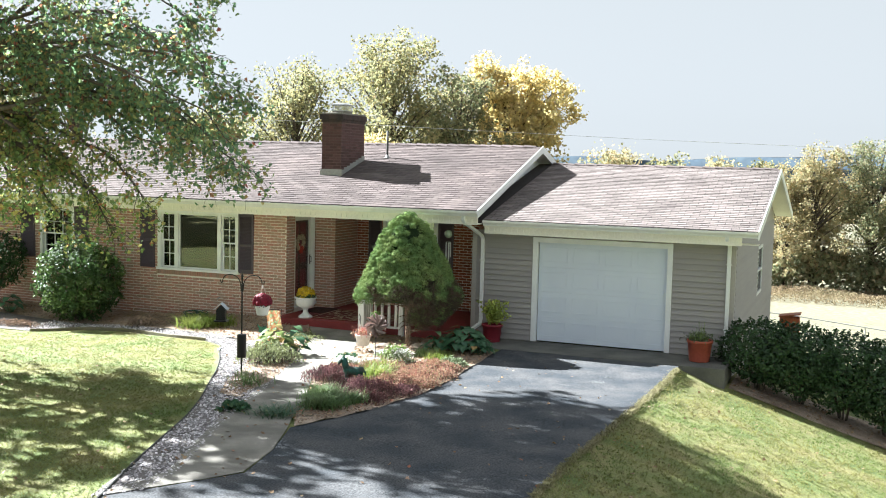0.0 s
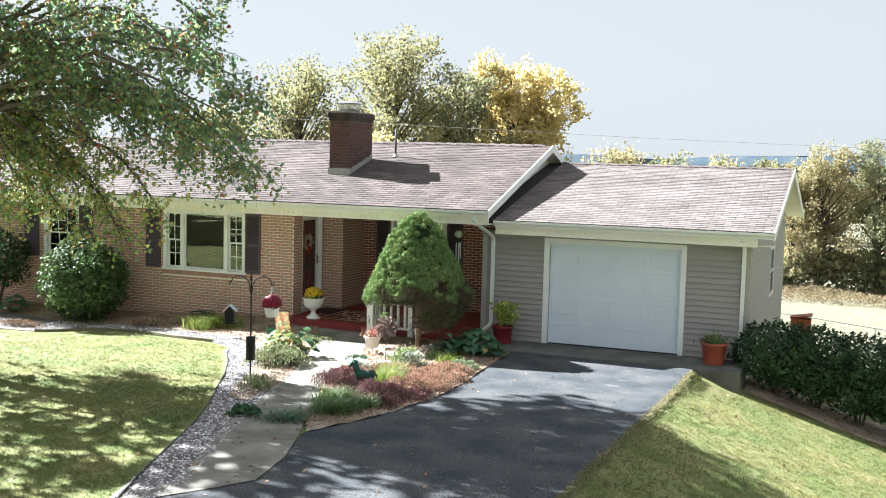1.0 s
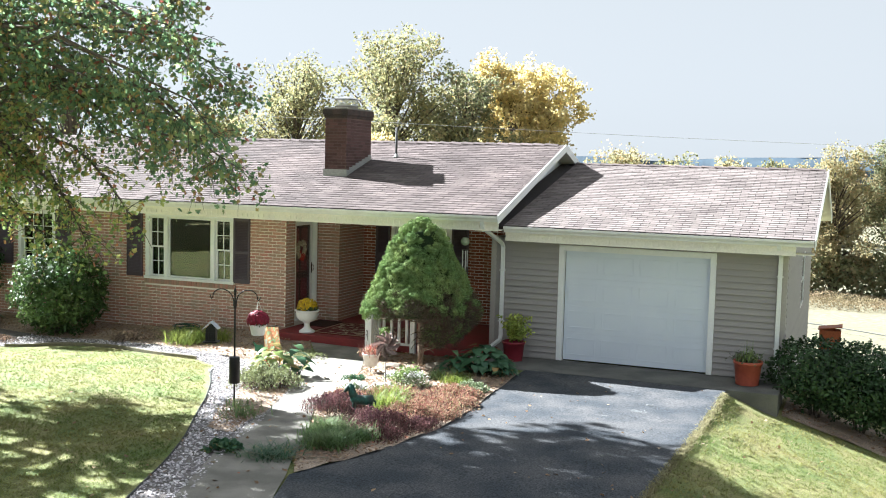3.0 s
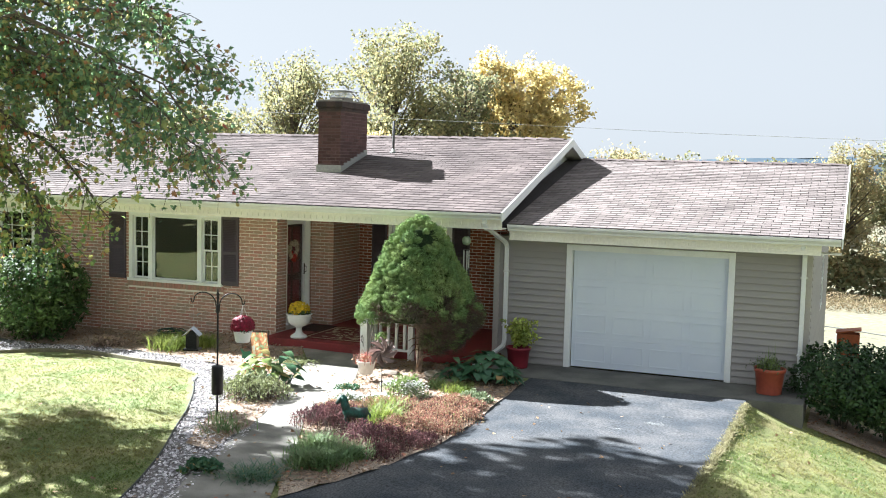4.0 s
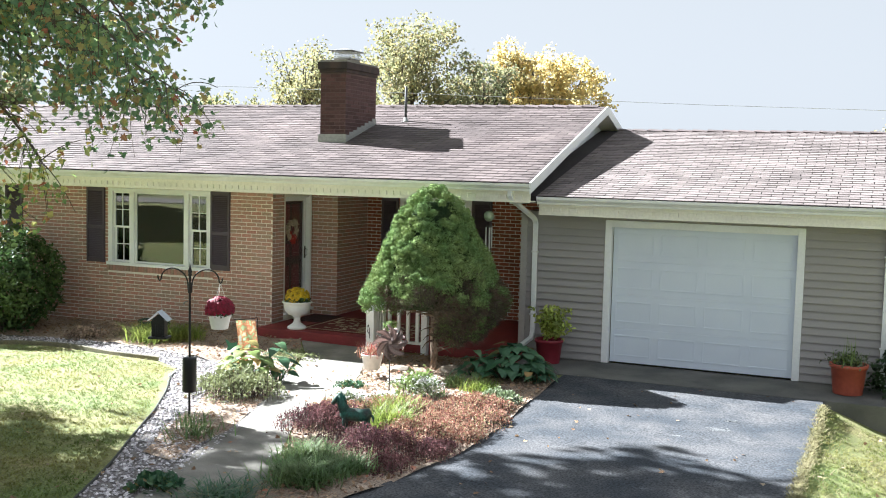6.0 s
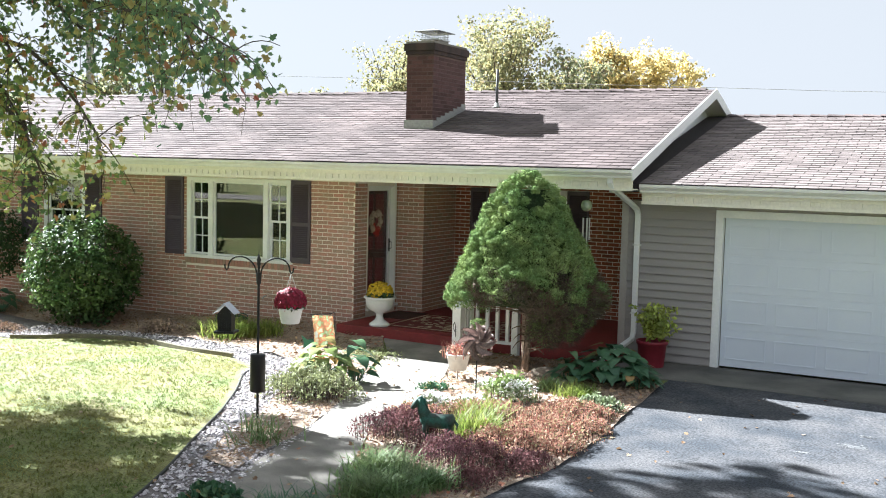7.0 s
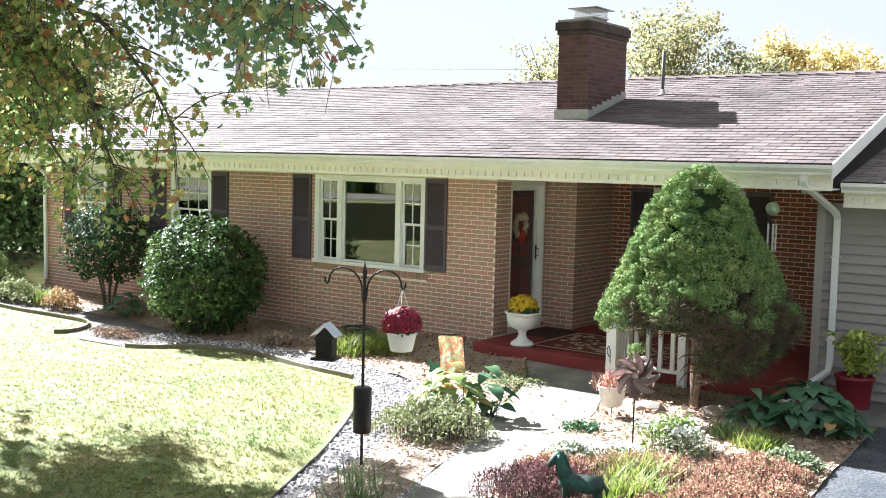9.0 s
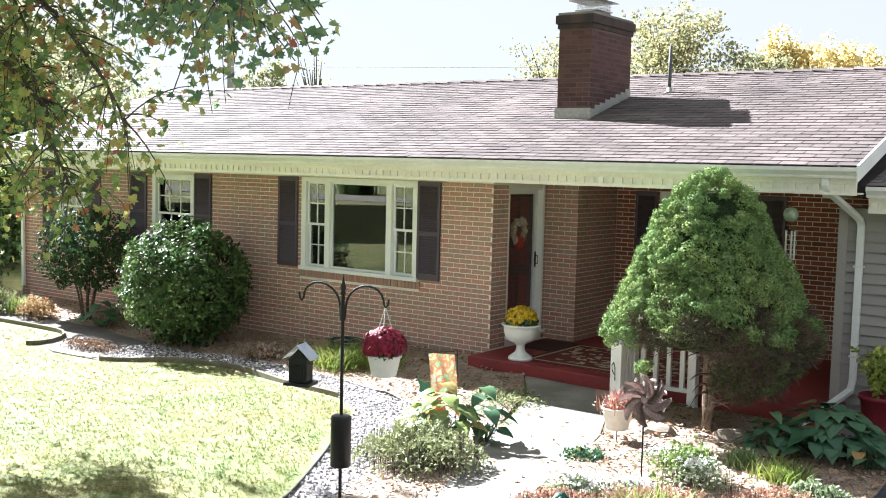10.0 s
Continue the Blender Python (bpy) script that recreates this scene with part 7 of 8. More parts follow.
        bud = 1 + 0.16 * np.sin(ball[:, 0:1] * 9 + an_[:, None] * 7) * np.sin(ball[:, 1:2] * 9) * np.sin(ball[:, 2:3] * 9 + 1)
        start = c + ball * bud * sz * [1.0, 1.0, flat] * rng.uniform(*reach, n)[:, None]
        d = ball + axis * 0.25 + rng.normal(0, spread, (n, 3))
        d /= np.linalg.norm(d, axis=1)[:, None]
        s = np.cross(d, rng.normal(size=(n, 3)))
        s /= np.linalg.norm(s, axis=1)[:, None] + 1e-9
        ln = length * rng.uniform(0.6, 1.3, n)[:, None]
        v_ = np.stack([start - s * width, start + s * width, start + d * ln + s * width * 0.4, start + d * ln - s * width * 0.4], 1).reshape(-1, 3)
        k_ = (np.arange(n) * 4)[:, None]
        return v_, np.concatenate([k_ + [0, 1, 2], k_ + [0, 2, 3]], 1).reshape(-1, 3)
    # each cushion is shingled with short sprays that face outwards, needles standing between them
    per = 520
    c = np.repeat(np.array([q[0] for q in cushions]), per, axis=0)
    an_ = np.repeat(np.array([q[1] for q in cushions]), per)
    sz = np.repeat(np.array([q[2] for q in cushions]), per)[:, None]
    axis = np.c_[np.cos(an_), np.sin(an_), np.full(len(c), 0.55)] / math.hypot(1.0, 0.55)
    ball = rng.normal(size=c.shape)
    ball /= np.linalg.norm(ball, axis=1)[:, None]
    ball = np.where((ball * axis).sum(1)[:, None] < -0.35, -ball, ball)
    bud = 1 + 0.20 * np.sin(ball[:, 0:1] * 8 + an_[:, None] * 7) * np.sin(ball[:, 1:2] * 8 + an_[:, None] * 3) + 0.12 * np.sin(ball[:, 2:3] * 9 + an_[:, None])
    sprays = strew(QUAD_V, QUAD_F, c + ball * bud * sz * [1.0, 1.0, 0.82] * rng.uniform(0.72, 1.06, len(c))[:, None], rng.uniform(0.010, 0.019, len(c)), ball + rng.normal(0, 0.32, c.shape))
    v_, f_ = join_arrays([sprays, needles(cushions, 140, 0.020, 0.82, 0.0035, 0.4, (0.9, 1.05)), needles(sparse, 150, 0.03, 0.8, 0.005, 0.5)])
    piece("crown", array_mesh("crown", v_, f_, M_SPRUCE), root)
    v_, f_ = needles(dry, 110, 0.09, 0.8, 0.0035, 0.5)
    ob = piece("dry_growth", array_mesh("dry_growth", v_, f_, M_SPRUCE_DRY), root)
    tagged(ob, "brown bare twigs")


spruce()


# ---------- shrubs and hedge ----------
def shrub(name, x, y, rx, ry, h, n, leaf, material, label, stems=8, lift=0.0, category="shrub", lumps=0.18, sprigs=0):
    z0 = ground_z(x, y)
    root = thing(name, (x, y, z0), label, category)
    wood = bmesh.new()
    for i in range(stems):
        a = 2 * math.pi * i / stems + rng.uniform(-0.3, 0.3)
        e = np.array((math.cos(a) * rx * 0.7, math.sin(a) * ry * 0.7, h * rng.uniform(0.6, 0.9)))
        bm_tube(wood, bezier((0.06 * math.cos(a), 0.06 * math.sin(a), -0.05), (e[0] * 0.3, e[1] * 0.3, h * 0.4), e, 7).tolist(), list(np.linspace(0.018, 0.004, 7)), 5, False)
    part("branchwork", wood, M_BARK, root)
    d = rng.normal(size=(n, 3))
    d /= np.linalg.norm(d, axis=1)[:, None]
    lump = np.array([1 + lumps * noise.noise(Vector(q) * 2.2 + Vector((x, y, 0))) + lumps * 0.6 * noise.noise(Vector(q) * 5.5 + Vector((x, y, 0))) for q in d])
    rad = np.where(rng.uniform(size=n) < 0.75, rng.uniform(0.84, 1.03, n), rng.uniform(0.35, 0.9, n)) * lump
    p = d * rad[:, None] * [rx, ry, (h - lift) * 0.5] + [0, 0, lift + (h - lift) * 0.5]
    if sprigs:
        # young shoots standing out of the clipped outline
        q = rng.normal(size=(sprigs, 3)) + [0, 0, 0.7]
        q /= np.linalg.norm(q, axis=1)[:, None]
        along = np.repeat(q, 9, axis=0) * (rng.uniform(0.92, 1.06, sprigs).repeat(9) + np.tile(np.linspace(0, 0.12, 9), sprigs))[:, None]
        along = along * [rx, ry, (h - lift) * 0.5] + [0, 0, lift + (h - lift) * 0.5] + rng.normal(0, 0.012, (sprigs * 9, 3))
        p, d = np.concatenate([p, along]), np.concatenate([d, np.repeat(q, 9, axis=0)])
    keep = p[:, 2] > 0.02
    v, f = strew(LEAF_V, LEAF_F, p[keep], rng.uniform(0.7, 1.25, keep.sum()) * leaf, d[keep] * 0.8 + rng.normal(0, 0.55, (keep.sum(), 3)), 0.25)
    piece("leaves", array_mesh("leaves", v, f, material), root)
    return root


shrub("round_shrub", -11.0, -1.25, 0.98, 0.92, 1.88, 9000, 0.085, M_SHRUB, "large rounded glossy evergreen shrub by the wall", lumps=0.34, sprigs=150)
shrub("tall_shrub", -14.0, -0.95, 0.85, 0.7, 1.95, 4200, 0.075, mat("nandina_leaf", (0.03, 0.065, 0.03), (0.05, 0.08, 0.035), 0.6, patch=3, bump=0, vary=0.35, spec=0.12, translucent=0.25), "loose upright evergreen shrub by the brick wall", 12, 0.6, lumps=0.45, sprigs=120)
M_PRIVET = mat("privet_leaf", (0.026, 0.060, 0.020), (0.045, 0.085, 0.028), 0.38, patch=3, bump=0, vary=0.45, spec=0.35, translucent=0.2)
hl = [(4.75, -0.15), (5.5, -0.1), (6.3, -0.15), (7.1, -0.25), (8.0, -0.35), (9.0, -0.5), (10.0, -0.6), (11.0, -0.8)]
for i, (x, y) in enumerate(hl):
    shrub("hedge_shrub", x, y, 0.80, 0.85, 1.36 + 0.15 * min(i, 4), 5200 if i < 6 else 2500, 0.075, M_PRIVET, "dark green clipped hedge shrub below the garage", 8, 0.16, "hedge", 0.20, 90)



root = thing("yucca_plant", (-46.0, -43.0, ground_z(-46.0, -43.0)), "dark spiky yucca beyond the road", "yucca")
v, f = tufts(rng.normal(0, 0.45, (220, 3)) * [1, 1, 0], 1.5, 0.9, 0.035, 3)
piece("foliage", array_mesh("foliage", v, f, M_SHRUB), root)


def hosta(x, y, r, n, size, material, label, name="hosta_plant"):
    """A rosette of broad heart-shaped leaves on arching stalks."""
    root = thing(name, (x, y, ground_z(x, y) + 0.02), label, "hosta")
    vs, fs, k = [], [], 0
    for i in range(n):
        a = i * 2.4 + rng.uniform(-0.3, 0.3)
        rr = r * (0.12 + 0.88 * math.sqrt((i + 0.5) / n))
        h = size * rng.uniform(0.9, 1.25) * (2.75 - 2.0 * rr / r)
        w, ln = size * rng.uniform(0.36, 0.48), size * rng.uniform(0.95, 1.3)
        drop = rng.uniform(0.35, 0.75)
        turn_ = rng.uniform(-0.5, 0.5)
        c = Vector((math.cos(a + turn_), math.sin(a + turn_), 0))
        s = Vector((-c.y, c.x, 0))
        foot = Vector((math.cos(a), math.sin(a), 0)) * (rr - ln * 0.35)
        rows = []
        for j in range(7):
            t = j / 6
            ww = w * (math.sin(math.pi * (0.14 + 0.86 * t) ** 0.62) if j < 6 else 0.02)
            mid = foot + c * (ln * t * (1 - 0.12 * t)) + Vector((0, 0, h + ln * (0.16 * t - drop * t * t)))
            lift = Vector((0, 0, ww * 0.16 * math.cos(5 * t)))
            rows.append([mid - s * ww + lift, mid, mid + s * ww + lift])
        for row in rows:
            vs += [tuple(q) for q in row]
        for j in range(6):
            for b in (0, 1):
                o = k + j * 3 + b
                fs.append((o, o + 1, o + 4, o + 3))
        k += 21
    piece("leaves", array_mesh("leaves", vs, fs, material, True), root)
    st = bmesh.new()
    for i in range(n):
        a = i * 2.4
        rr = r * (0.25 + 0.75 * math.sqrt((i + 0.5) / n)) * 0.55
        bm_tube(st, [(0.03 * math.cos(a), 0.03 * math.sin(a), -0.03), (rr * math.cos(a), rr * math.sin(a), size * 0.75)], 0.007, 4, False)
    part("stalk_growth", st, M_HOSTA, root)["kind"] = "stuff"
    return root


M_HOSTA = mat("hosta_leaf", (0.045, 0.10, 0.045), (0.07, 0.12, 0.05), 0.42, patch=5, grain=30, grain_amount=0.15, bump=0.1, translucent=0.25,
              palette=[(0.0, (0.035, 0.10, 0.055)), (0.8, (0.075, 0.165, 0.08)), (0.93, (0.13, 0.19, 0.07)), (1.0, (0.42, 0.24, 0.08))])
M_HOSTA_PALE = mat("pale_hosta_leaf", (0.14, 0.22, 0.06), (0.20, 0.26, 0.09), 0.42, patch=5, grain=30, bump=0.1, translucent=0.3,
                   palette=[(0.0, (0.05, 0.11, 0.05)), (0.5, (0.20, 0.27, 0.08)), (0.85, (0.30, 0.32, 0.12)), (1.0, (0.34, 0.22, 0.08))])
hosta(-0.85, -1.80, 0.60, 105, 0.195, M_HOSTA, "dark green hosta clump with yellowing leaves beside the porch")
hosta(-0.42, -2.10, 0.30, 28, 0.15, M_HOSTA, "dark green hosta clump at the driveway edge")
hosta(-1.30, -2.15, 0.30, 28, 0.15, M_HOSTA, "dark green hosta clump in the mulch")
hosta(-4.05, -3.75, 0.42, 40, 0.22, M_HOSTA_PALE, "pale variegated hosta beside the walk")
hosta(-3.75, -3.45, 0.26, 14, 0.22, M_HOSTA, "dark hosta beside the walk")
hosta(-13.2, -1.2, 0.38, 20, 0.20, M_HOSTA, "dark hosta beside the round shrub")


def mound(name, x, y, rx, ry, h, n, leaf, material, label, category="plant"):
    """A low mound of fine leaves on thin stems."""
    root = thing(name, (x, y, ground_z(x, y)), label, category)
    q = rng.normal(0, 0.45, (n, 2))
    q = q[np.hypot(q[:, 0], q[:, 1]) < 1.05]
    lump = np.array([0.75 + 0.5 * noise.noise((a * 3 + x, b * 3 + y, 2.0)) + 0.25 * noise.noise((a * 9, b * 9, 2.0)) for a, b in q])
    z = h * np.sqrt(np.clip(1.12 - (q ** 2).sum(1), 0.02, 1)) * lump * np.sqrt(rng.uniform(0.15, 1, len(q)))
    gz = np.array([ground_z(x + a * rx, y + b * ry) for a, b in q]) - ground_z(x, y)
    p = np.c_[q[:, 0] * rx, q[:, 1] * ry, z + gz + 0.01]
    v, f = strew(LEAF_V, LEAF_F, p, rng.uniform(0.7, 1.3, len(p)) * leaf, None, 0.6)
    piece("leaves", array_mesh("leaves", v, f, material), root)
    t = tufts(p[::6] * [0.95, 0.95, 0.0] + np.c_[np.zeros((len(p[::6]), 2)), gz[::6]], h * 0.8, 0.05, 0.003, 1)
    piece("twig_growth", array_mesh("twig_growth", *t, M_BARK), root)["kind"] = "stuff"
    return root


M_SEDUM = mat("red_sedum", (0.34, 0.17, 0.12), (0.30, 0.22, 0.12), 0.8, patch=2.2, grain=30, bump=0, spec=0.1, translucent=0.25,
              palette=[(0.0, (0.19, 0.08, 0.07)), (0.3, (0.34, 0.15, 0.115)), (0.58, (0.45, 0.27, 0.20)), (0.82, (0.50, 0.40, 0.28)), (1.0, (0.27, 0.30, 0.12))])
M_PLUM = mat("plum_foliage", (0.105, 0.052, 0.060), (0.17, 0.085, 0.082), 0.8, patch=3, grain=30, bump=0, vary=0.45, spec=0.1, translucent=0.25)
M_GREY = mat("grey_green_foliage", (0.22, 0.25, 0.13), (0.28, 0.30, 0.14), 0.7, patch=4, grain=30, bump=0, vary=0.35, translucent=0.25)
M_DRIED = mat("dried_flower_heads", (0.36, 0.26, 0.19), (0.30, 0.22, 0.17), 0.9, patch=5, grain=30, bump=0, vary=0.35)
M_LILY = mat("long_grass_leaf", (0.17, 0.24, 0.045), (0.26, 0.29, 0.07), 0.55, patch=3, grain=20, bump=0, vary=0.35, translucent=0.4)
M_LIRIOPE = mat("liriope_leaf", (0.11, 0.19, 0.065), (0.17, 0.23, 0.09), 0.5, patch=3, grain=20, bump=0, vary=0.35, translucent=0.3)
for x, y, rx, ry, h, m in ((-1.75, -5.7, 0.55, 0.6, 0.30, M_PLUM), (-0.75, -6.35, 0.75, 0.6, 0.24, M_PLUM), (-0.45, -5.1, 0.55, 0.8, 0.26, M_SEDUM), (-1.25, -4.75, 0.7, 0.55, 0.28, M_SEDUM), (-0.6, -4.05, 0.5, 0.6, 0.22, M_SEDUM), (-0.55, -5.75, 0.6, 0.6, 0.26, M_SEDUM), (-1.9, -5.15, 0.4, 0.4, 0.24, M_SEDUM)):
    mound("sedum_plant", x, y, rx, ry, h, 4000, 0.028, m, "low mound of red and plum autumn foliage by the driveway", "ground cover")
for x, y, rx, ry, h, m in ((-0.16, -4.55, 0.22, 0.35, 0.17, M_SEDUM), (-0.12, -5.45, 0.22, 0.40, 0.18, M_SEDUM), (-0.16, -6.25, 0.24, 0.40, 0.18, M_PLUM), (-0.34, -6.95, 0.26, 0.35, 0.17, M_PLUM), (-0.30, -3.85, 0.22, 0.30, 0.14, M_SEDUM)):
    mound("sedum_plant", x, y, rx, ry, h, 1300, 0.028, m, "sprawling red autumn foliage at the driveway edge", "ground cover")
mound("grey_shrub", -3.62, -4.65, 0.62, 0.62, 0.42, 3600, 0.045, M_GREY, "pale grey-green feathery shrub beside the walk", "shrub")
mound("leafy_plant", -1.88, -8.5, 0.26, 0.24, 0.15, 330, 0.075, M_HOSTA, "low dark leafy plant at the walk's edge")
mound("leafy_plant", -2.65, -3.35, 0.26, 0.22, 0.13, 260, 0.055, M_HOSTA, "low leafy plant in the drive bed")
mound("pale_shrub", -1.55, -3.55, 0.34, 0.30, 0.42, 900, 0.05, M_POT_GREEN, "small leafy green shrub in the drive bed", "shrub")
M_WHITE_EDGED = mat("white_edged_leaf", (0.30, 0.34, 0.22), (0.15, 0.21, 0.09), 0.6, patch=18, bump=0, vary=0.35, translucent=0.25)
M_PETAL = mat("white_petal", (0.80, 0.80, 0.78), (0.72, 0.72, 0.70), 0.6, patch=20, bump=0, vary=0.12, translucent=0.25)


def white_flowers(x, y, rx, ry, h, n, label):
    """A low leafy plant under a loose cover of small white flowers."""
    root = mound("white_flower_plant", x, y, rx, ry, h, n, 0.042, M_WHITE_EDGED, label, "flowering plant")
    q = rng.normal(0, 0.42, (n, 2))
    q = q[np.hypot(q[:, 0], q[:, 1]) < 1.0]
    z = h * np.sqrt(np.clip(1.1 - (q ** 2).sum(1), 0.05, 1)) * (0.78 + 0.4 * np.array([noise.noise((a * 4 + x, b * 4 + y, 6.0)) for a, b in q])) + 0.03
    v, f = strew(LEAF_V, LEAF_F, np.c_[q * [rx, ry], z], rng.uniform(0.026, 0.045, len(q)), np.tile([0, 0, 1.0], (len(q), 1)) + rng.normal(0, 0.5, (len(q), 3)))
    piece("blossoms", array_mesh("blossoms", v, f, M_PETAL), root)


white_flowers(-2.02, -4.62, 0.34, 0.26, 0.24, 620, "white-flowering low plant behind the horse ornament")
white_flowers(-1.66, -4.36, 0.26, 0.24, 0.20, 420, "small white-flowering plant beside the wind spinner")
white_flowers(-1.32, -3.78, 0.30, 0.26, 0.32, 300, "white-flowering leafy plant in the drive bed")
white_flowers(-2.0, -3.0, 0.34, 0.28, 0.15, 260, "sparse white-flowering plant in the pale mulch")
mound("pale_shrub", -0.46, -3.45, 0.32, 0.28, 0.20, 700, 0.06, M_WHITE_EDGED, "pale variegated plant at the driveway edge")
mound("dried_flower_plant", -9.0, -1.45, 0.42, 0.26, 0.24, 900, 0.055, M_DRIED, "clump of dried tan flower heads in the bed")
mound("dried_flower_plant", -8.35, -1.2, 0.26, 0.20, 0.18, 500, 0.05, M_DRIED, "small clump of dried flower heads")
mound("dried_flower_plant", -14.9, -1.35, 0.55, 0.30, 0.42, 900, 0.06, mat("orange_dried_plant", (0.42, 0.26, 0.12), (0.34, 0.24, 0.13), 0.8, patch=4, bump=0, vary=0.3, translucent=0.25), "orange-tan faded plant by the wall")
mound("leafy_ground_cover", -16.6, -1.3, 1.1, 0.40, 0.45, 2200, 0.07, M_GREY, "pale green ground cover at the far bed")
mound("leafy_ground_cover", -18.3, -0.9, 1.3, 0.6, 0.75, 2600, 0.08, M_POT_GREEN, "leafy green plants at the house corner")
mound("leafy_ground_cover", -4.6, -1.75, 0.55, 0.45, 0.10, 1100, 0.035, M_GREY, "sparse low ground cover before the porch")
mound("leafy_ground_cover", -12.0, -2.25, 0.75, 0.28, 0.14, 1300, 0.04, M_DRIED, "faded low ground cover along the bed edge")


def grass_clump(x, y, r, h, n, material, label, width=0.007):
    root = thing("grass_clump", (x, y, ground_z(x, y)), label, "ornamental grass")
    q = rng.normal(0, r * 0.45, (n, 2))
    v, f = tufts(np.c_[q, np.zeros(n) - 0.01], h, r * 1.1, width, 4)
    piece("foliage", array_mesh("foliage", v, f, material), root)


for x, y, r, h, n, m, t in ((-7.45, -1.45, 0.36, 0.30, 190, M_LILY, "bright yellow-green strappy lily leaves in the bed"), (-6.95, -1.25, 0.26, 0.26, 120, M_LILY, "bright strappy lily leaves by the wall"),
                            (-0.85, -7.75, 0.25, 0.20, 230, M_LIRIOPE, "arching dark green grass clump by the driveway"), (-1.10, -7.15, 0.25, 0.20, 200, M_LIRIOPE, "arching green grass clump by the walk"), (-0.62, -7.3, 0.20, 0.18, 130, M_LIRIOPE, "arching green grass clump"),
                            (-1.0, -5.55, 0.20, 0.30, 90, M_LILY, "yellow-green grass tuft among red foliage"), (-1.2, -5.0, 0.22, 0.30, 90, M_LILY, "yellow-green grass tuft in the bed"), (-0.9, -3.0, 0.17, 0.20, 110, M_LILY, "small bright green grass tuft"),
                            (-1.35, -2.75, 0.15, 0.20, 60, M_LIRIOPE, "small green grass tuft"), (-2.72, -6.75, 0.30, 0.20, 22, M_LIRIOPE, "loose long-bladed grass by the pole"), (-3.0, -6.45, 0.16, 0.26, 9, M_LIRIOPE, "thin upright grass by the pole"),
                            (-15.6, -1.2, 0.22, 0.32, 60, M_LILY, "pale grass clump in the far bed"), (-1.2, -8.45, 0.30, 0.10, 120, M_HOSTA, "low creeping plant at the bed's tip")):
    grass_clump(x, y, r, h, n, m, t)

# ---------- lawn, gravel stones, fallen leaves ----------
LAWN_L = [(-0.6, -13.2), (-1.55, -11.2), (-2.3, -9.2), (-2.8, -8.15), (-3.47, -6.95), (-3.98, -6.0), (-4.65, -4.9), (-5.4, -3.85), (-5.6, -3.35), (-6.4, -2.86), (-7.05, -2.75), (-8.75, -2.2), (-9.6, -2.12), (-10.35, -2.2), (-11.15, -2.85), (-12.9, -2.75), (-13.2, -1.98), (-15.3, -1.95), (-19, -1.9), (-19, -13.2)]
LAWN_R = [(3.38, -1.5), (3.36, -4.2), (3.33, -6.2), (3.26, -9.1), (3.29, -10.6), (3.4, -13.5), (13, -13.5), (13, -1.2), (9, -1.4), (6.5, -1.2), (4.3, -1.0), (4.2, -1.5)]
pl = scatter_in(LAWN_L, 84000)
near = np.hypot(pl[:, 0] - 2, pl[:, 1] + 12)
pl = pl[rng.uniform(size=len(pl)) < np.clip(1.5 - near / 16, 0.25, 1)]
v1 = tufts(pl, 0.024, 0.055, 0.005, 3)
pr = scatter_in(LAWN_R, 34000)
v2 = tufts(pr, 0.024, 0.055, 0.005, 3)
# the lawn thins out of sight behind the walk's start
pn = np.concatenate([scatter_in([(3.45, -13.5), (4.1, -18), (5.9, -24), (16, -24), (16, -13.5)], 22000), scatter_in([(-0.7, -13.2), (-1.7, -16), (-1.6, -24), (-19, -24), (-19, -13.2)], 26000)])
pn = pn[rng.uniform(size=len(pn)) < np.clip((pn[:, 1] + 24) / 9, 0.1, 1)]
v, f = join_arrays([v1, v2, tufts(pn, 0.024, 0.055, 0.005, 3)])
tagged(new("lawn_grass", array_mesh("lawn_grass", v, f, M_GRASS)), "short green and straw-coloured lawn grass", "grass", "", "stuff")

# straw along the drive's edge and in worn spots of the east lawn
M_STRAW = mat("straw_blade", (0.27, 0.24, 0.13), (0.20, 0.19, 0.085), 0.8, patch=2, grain=20, bump=0, vary=0.3, translucent=0.3)
ps = scatter_in(LAWN_R, 30000)
worn = np.array([noise.noise((x * 0.9, y * 0.9, 4.0)) + 0.5 * noise.noise((x * 2.6, y * 2.6, 9.0)) for x, y, _ in ps])
ps = ps[rng.uniform(size=len(ps)) < np.clip(0.40 * np.exp(-(ps[:, 0] - 3.3) / 0.35) + 0.9 * np.clip(worn - 0.05, 0, 1) * np.exp(-(ps[:, 0] - 3.3) / 3.0), 0, 1)]
edge = np.array([(np.interp(-y, (1.5, 4.2, 6.2, 9.1, 10.6, 13.5), (3.35, 3.34, 3.30, 3.23, 3.26, 3.47)) + rng.normal(0, 0.03), y) for y in rng.uniform(-13.4, -1.5, 2600)])
ps = np.concatenate([ps, np.c_[edge, [ground_z(*q) for q in edge]]])
v, f = tufts(ps, 0.036, 0.06, 0.005, 3)
tagged(new("dry_grass", array_mesh("dry_grass", v, f, M_STRAW)), "straw-coloured dry grass along the driveway", "grass", "", "stuff")

PEB_V = np.array([(0.5, 0, 0), (-0.45, 0.05, 0), (0, 0.42, 0.03), (0.04, -0.4, 0), (0, 0, 0.28), (0, 0.02, -0.2)], float)
PEB_F = np.array([(0, 2, 4), (2, 1, 4), (1, 3, 4), (3, 0, 4), (2, 0, 5), (1, 2, 5), (3, 1, 5), (0, 3, 5)])
pg = scatter_in(GRAVEL, 110000)
pg = pg[pg[:, 0] > -11.5][:20000]
v, f = strew(PEB_V, PEB_F, pg + [0, 0, 0.016], rng.uniform(0.026, 0.060, len(pg)), np.tile([0, 0, 1.0], (len(pg), 1)) + rng.normal(0, 0.2, (len(pg), 3)))
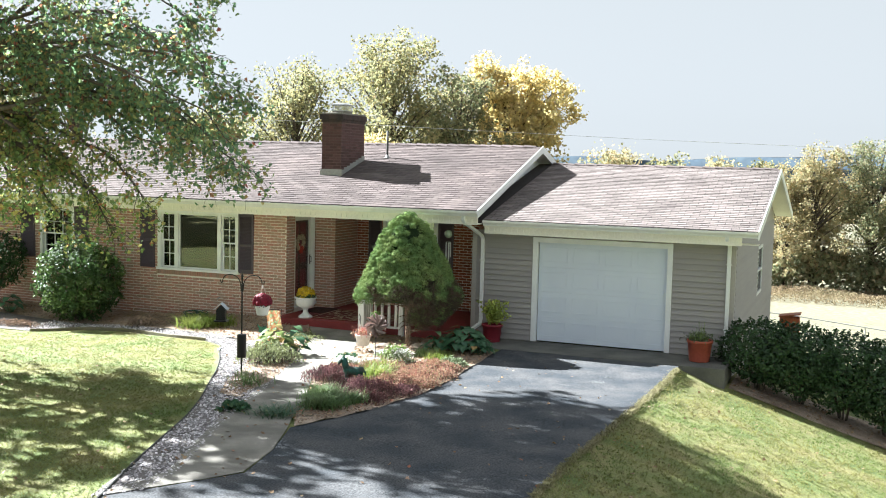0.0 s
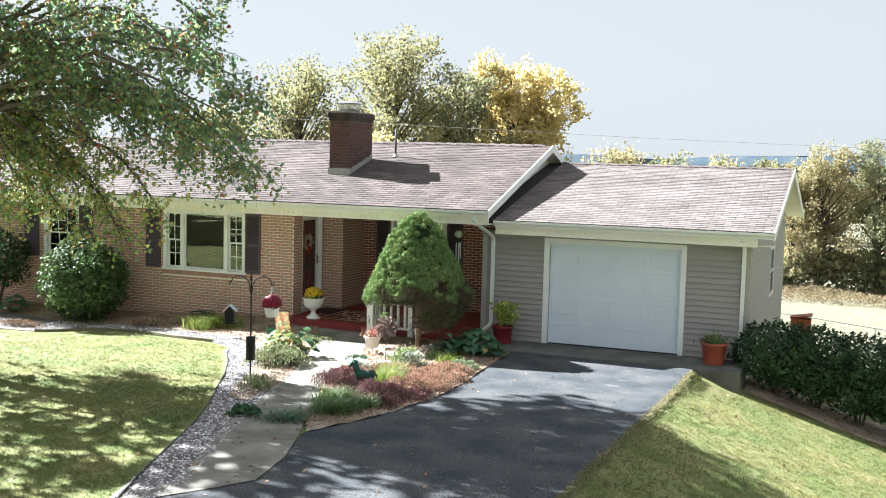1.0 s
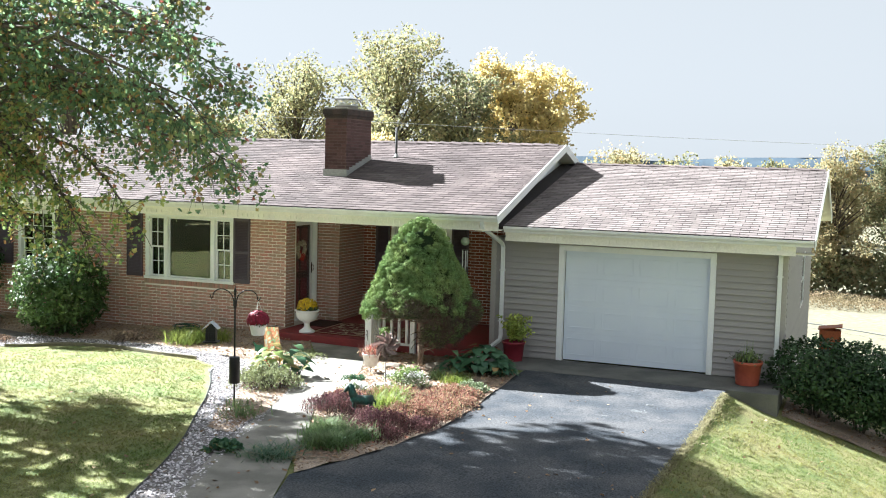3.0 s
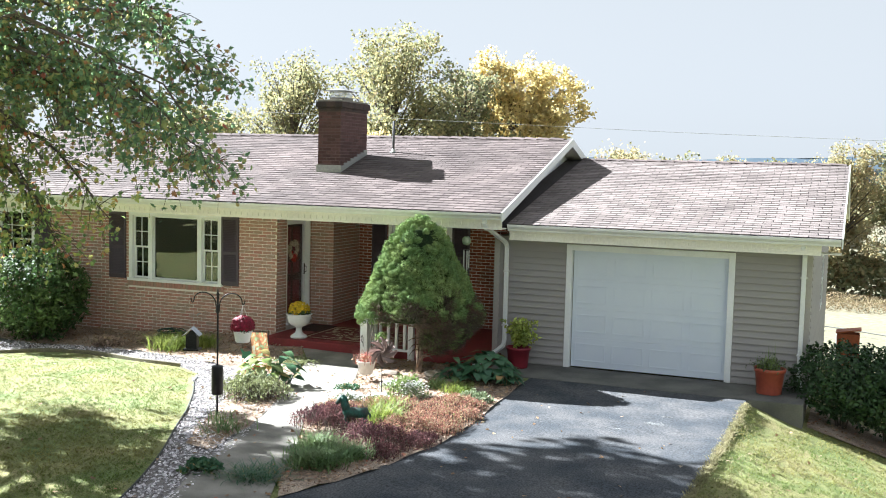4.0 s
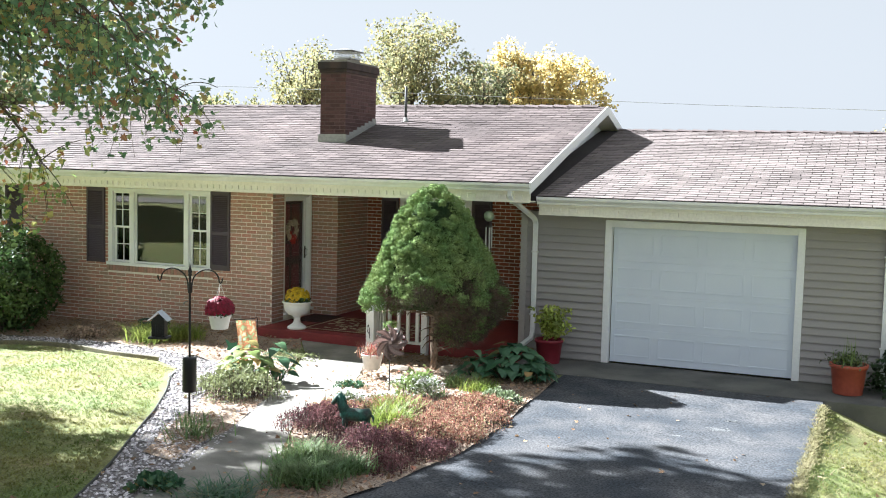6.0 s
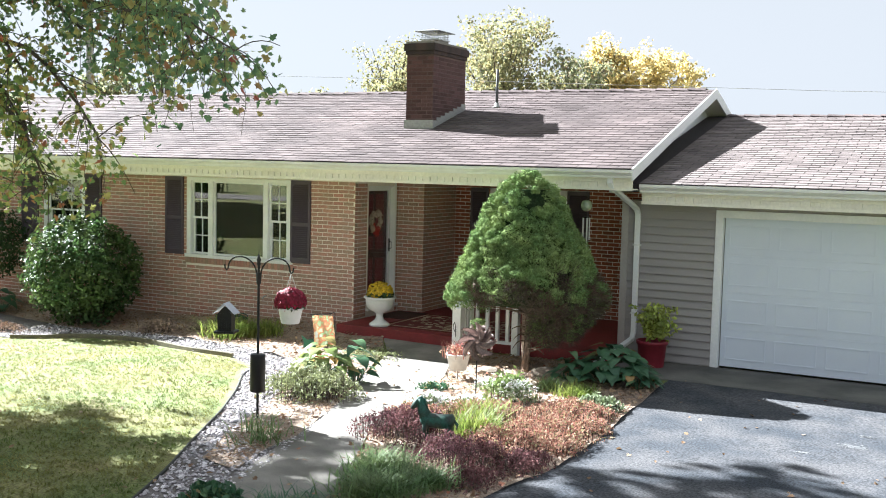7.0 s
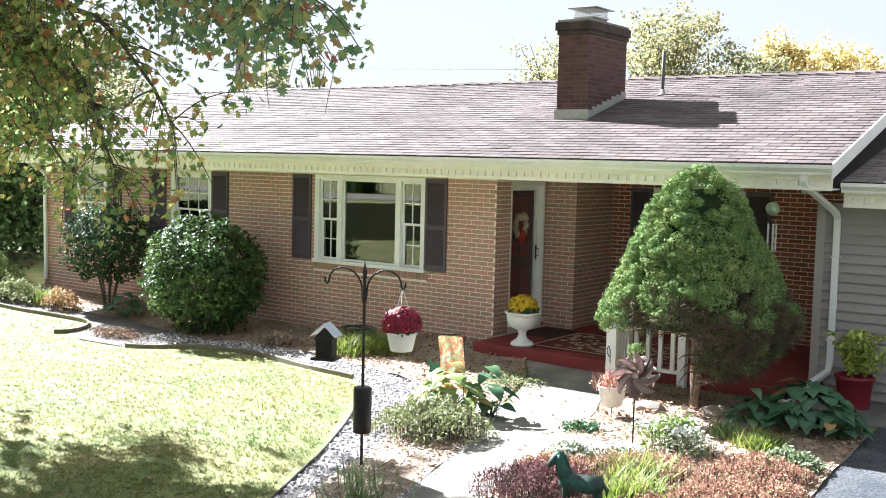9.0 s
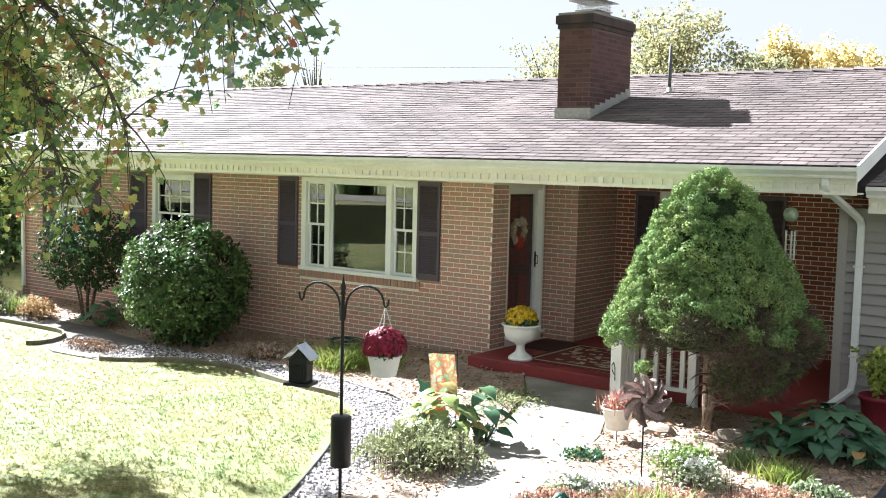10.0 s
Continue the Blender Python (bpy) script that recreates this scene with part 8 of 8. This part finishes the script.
tagged(new("gravel_stones", array_mesh("gravel_stones", v, f, M_PEBBLE)), "pale grey and white gravel stones", "gravel", "", "stuff")

M_LITTER = mat("fallen_leaf", (0.24, 0.15, 0.08), (0.18, 0.11, 0.06), 0.8, patch=6, grain=30, bump=0, translucent=0.15,
               palette=[(0.0, (0.13, 0.08, 0.05)), (0.4, (0.26, 0.16, 0.09)), (0.75, (0.42, 0.30, 0.18)), (0.9, (0.45, 0.38, 0.28)), (1.0, (0.36, 0.10, 0.05))])
M_CHIP = mat("mulch_chip", (0.297, 0.203, 0.135), (0.203, 0.135, 0.095), 0.95, patch=6, grain=40, bump=0, vary=0.6)
lit = []
for outline, n_, up in ((MULCH_WALL, 2600, 0.06), (MULCH_BED, 2600, 0.06), (MULCH_POLE, 500, 0.05), (LAWN_L, 520, 0.035), (LAWN_R, 200, 0.035), (WALKWAY, 420, 0.03), (DRIVE, 700, 0.022), ([(4.25, -1.02), (9, -1.42), (12, -1.22), (12, 0.3), (4.25, 0.3)], 900, 0.045), (GRAVEL, 700, 0.035)):
    q = scatter_in(outline, n_)
    lit.append(q[q[:, 1] > -13.5] + [0, 0, up])
q = np.concatenate(lit)
v, f = strew(MAPLE_V, MAPLE_F, q, rng.uniform(0.03, 0.075, len(q)), np.tile([0, 0, 1.0], (len(q), 1)) + rng.normal(0, 0.35, (len(q), 3)))
tagged(new("fallen_leaves", array_mesh("fallen_leaves", v, f, M_LITTER)), "scattered brown and tan fallen leaves", "fallen leaves", "", "stuff")
q = np.concatenate([scatter_in(o, n_) for o, n_ in ((MULCH_WALL, 9000), (MULCH_BED, 9000), (MULCH_POLE, 2500))]) + [0, 0, 0.045]
v, f = strew(PEB_V * [1.6, 0.6, 0.5], PEB_F, q, rng.uniform(0.02, 0.055, len(q)), np.tile([0, 0, 1.0], (len(q), 1)) + rng.normal(0, 0.3, (len(q), 3)))
tagged(new("mulch_chips", array_mesh("mulch_chips", v, f, M_CHIP)), "loose brown bark mulch chips", "mulch", "", "stuff")


# dried pale spots on the driveway
M_SPOT = mat("pale_dried_spot", (0.16, 0.165, 0.17), (0.085, 0.09, 0.095), 0.9, patch=9, grain=80, grain_amount=0.4, bump=0.2)
for k, (x, y, rx, ry, n_) in enumerate(((2.31, -3.53, 0.12, 0.09, 260), (2.36, -2.98, 0.08, 0.05, 60), (1.9, -4.1, 0.08, 0.04, 40), (0.3, -2.95, 0.14, 0.04, 70), (0.75, -4.2, 0.10, 0.06, 30))):
    p = np.c_[rng.normal(x, rx * 0.55, n_), rng.normal(y, ry * 0.55, n_)]
    p = np.c_[p, [ground_z(*q) + 0.0165 for q in p]]
    v, f = strew(np.array([(0.5, 0, 0), (0.2, 0.4, 0), (-0.3, 0.35, 0), (-0.5, -0.1, 0), (-0.1, -0.45, 0), (0.35, -0.3, 0)]), np.array([(0, 1, 2), (0, 2, 3), (0, 3, 4), (0, 4, 5)]), p, rng.uniform(0.006, 0.026, n_), np.tile([0, 0, 1.0], (n_, 1)))
    tagged(new("dried_spot", array_mesh("dried_spot", v, f, M_SPOT)), "pale dried spot on the asphalt driveway", "stain", "", "structure")

# ---------- bricks and shingles ----------
casing = [(h[0] - 0.08, h[1] + 0.08, h[2] - 0.05, h[3] + 0.055) for h in front_holes]
sill_row = (WIN1[0] - 0.12, WIN1[1] + 0.12, WIN1[2] - 0.17, WIN1[2] - 0.05)
lay_bricks(wall_front, "x", FRONT, -1, -17.4, -5.95, -0.28, SOFFIT, casing + [sill_row], M_BRICK, (-7.9, -5.9, 0.0, 2.5))
lay_bricks(wall_door, "y", -5.95, 1, FRONT, 1.33, PF, SOFFIT, [(DOOR[0] - 0.05, DOOR[1] + 0.018, 0.0, DOOR[3] + 0.05)], M_BRICK, (-0.2, 1.4, 0.1, 2.5))
lay_bricks(wall_pier, "x", 1.33, -1, -5.94, -5.43, PF, SOFFIT, [], M_BRICK, (-6.0, -5.4, 0.1, 2.5))
lay_bricks(wall_pier_side, "y", -5.43, 1, 1.33, 2.55, PF, SOFFIT, [], M_BRICK, (1.2, 2.6, 0.1, 2.5))
lay_bricks(wall_back, "x", 2.55, -1, -5.42, -1.37, PF, SOFFIT, [(PORCHWIN[0] - 0.08, PORCHWIN[1] + 0.08, PORCHWIN[2] - 0.05, PORCHWIN[3] + 0.06)], M_BRICK_RED, (-2.8, -1.3, 0.1, 2.5))
lay_shingles(roof_main, LEFT_X, RAKE_X, E_Y, E_Z, R_Y, R_Z, M_SHINGLE, (-5.2, -1.3, 0.0, 3.2))
lay_shingles(roof_garage, RAKE_X + 0.023, G_X1, G_EY, G_EZ, G_RY, G_RZ, M_SHINGLE_PALE, (-0.8, 2.6, 0.0, 3.6))


# ridge caps, one overlapping the next
def lay_ridge_caps(parent, x0, x1, y, z, slope):
    w, ln, step = 0.15, 0.31, 0.29
    prof = [(-w, -w * slope), (0.0, 0.0), (w, -w * slope)]
    verts, faces = [], []
    for u, up in ((0.0, 0.034), (ln, 0.014)):
        verts += [(u, a, b + up) for a, b in prof] + [(u, a, b + up - 0.012) for a, b in prof]
    faces = [(0, 1, 7, 6), (1, 2, 8, 7), (3, 9, 10, 4), (4, 10, 11, 5), (0, 3, 4, 1), (1, 4, 5, 2), (6, 7, 10, 9), (7, 8, 11, 10), (0, 6, 9, 3), (2, 5, 11, 8)]
    me = array_mesh("ridge_cap", verts, faces, M_SHINGLE)
    for i in range(int((x1 - x0) / step)):
        piece("ridge_cap", me, parent, Matrix.Translation((x0 + i * step, y, z)))


lay_ridge_caps(roof_main, LEFT_X, RAKE_X, R_Y, R_Z, (R_Z - E_Z) / (R_Y - E_Y))
lay_ridge_caps(roof_garage, RAKE_X + 0.03, G_X1, G_RY, G_RZ, (G_RZ - G_EZ) / (G_RY - G_EY))
